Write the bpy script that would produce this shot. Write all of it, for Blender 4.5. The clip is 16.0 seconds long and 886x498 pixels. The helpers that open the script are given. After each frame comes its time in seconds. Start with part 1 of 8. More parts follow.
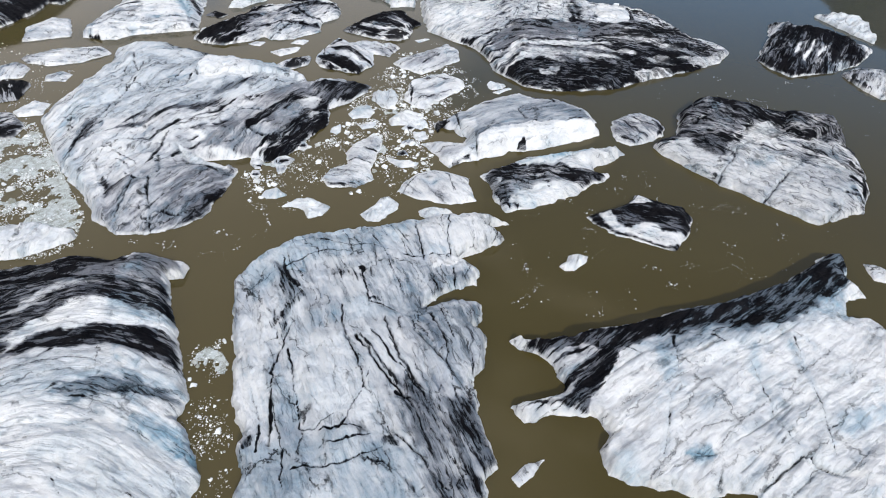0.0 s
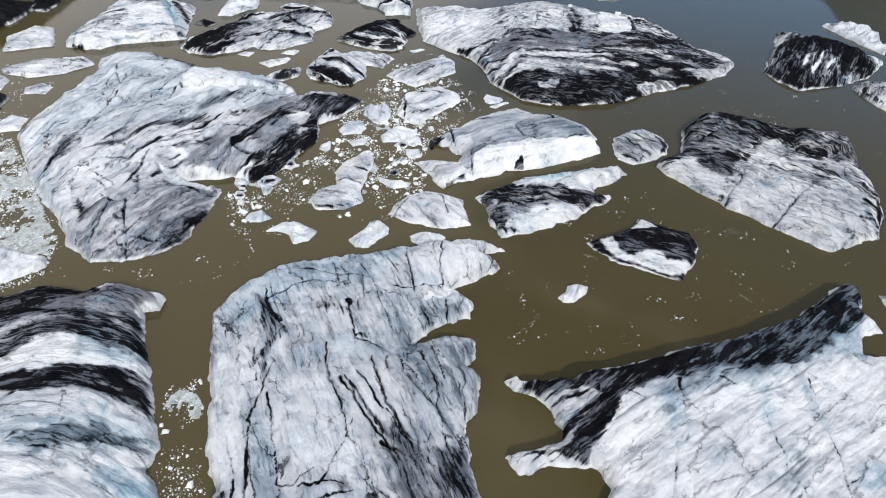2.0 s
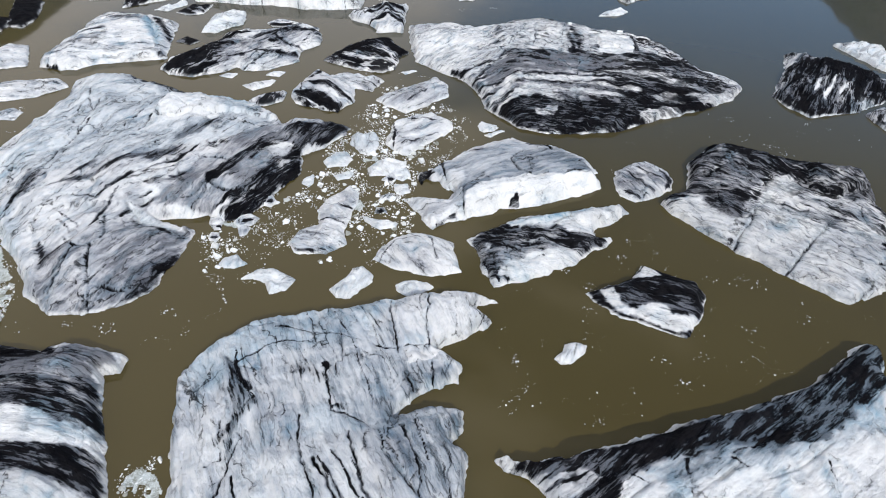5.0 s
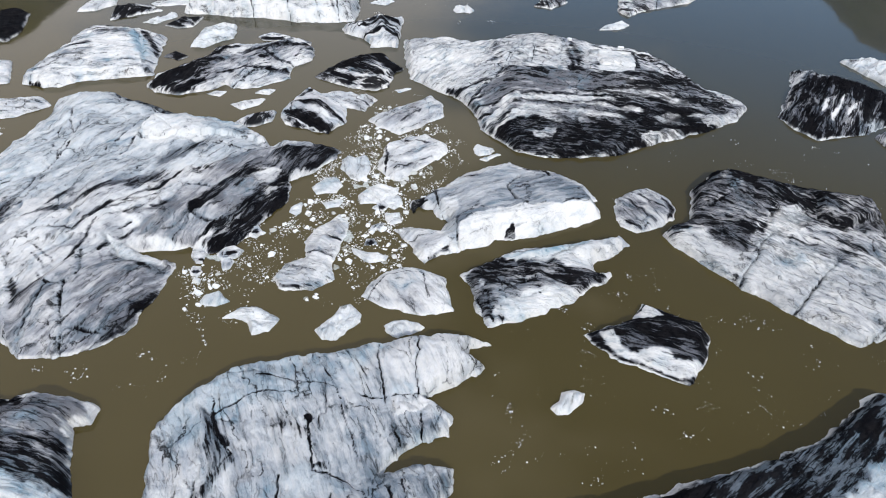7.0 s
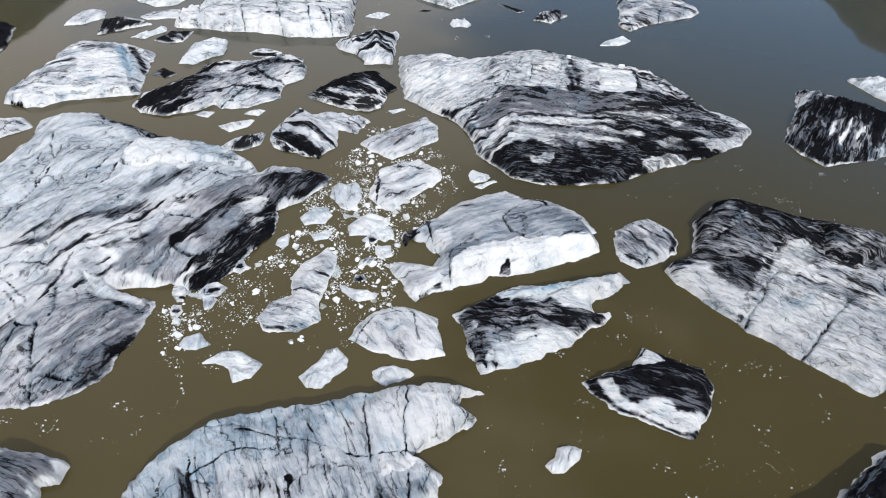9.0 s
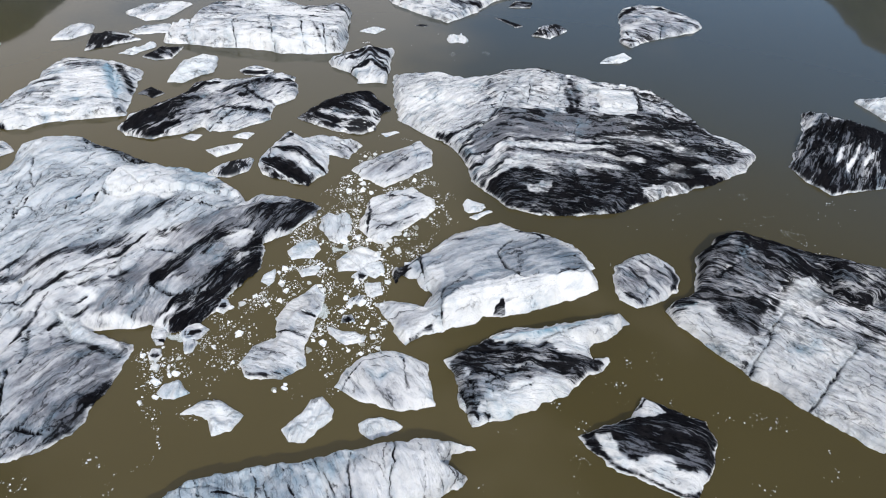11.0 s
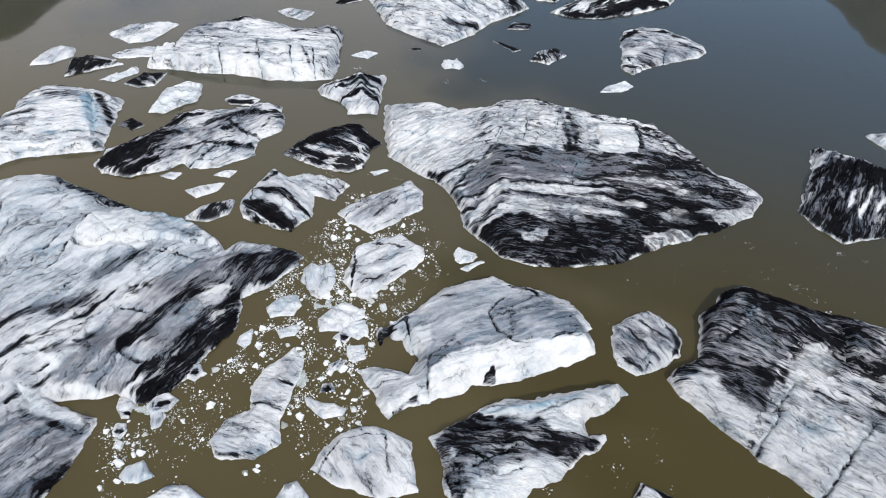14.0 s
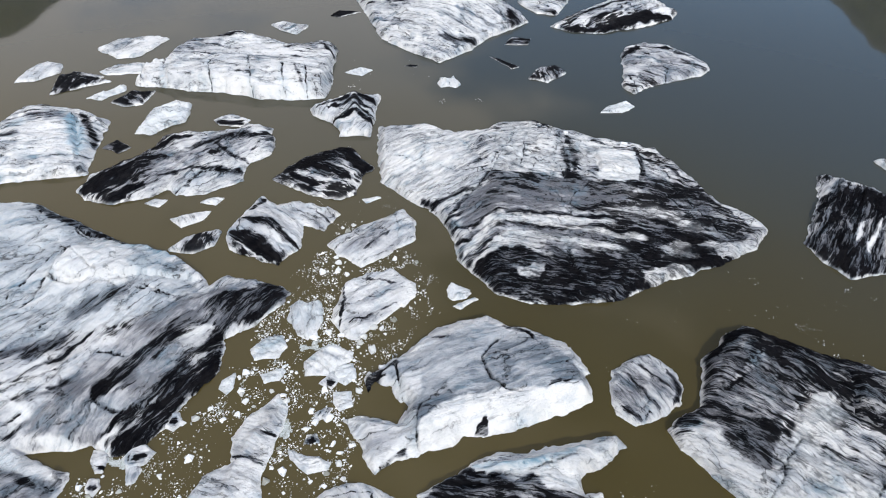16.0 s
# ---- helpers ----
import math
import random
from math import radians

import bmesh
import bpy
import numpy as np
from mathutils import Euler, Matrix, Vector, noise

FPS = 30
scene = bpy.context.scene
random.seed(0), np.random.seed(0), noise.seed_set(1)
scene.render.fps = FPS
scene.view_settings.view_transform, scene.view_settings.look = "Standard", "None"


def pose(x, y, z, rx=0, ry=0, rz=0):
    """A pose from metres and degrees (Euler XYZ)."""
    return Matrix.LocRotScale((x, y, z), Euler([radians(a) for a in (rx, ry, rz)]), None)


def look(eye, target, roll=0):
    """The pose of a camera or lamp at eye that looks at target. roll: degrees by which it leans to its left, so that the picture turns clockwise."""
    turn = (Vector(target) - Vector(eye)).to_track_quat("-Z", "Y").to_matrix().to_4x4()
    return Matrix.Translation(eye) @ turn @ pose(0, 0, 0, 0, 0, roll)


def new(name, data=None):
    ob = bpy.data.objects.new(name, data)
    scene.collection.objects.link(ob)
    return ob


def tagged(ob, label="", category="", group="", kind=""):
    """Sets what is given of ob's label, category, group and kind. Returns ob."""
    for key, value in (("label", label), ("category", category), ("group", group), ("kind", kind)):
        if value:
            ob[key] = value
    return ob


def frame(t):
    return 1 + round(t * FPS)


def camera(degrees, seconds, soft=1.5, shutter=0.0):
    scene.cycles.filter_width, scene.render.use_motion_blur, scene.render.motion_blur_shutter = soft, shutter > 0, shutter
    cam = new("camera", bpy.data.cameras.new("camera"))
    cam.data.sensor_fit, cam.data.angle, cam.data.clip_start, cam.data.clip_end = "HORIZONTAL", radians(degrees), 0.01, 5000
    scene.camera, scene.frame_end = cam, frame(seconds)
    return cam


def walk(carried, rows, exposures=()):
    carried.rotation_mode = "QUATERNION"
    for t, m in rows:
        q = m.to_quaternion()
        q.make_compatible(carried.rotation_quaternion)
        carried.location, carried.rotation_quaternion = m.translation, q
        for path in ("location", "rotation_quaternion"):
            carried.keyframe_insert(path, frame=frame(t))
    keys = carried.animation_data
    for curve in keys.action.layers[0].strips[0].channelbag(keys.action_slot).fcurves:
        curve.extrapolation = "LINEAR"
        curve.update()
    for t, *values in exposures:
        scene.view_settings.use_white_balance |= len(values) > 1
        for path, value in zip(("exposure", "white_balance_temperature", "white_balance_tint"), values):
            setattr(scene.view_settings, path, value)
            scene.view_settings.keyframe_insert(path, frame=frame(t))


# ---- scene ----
cam = camera(70.0, 16.0, soft=1.05)
ROWS = [
    (0.0, 0.000, 0.000, 40.000, 48.984, -0.933, 0.000),
    (1.0, 0.345, 2.114, 39.909, 48.959, -0.983, 0.031),
    (2.0, 0.694, 4.239, 39.929, 48.927, -1.033, 0.068),
    (3.0, 1.046, 6.374, 40.051, 48.888, -1.084, 0.110),
    (4.0, 1.402, 8.519, 40.267, 48.844, -1.135, 0.158),
    (5.0, 1.761, 10.674, 40.567, 48.792, -1.187, 0.212),
    (6.0, 2.123, 12.839, 40.943, 48.734, -1.240, 0.272),
    (7.0, 2.487, 15.014, 41.386, 48.670, -1.294, 0.338),
    (8.0, 2.852, 17.199, 41.886, 48.599, -1.348, 0.409),
    (9.0, 3.219, 19.394, 42.434, 48.522, -1.403, 0.486),
    (10.0, 3.587, 21.598, 43.022, 48.438, -1.459, 0.569),
    (11.0, 3.955, 23.812, 43.641, 48.347, -1.515, 0.657),
    (12.0, 4.324, 26.035, 44.281, 48.251, -1.572, 0.751),
    (13.0, 4.692, 28.267, 44.934, 48.147, -1.630, 0.851),
    (14.0, 5.060, 30.509, 45.591, 48.037, -1.689, 0.957),
    (15.0, 5.427, 32.761, 46.242, 47.921, -1.748, 1.068),
    (16.0, 5.793, 35.021, 46.879, 47.798, -1.808, 1.186),
]

walk(cam, [(t, pose(x, y, z, rx, ry, rz)) for t, x, y, z, rx, ry, rz in ROWS])

# ---- sky and sun ----
SUN_ELEVATION, SUN_AZIMUTH = radians(38), radians(160)   # azimuth clockwise from +y: behind the flight, a little to the right
world = bpy.data.worlds.new("world")
scene.world = world
world.use_nodes = True
wn, wl = world.node_tree.nodes, world.node_tree.links
sky = wn.new("ShaderNodeTexSky")
sky.sky_type, sky.sun_disc = "NISHITA", False
sky.sun_elevation, sky.sun_rotation = SUN_ELEVATION, SUN_AZIMUTH
sky.dust_density, sky.ozone_density = 0.3, 2.0
coord = wn.new("ShaderNodeTexCoord")
cloud = wn.new("ShaderNodeTexNoise")
cloud.inputs["Scale"].default_value, cloud.inputs["Detail"].default_value, cloud.inputs["Roughness"].default_value = 2.2, 6, 0.55
stretch = wn.new("ShaderNodeMapping")
stretch.inputs["Scale"].default_value = (1, 1, 2.5)
wl.new(coord.outputs["Generated"], stretch.inputs["Vector"])
wl.new(stretch.outputs["Vector"], cloud.inputs["Vector"])
cover = wn.new("ShaderNodeMapRange")
cover.interpolation_type = "SMOOTHSTEP"
cover.inputs["From Min"].default_value, cover.inputs["From Max"].default_value = 0.43, 0.62
# a bank of cumulus ahead, clear sky to the right of it
bearing = wn.new("ShaderNodeSeparateXYZ")
wl.new(coord.outputs["Generated"], bearing.inputs[0])
bank = wn.new("ShaderNodeMapRange")
bank.interpolation_type = "SMOOTHSTEP"
for key, number in (("From Min", -0.25), ("From Max", 0.30), ("To Min", 0.17), ("To Max", -0.16)):
    bank.inputs[key].default_value = number
wl.new(bearing.outputs["X"], bank.inputs["Value"])
heaped = wn.new("ShaderNodeMath")
heaped.operation = "ADD"
wl.new(cloud.outputs["Fac"], heaped.inputs[0])
wl.new(heaped.outputs[0], cover.inputs["Value"])
ahead = wn.new("ShaderNodeMapRange")
ahead.interpolation_type = "SMOOTHSTEP"
for key, number in (("From Min", 0.0), ("From Max", 0.6), ("To Min", 0.0), ("To Max", 1.0)):
    ahead.inputs[key].default_value = number
wl.new(bearing.outputs["Y"], ahead.inputs["Value"])
fronted = wn.new("ShaderNodeMath")
fronted.operation = "MULTIPLY"
wl.new(bank.outputs["Result"], fronted.inputs[0])
wl.new(ahead.outputs["Result"], fronted.inputs[1])
wl.new(fronted.outputs[0], heaped.inputs[1])
blend = wn.new("ShaderNodeMix")
blend.data_type = "RGBA"
blend.inputs["B"].default_value = (6.2, 6.0, 6.1, 1)
wl.new(cover.outputs["Result"], blend.inputs["Factor"])
wl.new(sky.outputs["Color"], blend.inputs["A"])
wl.new(blend.outputs["Result"], wn["Background"].inputs["Color"])
wn["Background"].inputs["Strength"].default_value = 0.27
sun = new("sun", bpy.data.lights.new("sun", "SUN"))
sun.data.energy, sun.data.angle, sun.data.color = 3.3, radians(0.6), (1.0, 0.965, 0.905)
sun.matrix_world = look((60 * math.sin(SUN_AZIMUTH), 60 * math.cos(SUN_AZIMUTH), 60 * math.tan(SUN_ELEVATION)), (0, 0, 0))
scene.view_settings.exposure = -0.33


# ---- materials ----
class Nodes:
    """Short ways to add and wire shader nodes."""

    def __init__(self, name):
        self.mat = bpy.data.materials.new(name)
        self.mat.use_nodes = True
        self.tree = self.mat.node_tree
        self.bsdf = self.tree.nodes["Principled BSDF"]

    def add(self, kind, **sockets):
        n = self.tree.nodes.new(kind)
        for k, v in sockets.items():
            self.put(n.inputs[k.replace("_", " ")], v)
        return n

    def put(self, socket, v):
        if hasattr(v, "is_output"):
            self.tree.links.new(v, socket)
        else:
            socket.default_value = v

    def attr(self, name):
        n = self.tree.nodes.new("ShaderNodeAttribute")
        n.attribute_name = name
        return n

    def math(self, op, a, b=0.0, c=0.0):
        n = self.tree.nodes.new("ShaderNodeMath")
        n.operation = op
        for s, v in zip(n.inputs, (a, b, c)):
            self.put(s, v)
        return n.outputs[0]

    def noise(self, vector, scale, detail=5.0, rough=0.55, distort=0.0):
        n = self.add("ShaderNodeTexNoise", Scale=scale, Detail=detail, Roughness=rough, Distortion=distort)
        self.put(n.inputs["Vector"], vector)
        return n.outputs["Fac"]

    def vec(self, op, a, b):
        n = self.tree.nodes.new("ShaderNodeVectorMath")
        n.operation = op
        self.put(n.inputs[0], a)
        self.put(n.inputs[1], b)
        return n.outputs[0]

    def ramp(self, v, lo, hi, a=0.0, b=1.0):
        n = self.tree.nodes.new("ShaderNodeMapRange")
        n.interpolation_type = "SMOOTHSTEP"
        for k, x in (("Value", v), ("From Min", lo), ("From Max", hi), ("To Min", a), ("To Max", b)):
            self.put(n.inputs[k], x)
        return n.outputs["Result"]

    def mix(self, f, a, b):
        n = self.tree.nodes.new("ShaderNodeMix")
        n.data_type = "RGBA"
        self.put(n.inputs["Factor"], f)
        self.put(n.inputs["A"], a)
        self.put(n.inputs["B"], b)
        return n.outputs["Result"]

    def bump(self, height, strength, distance):
        n = self.add("ShaderNodeBump", Strength=strength, Distance=distance)
        self.put(n.inputs["Height"], height)
        self.put(self.bsdf.inputs["Normal"], n.outputs["Normal"])


ICE_WHITE, ICE_PALE = (0.84, 0.835, 0.812, 1), (0.50, 0.532, 0.562, 1)
ICE_DARK = (0.085, 0.092, 0.108, 1)
ICE_GREY, ICE_BLUE = (0.285, 0.29, 0.318, 1), (0.21, 0.375, 0.48, 1)


def glacier_ice():
    m = Nodes("glacier_ice")
    place = m.tree.nodes.new("ShaderNodeTexCoord").outputs["Object"]
    shift = m.math("MULTIPLY", m.tree.nodes.new("ShaderNodeObjectInfo").outputs["Random"], 60.0)
    place = m.vec("ADD", place, shift)
    # ash and grey also carry the shade painted into fissures and hollows
    ash, streak, clean, blue, grey_share = (m.attr(k).outputs["Fac"] for k in ("ash", "streak", "clean", "blue", "grey"))
    # the grain wanders, at two scales, so that no layer runs straight
    wander = m.add("ShaderNodeTexNoise", Vector=place, Scale=0.22, Detail=7.0, Roughness=0.62).outputs["Color"]
    wander = m.vec("MULTIPLY", m.vec("SUBTRACT", wander, (0.5, 0.5, 0.5)), (1.9, 1.0, 0))
    grain = m.vec("ADD", m.vec("ADD", m.attr("grain").outputs["Vector"], shift), wander)
    wide = m.noise(m.vec("MULTIPLY", grain, (0.10, 0.52, 1)), 1.0, 10, 0.62, 0.5)
    fine = m.noise(m.vec("MULTIPLY", grain, (0.30, 1.5, 1)), 1.0, 9, 0.66, 0.4)
    hair = m.noise(m.vec("MULTIPLY", grain, (0.55, 5.0, 1)), 1.0, 7, 0.66, 0.2)
    cloudy = m.noise(place, 0.16, 6, 0.6, 0.6)
    mottle = m.noise(place, 0.9, 10, 0.68, 0.4)
    speck = m.noise(place, 4.5, 7, 0.72)

    def total(*terms):
        """A weighted sum of noises."""
        out = 0.0
        for share, v in terms:
            out = m.math("MULTIPLY_ADD", v, share, out)
        return out

    clean = m.math("MULTIPLY", clean, m.ramp(total((0.5, fine), (0.5, mottle)), 0.42, 0.60, 1.0, 0.55))
    dusty = m.math("SUBTRACT", 1.0, m.math("MULTIPLY", clean, 0.85))
    # clean ice: white crust, paler grey-blue where it is wet or clear
    colour = m.mix(m.ramp(total((0.22, mottle), (0.48, cloudy), (0.30, wide)), 0.42, 0.62), ICE_WHITE, ICE_PALE)
    tone = total((0.38, wide), (0.30, fine), (0.17, cloudy), (0.15, mottle))
    soft = m.math("SUBTRACT", 0.565, total((0.13, streak), (0.18, ash), (0.15, grey_share)))
    grey = m.math("MULTIPLY", m.ramp(tone, soft, m.math("ADD", soft, 0.13)), dusty)
    deep = m.math("MULTIPLY", m.ramp(tone, m.math("ADD", soft, 0.075), m.math("ADD", soft, 0.15)), dusty)
    colour = m.mix(m.math("MULTIPLY", grey_share, m.ramp(tone, 0.38, 0.6, 0.40, 0.85)), colour, ICE_GREY)
    colour = m.mix(m.math("MULTIPLY", grey, m.ramp(streak, 0.1, 0.6, 0.42, 0.80)), colour, ICE_GREY)
    colour = m.mix(m.math("MULTIPLY", deep, 0.62), colour, ICE_DARK)
    colour = m.mix(m.math("MULTIPLY", clean, 0.85), colour, (0.90, 0.895, 0.865, 1))
    tint = m.math("MULTIPLY", m.math("ADD", blue, m.ramp(total((0.6, m.noise(place, 0.3, 5, 0.62, 0.5)), (0.4, fine)), 0.52, 0.68, 0.0, 0.34)), m.ramp(total((0.5, fine), (0.5, mottle)), 0.36, 0.60, 0.35, 1.0))
    colour = m.mix(m.math("MINIMUM", tint, 0.95), colour, ICE_BLUE)
    # blue-black wash where the grain noise runs high, in drifts
    blue_black = m.math("MULTIPLY", m.ramp(total((0.5, fine), (0.5, wide)), 0.55, 0.66), m.math("MULTIPLY", m.ramp(cloudy, 0.45, 0.58), dusty))
    colour = m.mix(m.math("MULTIPLY", blue_black, 0.55), colour, (0.13, 0.19, 0.26, 1))
    # dust caught in the crust: pepper in drifts
    pepper = m.math("MULTIPLY", m.ramp(total((0.65, speck), (0.35, hair)), 0.53, 0.62), m.ramp(total((0.6, mottle), (0.4, wide)), 0.44, 0.60))
    colour = m.mix(m.math("MULTIPLY", m.math("MULTIPLY", pepper, dusty), m.ramp(streak, 0.0, 0.8, 0.24, 0.70)), colour, (0.16, 0.165, 0.185, 1))
    # ash-stained ice beside the bands and round the painted fissures
    colour = m.mix(m.math("MULTIPLY", m.ramp(ash, 0.02, 0.6), m.ramp(total((0.5, fine), (0.5, wide)), 0.36, 0.58, 0.35, 0.95)), colour, (0.050, 0.057, 0.074, 1))

    # nets of cracks, large and small, drawn out along the grain and broken off here and there
    def net(scale, wavy, lo, hi, gate):
        bend = m.add("ShaderNodeTexNoise", Vector=place, Scale=1.1, Detail=7.0, Roughness=0.66).outputs["Color"]
        cells = m.add("ShaderNodeTexVoronoi", Scale=1.0)
        cells.feature = "DISTANCE_TO_EDGE"
        m.put(cells.inputs["Vector"], m.vec("ADD", m.vec("MULTIPLY", grain, scale), m.vec("MULTIPLY", bend, (wavy, wavy, 0))))
        return m.math("MULTIPLY", m.ramp(cells.outputs["Distance"], lo, hi, 1.0, 0.0), gate)

    lines = net((0.10, 0.34, 1), 0.40, 0.004, 0.020, m.math("MULTIPLY", m.ramp(mottle, 0.40, 0.52), m.ramp(cloudy, 0.42, 0.52)))
    small = net((0.35, 0.95, 1), 0.55, 0.006, 0.045, m.math("MULTIPLY", m.ramp(fine, 0.48, 0.60), m.ramp(wide, 0.44, 0.56)))
    lines = m.math("MULTIPLY", m.math("MAXIMUM", lines, m.math("MULTIPLY", small, 0.85)), dusty)

    # filaments of dust: the level lines of drawn-out noise
    def filament(vector, scale, half):
        n = m.noise(m.vec("MULTIPLY", vector, scale), 1.0, 5, 0.58, 0.5)
        return m.ramp(m.math("ABSOLUTE", m.math("SUBTRACT", n, 0.5)), half * 0.25, half, 1.0, 0.0)

    threads = m.math("MULTIPLY", filament(grain, (0.12, 0.5, 1), 0.010), m.ramp(cloudy, 0.42, 0.55))
    threads = m.math("MAXIMUM", threads, m.math("MULTIPLY", filament(grain, (0.5, 1.6, 1), 0.018), m.ramp(fine, 0.50, 0.60)))
    threads = m.math("MULTIPLY", m.math("MULTIPLY", threads, dusty), m.ramp(streak, 0.05, 0.6, 0.30, 1.0))
    lines = m.math("MAXIMUM", lines, threads)
    # thin ash layers where the streak share is high
    share = m.math("ADD", streak, m.math("MULTIPLY", ash, 0.35))
    lim = m.math("SUBTRACT", m.math("ADD", 0.622, m.math("MULTIPLY", cloudy, 0.2)), m.math("MULTIPLY", share, 0.25))
    thin = m.ramp(total((0.36, wide), (0.34, fine), (0.20, hair), (0.10, mottle)), lim, m.math("ADD", lim, 0.035))
    thin = m.math("MULTIPLY", thin, dusty)
    # thick ash bands, torn at their edges, and the shade painted into fissures and hollows
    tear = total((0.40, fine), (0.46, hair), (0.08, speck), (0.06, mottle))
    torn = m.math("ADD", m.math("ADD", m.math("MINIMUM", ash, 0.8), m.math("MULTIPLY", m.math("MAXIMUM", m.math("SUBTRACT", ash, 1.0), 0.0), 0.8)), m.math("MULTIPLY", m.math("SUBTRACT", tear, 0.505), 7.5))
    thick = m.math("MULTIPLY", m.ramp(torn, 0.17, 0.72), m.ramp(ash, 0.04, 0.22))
    dirt_and_shade = m.math("MAXIMUM", m.math("MAXIMUM", m.math("MULTIPLY", thin, 0.97), thick), m.math("MULTIPLY", lines, 0.9))
    ash_and_shade = m.mix(m.ramp(total((0.4, mottle), (0.35, hair), (0.25, wide)), 0.44, 0.60), (0.0015, 0.0017, 0.003, 1), (0.013, 0.0125, 0.014, 1))
    colour = m.mix(m.math("MULTIPLY", dirt_and_shade, m.ramp(total((0.5, wide), (0.5, mottle)), 0.34, 0.5, 0.90, 1.0)), colour, ash_and_shade)
    m.put(m.bsdf.inputs["Base Color"], colour)
    m.put(m.bsdf.inputs["Roughness"], m.ramp(dirt_and_shade, 0.1, 0.8, 0.42, 0.8))
    m.put(m.bsdf.inputs["Specular IOR Level"], m.ramp(dirt_and_shade, 0.1, 0.8, 0.4, 0.04))
    relief = total((0.80, wide), (0.50, fine), (0.12, hair), (0.62, mottle), (0.08, speck), (-0.22, lines))
    m.bump(relief, 1.0, 0.6)
    return m.mat


def brash_ice():
    m = Nodes("brash_ice")
    place = m.tree.nodes.new("ShaderNodeTexCoord").outputs["Object"]
    pick = m.math("FRACT", m.math("ADD", m.tree.nodes.new("ShaderNodeNewGeometry").outputs["Random Per Island"], m.tree.nodes.new("ShaderNodeObjectInfo").outputs["Random"]))
    mottle = m.noise(place, 3.0, 5, 0.65)
    colour = m.mix(m.ramp(pick, 0.40, 1.0), (0.84, 0.85, 0.84, 1), (0.26, 0.26, 0.21, 1))
    colour = m.mix(m.ramp(mottle, 0.5, 0.75), colour, (0.50, 0.55, 0.57, 1))
    m.put(m.bsdf.inputs["Base Color"], colour)
    m.bsdf.inputs["Roughness"].default_value = 0.4
    m.bump(mottle, 0.6, 0.1)
    return m.mat


def slush_ice():
    m = Nodes("slush_ice")
    place = m.tree.nodes.new("ShaderNodeTexCoord").outputs["Object"]
    lump, grit = m.noise(place, 1.6, 6, 0.7), m.noise(place, 9.0, 5, 0.7)
    colour = m.mix(m.ramp(lump, 0.38, 0.62), (0.20, 0.21, 0.17, 1), (0.48, 0.52, 0.50, 1))
    colour = m.mix(m.ramp(grit, 0.5, 0.62), colour, (0.66, 0.70, 0.70, 1))
    m.put(m.bsdf.inputs["Base Color"], colour)
    m.bsdf.inputs["Roughness"].default_value = 0.35
    m.bump(grit, 0.8, 0.06)
    return m.mat


def silty_water():
    m = Nodes("silty_water")
    place = m.tree.nodes.new("ShaderNodeTexCoord").outputs["Object"]
    plume = m.noise(place, 0.02, 4, 0.55, 0.5)
    colour = m.mix(m.ramp(plume, 0.35, 0.65), (0.0600, 0.0462, 0.0135, 1), (0.067, 0.0530, 0.0175, 1))
    # greyer base colour in the open lagoon beyond the pack
    split = m.add("ShaderNodeSeparateXYZ", Vector=place)
    reach = m.math("ADD", m.math("MULTIPLY_ADD", plume, 40.0, split.outputs["Y"]), m.math("MULTIPLY", split.outputs["X"], 0.35))
    colour = m.mix(m.ramp(reach, 82.0, 165.0), colour, (0.046, 0.050, 0.041, 1))
    m.put(m.bsdf.inputs["Base Color"], colour)
    m.bsdf.inputs["Roughness"].default_value = 0.03
    m.bsdf.inputs["IOR"].default_value = 1.33
    m.bump(m.noise(place, 0.7, 3, 0.5), 0.05, 0.03)
    return m.mat


def hill_rock():
    m = Nodes("hill_rock")
    place = m.tree.nodes.new("ShaderNodeTexCoord").outputs["Object"]
    big, small = m.noise(place, 0.004, 6, 0.6), m.noise(place, 0.03, 6, 0.65)
    colour = m.mix(m.ramp(big, 0.4, 0.6), (0.06, 0.065, 0.03, 1), (0.10, 0.085, 0.065, 1))
    colour = m.mix(m.ramp(small, 0.45, 0.7), colour, (0.045, 0.042, 0.038, 1))
    m.put(m.bsdf.inputs["Base Color"], colour)
    m.bsdf.inputs["Roughness"].default_value = 0.95
    m.bump(small, 1.0, 8.0)
    return m.mat


ICE, BRASH, SLUSH, WATER, ROCK = glacier_ice(), brash_ice(), slush_ice(), silty_water(), hill_rock()


# ---- lattice noise in the plan ----
def hashed(ix, iy, seed):
    h = (ix.astype(np.int64) * 374761393 + iy.astype(np.int64) * 668265263 + seed * 2147483647) & 0xFFFFFFFF
    h = ((h ^ (h >> 13)) * 1274126177) & 0xFFFFFFFF
    return ((h ^ (h >> 16)) & 0xFFFF) / 65535.0


def value(x, y, seed):
    ix, iy = np.floor(x), np.floor(y)
    fx, fy = x - ix, y - iy
    fx, fy = fx * fx * (3 - 2 * fx), fy * fy * (3 - 2 * fy)
    a, b = hashed(ix, iy, seed), hashed(ix + 1, iy, seed)
    c, d = hashed(ix, iy + 1, seed), hashed(ix + 1, iy + 1, seed)
    return (a + (b - a) * fx) * (1 - fy) + (c + (d - c) * fx) * fy


def fbm(x, y, seed, octaves=4, gain=0.5):
    """Noise about -1 to 1."""
    total, amp, norm = 0.0, 1.0, 0.0
    for i in range(octaves):
        total = total + amp * (2 * value(x * 2 ** i + 17.3 * i, y * 2 ** i - 9.1 * i, seed + i) - 1)
        norm += amp
        amp *= gain
    return total / norm


def smooth(v, lo, hi):
    t = np.clip((v - lo) / (hi - lo), 0, 1)
    return t * t * (3 - 2 * t)


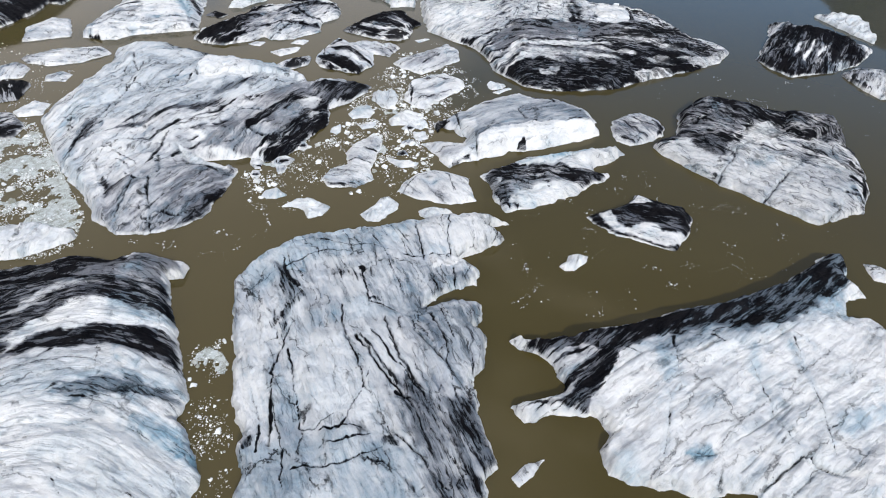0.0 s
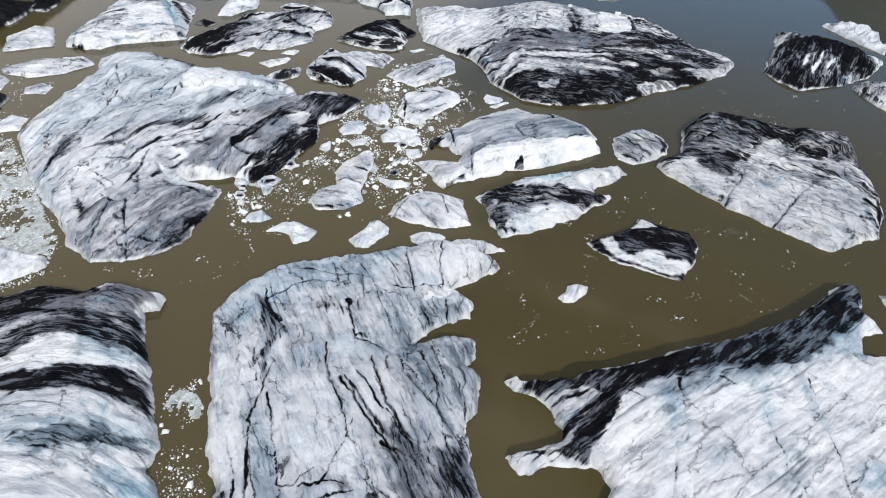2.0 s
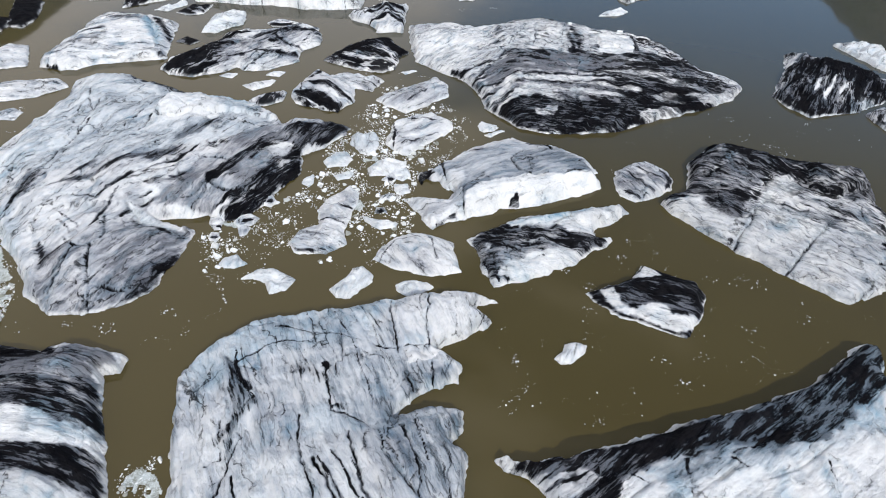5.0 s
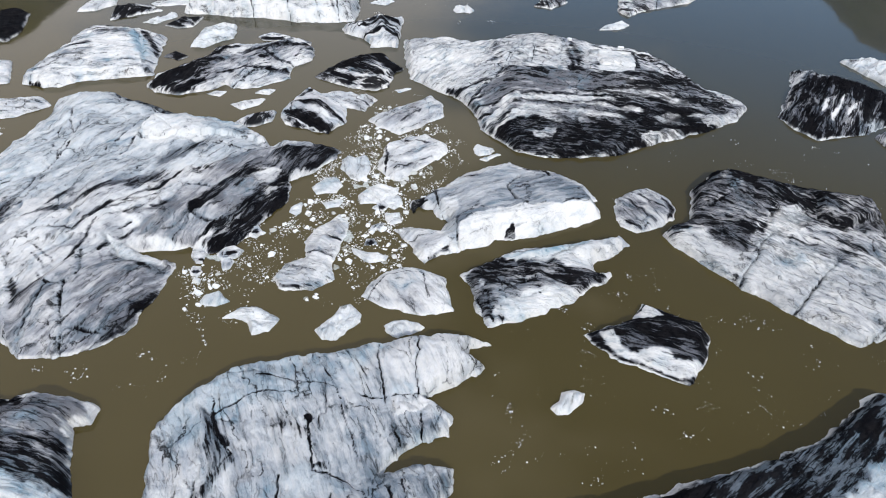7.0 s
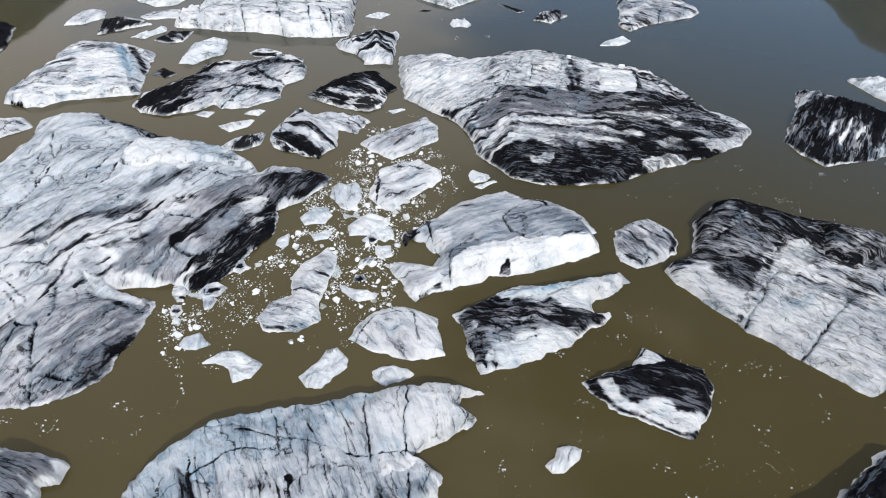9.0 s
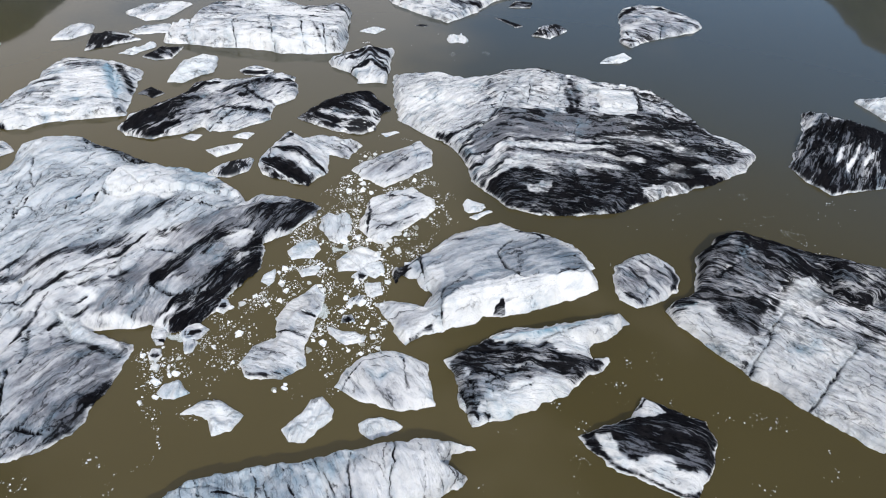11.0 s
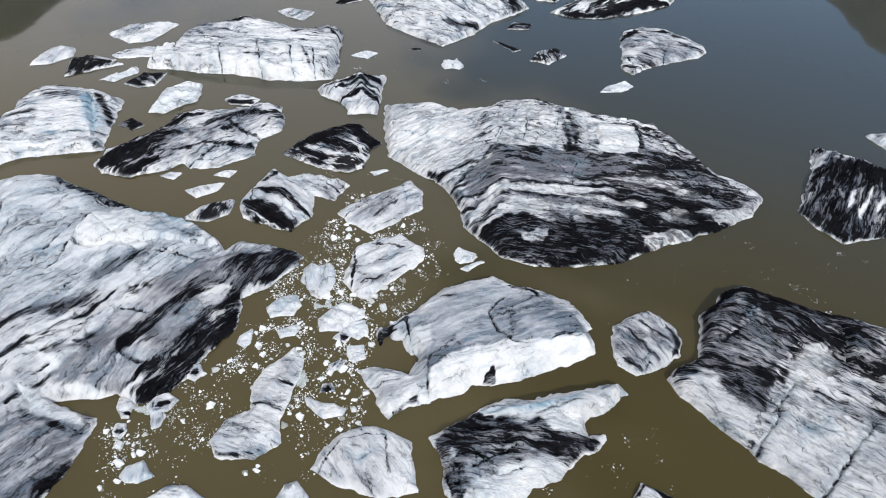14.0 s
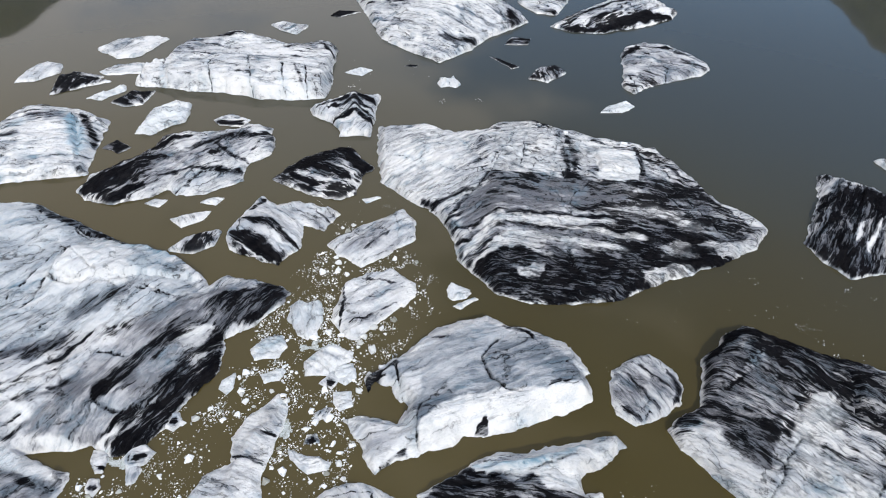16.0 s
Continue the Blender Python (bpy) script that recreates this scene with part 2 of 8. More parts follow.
def to_line(x, y, line):
    """Distance from each place to a polyline, and how far along it the nearest place lies, 0 to 1."""
    best, along, run = np.full(x.shape, 1e9), np.zeros(x.shape), 0.0
    for (ax, ay), (bx, by) in zip(line, line[1:]):
        dx, dy = bx - ax, by - ay
        length = math.hypot(dx, dy)
        t = np.clip(((x - ax) * dx + (y - ay) * dy) / (length * length + 1e-9), 0, 1)
        d = np.hypot(x - ax - t * dx, y - ay - t * dy)
        along = np.where(d < best, run + t * length, along)
        best = np.minimum(best, d)
        run += length
    return best, along / max(run, 1e-9)


def inside(x, y, ring):
    odd = np.zeros(x.shape, bool)
    for (ax, ay), (bx, by) in zip(ring, ring[1:] + ring[:1]):
        cross = (ay > y) != (by > y)
        odd ^= cross & (x < (bx - ax) * (y - ay) / (by - ay + 1e-12) + ax)
    return odd


def mesh_from(name, verts, faces, material, attributes=None):
    me = bpy.data.meshes.new(name)
    n = faces.shape[1]
    me.vertices.add(len(verts))
    me.vertices.foreach_set("co", np.asarray(verts, np.float32).ravel())
    me.loops.add(faces.size)
    me.loops.foreach_set("vertex_index", faces.astype(np.int32).ravel())
    me.polygons.add(len(faces))
    me.polygons.foreach_set("loop_start", np.arange(0, faces.size, n, dtype=np.int32))
    me.polygons.foreach_set("use_smooth", np.ones(len(faces), bool))
    me.update(calc_edges=True)
    for key, data in (attributes or {}).items():
        if data.ndim == 2:
            me.attributes.new(key, "FLOAT_VECTOR", "POINT").data.foreach_set("vector", data.astype(np.float32).ravel())
        else:
            me.attributes.new(key, "FLOAT", "POINT").data.foreach_set("value", data.astype(np.float32))
    me.materials.append(material)
    return me


COUNT, RINGS = [0], []


STROKES = {k: [] for k in ("ash", "clean", "grey", "blue", "crack", "ridge", "slab")}


def stroke(key, width, strength, line):
    """Notes a mark on the next iceberg: its kind, width and strength, and the line that it follows in the plan."""
    STROKES[key].append((width, strength, line))


SLAB_NAMES = []


def slab(name, edge, rise, ring):
    """Notes a piece of the next iceberg that stands proud of the rest or sags below it: its name, edge width, rise and outline."""
    SLAB_NAMES.append(name)
    STROKES["slab"].append((edge, rise, ring))


PATCHES = []


def patch(edge, ring, **shares):
    """Notes an area of the next iceberg with its own shares of ash, clean snow, grey tone, blue ice or streaks, faded
    over its edge.
    """
    PATCHES.append((edge, ring, shares))


def iceberg(name, label, ring, top, rim, cliff, shoulder, res, rough, streak, grain, fold=None, pitch=1.0):
    """One block of ice: a plan outline, a rim that climbs out of the water within the cliff's width, a shoulder up to
    the top, the strokes noted just before for ash bands, clean snow, grey tone, blue ice, cracks and ridges, and layers
    along the grain's heading, pitch times as fine as usual."""
    COUNT[0] += 1
    seed = COUNT[0] * 31
    RINGS.append(list(ring))
    cx, cy = np.mean(ring, axis=0)
    lo, hi = np.min(ring, axis=0) - 1.2, np.max(ring, axis=0) + 1.2
    xs, ys = np.arange(lo[0], hi[0], res), np.arange(lo[1], hi[1], res)
    x, y = np.meshgrid(xs, ys)
    x, y = x + 0.3 * res * fbm(x * 3, y * 3, seed + 90, 1), y + 0.3 * res * fbm(x * 3, y * 3, seed + 91, 1)
    size = min(hi - lo)
    ragged = min(0.45, 0.03 * size + 0.08)
    notch = max(0.7, 4 / size)
    wx = x + ragged * fbm(x * notch, y * notch, seed, 4, 0.6)
    wy = y + ragged * fbm(x * notch, y * notch, seed + 7, 4, 0.6)
    closed = list(ring) + [ring[0]]
    sd = to_line(wx, wy, closed)[0] * np.where(inside(wx, wy, list(ring)), 1, -1)
    a = radians(grain)
    u = (x - cx) * math.cos(a) + (y - cy) * math.sin(a)
    v = -(x - cx) * math.sin(a) + (y - cy) * math.cos(a)
    if fold:
        fu = (fold[0] - cx) * math.cos(a) + (fold[1] - cy) * math.sin(a)
        v = v + np.where(u < fu, fold[2], fold[3]) * (np.sqrt((u - fu) ** 2 + fold[4] ** 2) - fold[4])
    v = v + 0.022 * size * fbm(x * 1.6 / size, y * 1.6 / size, seed + 3, 3)
    lump = 0.9 * min(2.5, max(1, 9 / size))
    deep = np.clip(sd / 1.5, 0, 1)
    edge = cliff * (0.75 + 0.5 * fbm(x * 0.4, y * 0.4, seed + 5, 2))
    z = rim * smooth(sd, -0.15, edge) ** 0.7 + (top - rim) * smooth(sd, 0, shoulder)
    z = z + top * 0.22 * fbm(x * 3.2 / size, y * 3.2 / size, seed + 11, 3) * deep
    z = z + rough * (0.5 * fbm(u * 0.25, v * 1.1, seed + 13, 5, 0.55) + 0.4 * fbm(x * lump, y * lump, seed + 17, 4, 0.6)) * np.clip(sd / 0.6, 0.1, 1) * min(1, size / 5)
    crease = 1 - 2 * np.abs(fbm(u * 0.14 * pitch, v * 0.42 * pitch, seed + 81, 4, 0.5))
    z = z + 1.1 * rough * (crease - 0.5) * np.clip(sd / 1.5, 0, 1) * min(1, size / 12)
    bx = x + 0.35 * fbm(x * 0.8, y * 0.8, seed + 21, 4, 0.6)
    by = y + 0.35 * fbm(x * 0.8, y * 0.8, seed + 23, 4, 0.6)
    layers = {"ash": np.full(x.shape, min(max(1.5 * (streak - 0.9), 0.0), 0.7), float), "clean": np.full(x.shape, 0.6 if streak <= 0.05 else 0.0), "blue": np.zeros(x.shape), "grey": np.zeros(x.shape)}
    def window(line, margin):
        """The part of the lattice that a mark can reach."""
        (ax, ay), (bx1, by1) = np.min(line, axis=0) - margin - 0.6, np.max(line, axis=0) + margin + 0.6
        return np.s_[max(0, int((ay - lo[1]) / res)):max(1, int((by1 - lo[1]) / res) + 1), max(0, int((ax - lo[0]) / res)):max(1, int((bx1 - lo[0]) / res) + 1)]

    for w, s, line in STROKES["ridge"]:
        k = window(line, 1.5 * w)
        z[k] += s * np.exp(-(to_line(bx[k], by[k], line)[0] / (0.5 * w)) ** 2) * smooth(sd[k], 0, cliff)
    piece, count = np.zeros(x.shape, int), 0
    for w, s, line in STROKES["slab"]:
        k = window(line, 0.5)
        d = to_line(bx[k], by[k], line + line[:1])[0] * np.where(inside(bx[k], by[k], line), 1, -1)
        z[k] += s * smooth(d, -0.12, w) * smooth(sd[k], 0, 0.5)
        count += 1
        piece[k] = np.where(d > 0, count, piece[k])
    blotch, flecks = fbm(x * 0.3, y * 0.3, seed + 41, 2), fbm(x * 1.1, y * 1.1, seed + 43, 3)
    for key in layers:
        for w, s, line in STROKES[key]:
            k = window(line, 1.6 * w)
            d, along = to_line(bx[k], by[k], line)
            taper = 0.35 + 0.65 * smooth(along, 0, 0.18) * (1 - smooth(along, 0.82, 1))
            d = d / (0.5 * w * (1 + 0.5 * blotch[k] + 0.4 * flecks[k]) * taper)
            layers[key][k] = np.maximum(layers[key][k], s * np.exp(-d ** (1.6 if key == "grey" else 2.6) * 0.7))
    uneven, gaps = 1 + 0.6 * fbm(x * 0.9, y * 0.9, seed + 27, 3), np.clip(0.7 + 1.1 * fbm(x * 0.5, y * 0.5, seed + 29, 3), 0, 1.1)
    for w, s, line in STROKES["crack"]:
        half = max(0.30 * w, 0.05, 0.7 * res)
        k = window(line, 12 * half)
        d, along = to_line(bx[k], by[k], line)
        cut = np.exp(-(d / (half * (1.0 - 0.45 * along) * uneven[k])) ** 2) * gaps[k]
        z[k] -= s * 1.3 * cut
        layers["blue"][k] = np.maximum(layers["blue"][k], 0.25 * np.exp(-(d / (half * 5)) ** 2))
    layers["streak"] = np.clip(streak * (0.85 + 0.6 * fbm(x * 2.5 / size, y * 2.5 / size, seed + 37, 3)), 0, 1.5)
    for w, ring_of, shares in PATCHES:
        k = window(ring_of, w + 0.5)
        d = to_line(bx[k], by[k], ring_of + ring_of[:1])[0] * np.where(inside(bx[k], by[k], ring_of), 1, -1)
        over = smooth(d + 0.5 * w * flecks[k], -0.5 * w, 0.5 * w)
        for key, share in shares.items():
            level = share * (1 + 0.25 * blotch[k])
            layers[key][k] += (level - layers[key][k]) * over * (0.92 if key != "ash" else 1.0)
    for w, s, line in STROKES["crack"]:
        half = max(0.30 * w, 0.05, 0.7 * res)
        k = window(line, 4 * half)
        d, along = to_line(bx[k], by[k], line)
        layers["ash"][k] = np.maximum(layers["ash"][k], 1.15 * gaps[k] * np.exp(-(d / (half * (1.0 - 0.45 * along) * uneven[k])) ** 2))
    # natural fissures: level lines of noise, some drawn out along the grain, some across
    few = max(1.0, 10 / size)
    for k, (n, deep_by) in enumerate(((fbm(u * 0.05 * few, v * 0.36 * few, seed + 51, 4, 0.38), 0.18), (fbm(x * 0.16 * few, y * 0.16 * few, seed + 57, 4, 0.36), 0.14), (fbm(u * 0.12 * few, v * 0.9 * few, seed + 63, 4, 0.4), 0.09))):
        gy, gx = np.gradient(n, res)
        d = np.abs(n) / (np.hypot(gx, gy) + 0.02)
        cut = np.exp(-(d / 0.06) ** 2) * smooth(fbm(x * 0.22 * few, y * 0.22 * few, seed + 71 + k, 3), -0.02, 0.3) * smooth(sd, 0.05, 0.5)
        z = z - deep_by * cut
        # soft shading painted round each cut in grey, with blue ice
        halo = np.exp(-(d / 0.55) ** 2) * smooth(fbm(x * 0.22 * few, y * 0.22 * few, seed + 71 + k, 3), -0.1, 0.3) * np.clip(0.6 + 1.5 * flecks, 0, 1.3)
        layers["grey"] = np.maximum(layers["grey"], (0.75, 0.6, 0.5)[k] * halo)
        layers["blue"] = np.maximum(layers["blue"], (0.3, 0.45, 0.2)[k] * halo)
        # shade inside the cuts, painted through the ash share
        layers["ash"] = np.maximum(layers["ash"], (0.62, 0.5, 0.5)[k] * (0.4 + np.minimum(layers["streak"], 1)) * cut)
    z = np.where(sd > 0.0, np.maximum(z, 0.16 * smooth(sd, 0.0, 0.3)), z)
    z = np.where(sd < 0.0, np.minimum(z, 0.15) + sd * 2.5, z)
    layers["clean"] = np.maximum(np.clip(layers["clean"], 0, 1), np.exp(-np.maximum(sd, 0) ** 2 / max(0.022, (0.9 * res) ** 2)) * smooth(fbm(x * 0.5, y * 0.5, seed + 31, 3), -0.45, -0.05))
    layers["ash"] = layers["ash"] * (1 - 0.85 * layers["clean"])
    keep = sd > -0.55
    index = np.full(x.shape, -1)
    index[keep] = np.arange(keep.sum())
    quads = np.stack([index[:-1, :-1], index[:-1, 1:], index[1:, 1:], index[1:, :-1]], -1).reshape(-1, 4)
    owner = np.stack([piece[:-1, :-1], piece[:-1, 1:], piece[1:, 1:], piece[1:, :-1]], -1).reshape(-1, 4).max(1)[(quads >= 0).all(1)]
    quads = quads[(quads >= 0).all(1)]
    verts = np.stack([x - cx, y - cy, z], -1)[keep]
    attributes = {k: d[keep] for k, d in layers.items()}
    attributes["grain"] = pitch * np.stack([u, v, 0.15 * z], -1)[keep]
    ob = None
    for k in np.unique(owner):
        used, local = np.unique(quads[owner == k], return_inverse=True)
        kind = name if k == 0 else SLAB_NAMES[k - 1]
        me = mesh_from(kind, verts[used], local.reshape(-1, 4), ICE, {a: d[used] for a, d in attributes.items()})
        if k == 0:
            ob = new(kind, me)
            ob.location = (cx, cy, 0)
        else:
            new(kind, me).parent = ob
    for lines in STROKES.values():
        lines.clear()
    SLAB_NAMES.clear()
    PATCHES.clear()
    tagged(ob, label, {"iceberg": "iceberg", "ice_floe": "ice floe", "ice_chunk": "ice chunk"}[name])
    return ob


# ---- water ----
def sheet(name, half, y0, material):
    bm = bmesh.new()
    bmesh.ops.create_grid(bm, x_segments=4, y_segments=4, size=half)
    me = bpy.data.meshes.new(name)
    bm.to_mesh(me)
    bm.free()
    me.materials.append(material)
    ob = new(name, me)
    ob.location = (0, y0, 0)
    return ob


tagged(sheet("water", 4000, 0, WATER), "calm silty brown glacier lagoon water", "water", kind="structure")

# ---- ice ----
stroke("ash", 2.42, 1.15, [(-43.5, 39.4), (-38.2, 40.3), (-35.6, 41.1), (-33.5, 42.0), (-28.5, 42.7)])
stroke("ash", 0.56, 1.00, [(-33.5, 40.7), (-28.5, 40.6), (-27.3, 41.4), (-24.6, 41.6)])
stroke("ash", 0.51, 0.90, [(-27.8, 41.1), (-28.1, 42.4), (-27.8, 43.2)])
stroke("ash", 0.98, 1.00, [(-36.3, 31.7), (-35.0, 34.1), (-33.5, 35.7), (-31.9, 37.3), (-30.0, 38.3), (-28.0, 38.7), (-24.7, 37.1), (-22.0, 36.1)])
stroke("ash", 0.62, 1.00, [(-37.1, 33.1), (-35.4, 34.9), (-33.6, 37.0), (-31.2, 38.9), (-28.0, 39.3), (-25.0, 37.8), (-22.2, 36.8)])
stroke("ash", 0.47, 0.95, [(-37.2, 34.9), (-36.2, 36.5), (-34.4, 38.5), (-31.6, 39.8), (-28.2, 39.9), (-25.3, 38.8), (-22.5, 37.7)])
stroke("ash", 0.37, 0.90, [(-35.8, 38.5), (-33.1, 39.9), (-28.3, 40.3), (-25.7, 39.7), (-22.9, 38.8)])
stroke("ash", 0.33, 0.90, [(-27.9, 41.0), (-25.4, 40.4), (-23.2, 39.7)])
stroke("ash", 0.95, 1.00, [(-39.1, 36.8), (-37.3, 38.7), (-35.4, 39.7)])
stroke("ash", 0.61, 1.00, [(-27.7, 38.7), (-24.7, 36.9), (-22.1, 36.2)])
stroke("ash", 1.22, 1.10, [(-25.5, 33.6), (-22.7, 32.7), (-20.0, 31.3)])
stroke("ash", 0.52, 1.00, [(-23.1, 33.9), (-20.5, 33.0)])
stroke("ash", 0.54, 1.00, [(-35.4, 30.0), (-33.6, 31.5), (-32.1, 32.9), (-30.3, 33.9), (-27.8, 34.2), (-25.0, 34.1), (-21.3, 33.8)])
stroke("ash", 0.35, 0.90, [(-31.9, 32.5), (-30.1, 33.3), (-26.9, 33.2), (-23.7, 33.1)])
stroke("ash", 0.26, 0.80, [(-29.8, 32.3), (-29.5, 31.4), (-30.6, 30.6), (-31.3, 30.3)])
stroke("ash", 0.92, 0.45, [(-30.6, 34.5), (-26.4, 35.3), (-21.5, 34.5)])
stroke("ash", 0.22, 0.80, [(-29.2, 27.8), (-27.8, 28.3), (-26.6, 29.5), (-24.3, 29.9), (-21.9, 29.1), (-18.5, 28.0)])
stroke("ash", 0.15, 0.70, [(-24.5, 28.3), (-21.5, 28.1), (-18.4, 27.8)])
stroke("ash", 0.13, 0.70, [(-27.5, 22.1), (-27.3, 23.1), (-25.1, 23.4), (-23.4, 23.7)])
stroke("ash", 0.12, 0.80, [(-22.2, 23.6), (-19.8, 23.4), (-17.8, 23.0), (-15.7, 22.4)])
stroke("ash", 0.17, 0.80, [(-28.2, 19.8), (-27.3, 20.2), (-25.8, 20.7), (-23.7, 21.0), (-20.9, 21.3), (-18.3, 21.3), (-15.2, 20.6)])
stroke("ash", 0.12, 0.70, [(-23.6, 20.8), (-20.7, 20.8), (-15.4, 20.1)])
stroke("ash", 0.09, 0.60, [(-24.5, 23.3), (-23.2, 22.0)])
stroke("clean", 6.14, 0.85, [(-32.5, 24.9), (-26.5, 25.4), (-22.4, 25.0)])
stroke("clean", 2.49, 0.70, [(-28.6, 22.0), (-23.1, 22.2), (-16.3, 21.7)])
stroke("clean", 1.59, 0.95, [(-34.3, 32.9), (-32.6, 34.8), (-30.1, 36.4), (-27.6, 37.2)])
stroke("clean", 1.57, 0.70, [(-36.5, 37.1), (-34.6, 39.0), (-32.7, 40.0)])
stroke("clean", 2.51, 0.60, [(-33.3, 30.9), (-29.9, 32.0)])
stroke("grey", 2.33, 1.30, [(-34.1, 41.0), (-30.8, 41.5), (-28.2, 41.8)])
stroke("grey", 2.21, 1.20, [(-27.8, 42.1), (-25.6, 42.5), (-23.5, 42.1)])
stroke("grey", 3.61, 0.50, [(-33.0, 30.3), (-27.2, 31.8), (-20.4, 31.0)])
stroke("grey", 1.46, 0.75, [(-30.7, 27.5), (-27.9, 28.6), (-26.3, 29.7), (-24.3, 30.0), (-21.5, 29.3), (-18.6, 28.2)])
stroke("grey", 0.55, 0.60, [(-21.5, 25.7), (-18.7, 23.3)])
stroke("grey", 0.81, 0.30, [(-27.8, 20.4), (-22.6, 21.0), (-15.6, 20.6)])
stroke("grey", 1.05, 0.35, [(-25.7, 28.3), (-22.9, 28.6)])
stroke("blue", 3.41, 0.35, [(-32.4, 27.8), (-27.4, 29.3), (-19.5, 28.4)])
stroke("blue", 2.04, 0.35, [(-24.4, 20.8), (-20.2, 21.2), (-15.5, 20.5)])
stroke("blue", 2.06, 0.70, [(-27.1, 37.6), (-24.4, 36.2), (-21.7, 35.4)])
stroke("blue", 1.53, 0.85, [(-21.5, 26.0), (-18.7, 24.6), (-16.5, 23.1)])
stroke("blue", 1.02, 0.60, [(-27.4, 29.2), (-24.3, 29.9), (-21.5, 29.1), (-18.7, 28.3)])
stroke("blue", 0.58, 0.50, [(-22.3, 27.9), (-19.2, 25.1)])
stroke("blue", 2.77, 0.25, [(-27.0, 23.2), (-22.0, 24.1)])
stroke("crack", 0.07, 0.12, [(-23.1, 26.9), (-20.8, 25.0), (-17.7, 22.7)])
stroke("crack", 0.07, 0.12, [(-22.2, 26.2), (-19.9, 24.6), (-17.3, 22.7)])
stroke("crack", 0.06, 0.10, [(-24.9, 21.2), (-23.4, 20.0)])
stroke("crack", 0.06, 0.10, [(-22.3, 21.2), (-21.1, 20.0)])
stroke("crack", 0.06, 0.10, [(-20.0, 20.5), (-18.9, 19.7)])
stroke("crack", 0.06, 0.10, [(-25.5, 23.2), (-24.0, 21.2)])
stroke("crack", 0.06, 0.10, [(-18.4, 20.9), (-17.2, 19.9)])
stroke("ridge", 8.54, 0.54, [(-32.0, 37.5), (-27.6, 38.3), (-22.7, 36.7)])
stroke("ridge", 3.40, 0.30, [(-36.0, 31.9), (-28.2, 32.0), (-20.2, 30.5)])
slab("grey_slab", 0.40, 0.50, [(-34.3, 41.3), (-28.5, 42.7), (-27.6, 43.6), (-24.8, 43.1), (-22.2, 41.3), (-23.4, 40.3), (-27.8, 40.2), (-32.7, 40.1)])
patch(1.00, [(-36.0, 25.0), (-29.3, 26.5), (-24.2, 28.0), (-20.1, 27.5), (-17.9, 25.6), (-14.0, 17.9), (-31.2, 17.7)], clean=0.85, streak=0.05, ash=0.03)
patch(0.50, [(-34.8, 32.3), (-33.3, 34.3), (-29.9, 36.4), (-26.6, 37.1), (-21.4, 34.9), (-21.0, 33.9), (-25.4, 34.2), (-30.2, 33.4), (-32.1, 32.1)], clean=0.95, streak=0.05, ash=0.00)
patch(0.80, [(-30.9, 29.8), (-27.7, 31.6), (-23.4, 31.2), (-19.4, 30.0), (-18.6, 28.1), (-23.5, 29.4), (-27.8, 28.4), (-29.7, 27.5)], clean=0.4, streak=0.10, ash=0.05, grey=0.3)
patch(0.60, [(-39.7, 38.2), (-36.8, 41.1), (-33.6, 41.6), (-32.4, 42.4), (-28.0, 41.8), (-23.5, 39.6), (-22.3, 38.2), (-21.3, 35.5), (-23.4, 35.8), (-25.6, 37.0), (-27.4, 37.2), (-30.2, 36.6), (-32.1, 34.6), (-35.2, 30.7)], ash=0.52, streak=0.80, clean=0)
patch(0.40, [(-35.4, 35.2), (-34.5, 36.6), (-33.0, 38.1), (-30.3, 39.4), (-28.3, 39.1), (-31.0, 38.4), (-32.9, 36.8), (-33.9, 35.6)], clean=0.45, ash=0.12, grey=0.3)
patch(0.30, [(-32.5, 40.0), (-28.0, 41.9), (-26.8, 43.0), (-24.5, 42.6), (-21.9, 41.1), (-21.4, 39.9), (-23.0, 39.4), (-25.4, 40.0), (-29.3, 39.6)], grey=1.1, ash=0.20, clean=0, streak=0.50)
patch(0.30, [(-24.9, 41.3), (-23.6, 41.6), (-22.9, 40.9), (-23.7, 40.1)], clean=0.7, grey=0.1, ash=0.02)
patch(0.60, [(-34.0, 30.1), (-32.1, 32.0), (-30.6, 33.1), (-28.0, 34.1), (-24.0, 34.3), (-20.5, 33.8), (-19.3, 31.5), (-19.1, 30.1), (-20.4, 30.7), (-23.3, 32.1), (-26.2, 32.3), (-29.4, 31.9), (-31.7, 31.3)], ash=0.49, streak=0.80, clean=0)
patch(0.80, [(-29.3, 31.5), (-26.1, 32.1), (-23.2, 31.9), (-19.4, 30.0), (-18.1, 27.8), (-22.1, 29.5), (-25.9, 29.4), (-29.8, 27.6), (-31.3, 30.6)], grey=0.4, clean=0.3, streak=0.12, ash=0.02)
patch(0.80, [(-28.4, 27.7), (-26.4, 29.1), (-24.5, 29.5), (-22.1, 29.2), (-17.9, 27.5), (-19.4, 27.5), (-22.0, 28.0), (-23.8, 27.8), (-26.0, 27.4)], ash=0.30, blue=0.55, grey=0.6, streak=0.70, clean=0)
patch(1.00, [(-21.6, 26.4), (-19.7, 26.2), (-17.8, 25.0), (-15.9, 23.1), (-15.8, 21.8), (-17.9, 23.3)], blue=0.85, clean=0.1, grey=0.3)
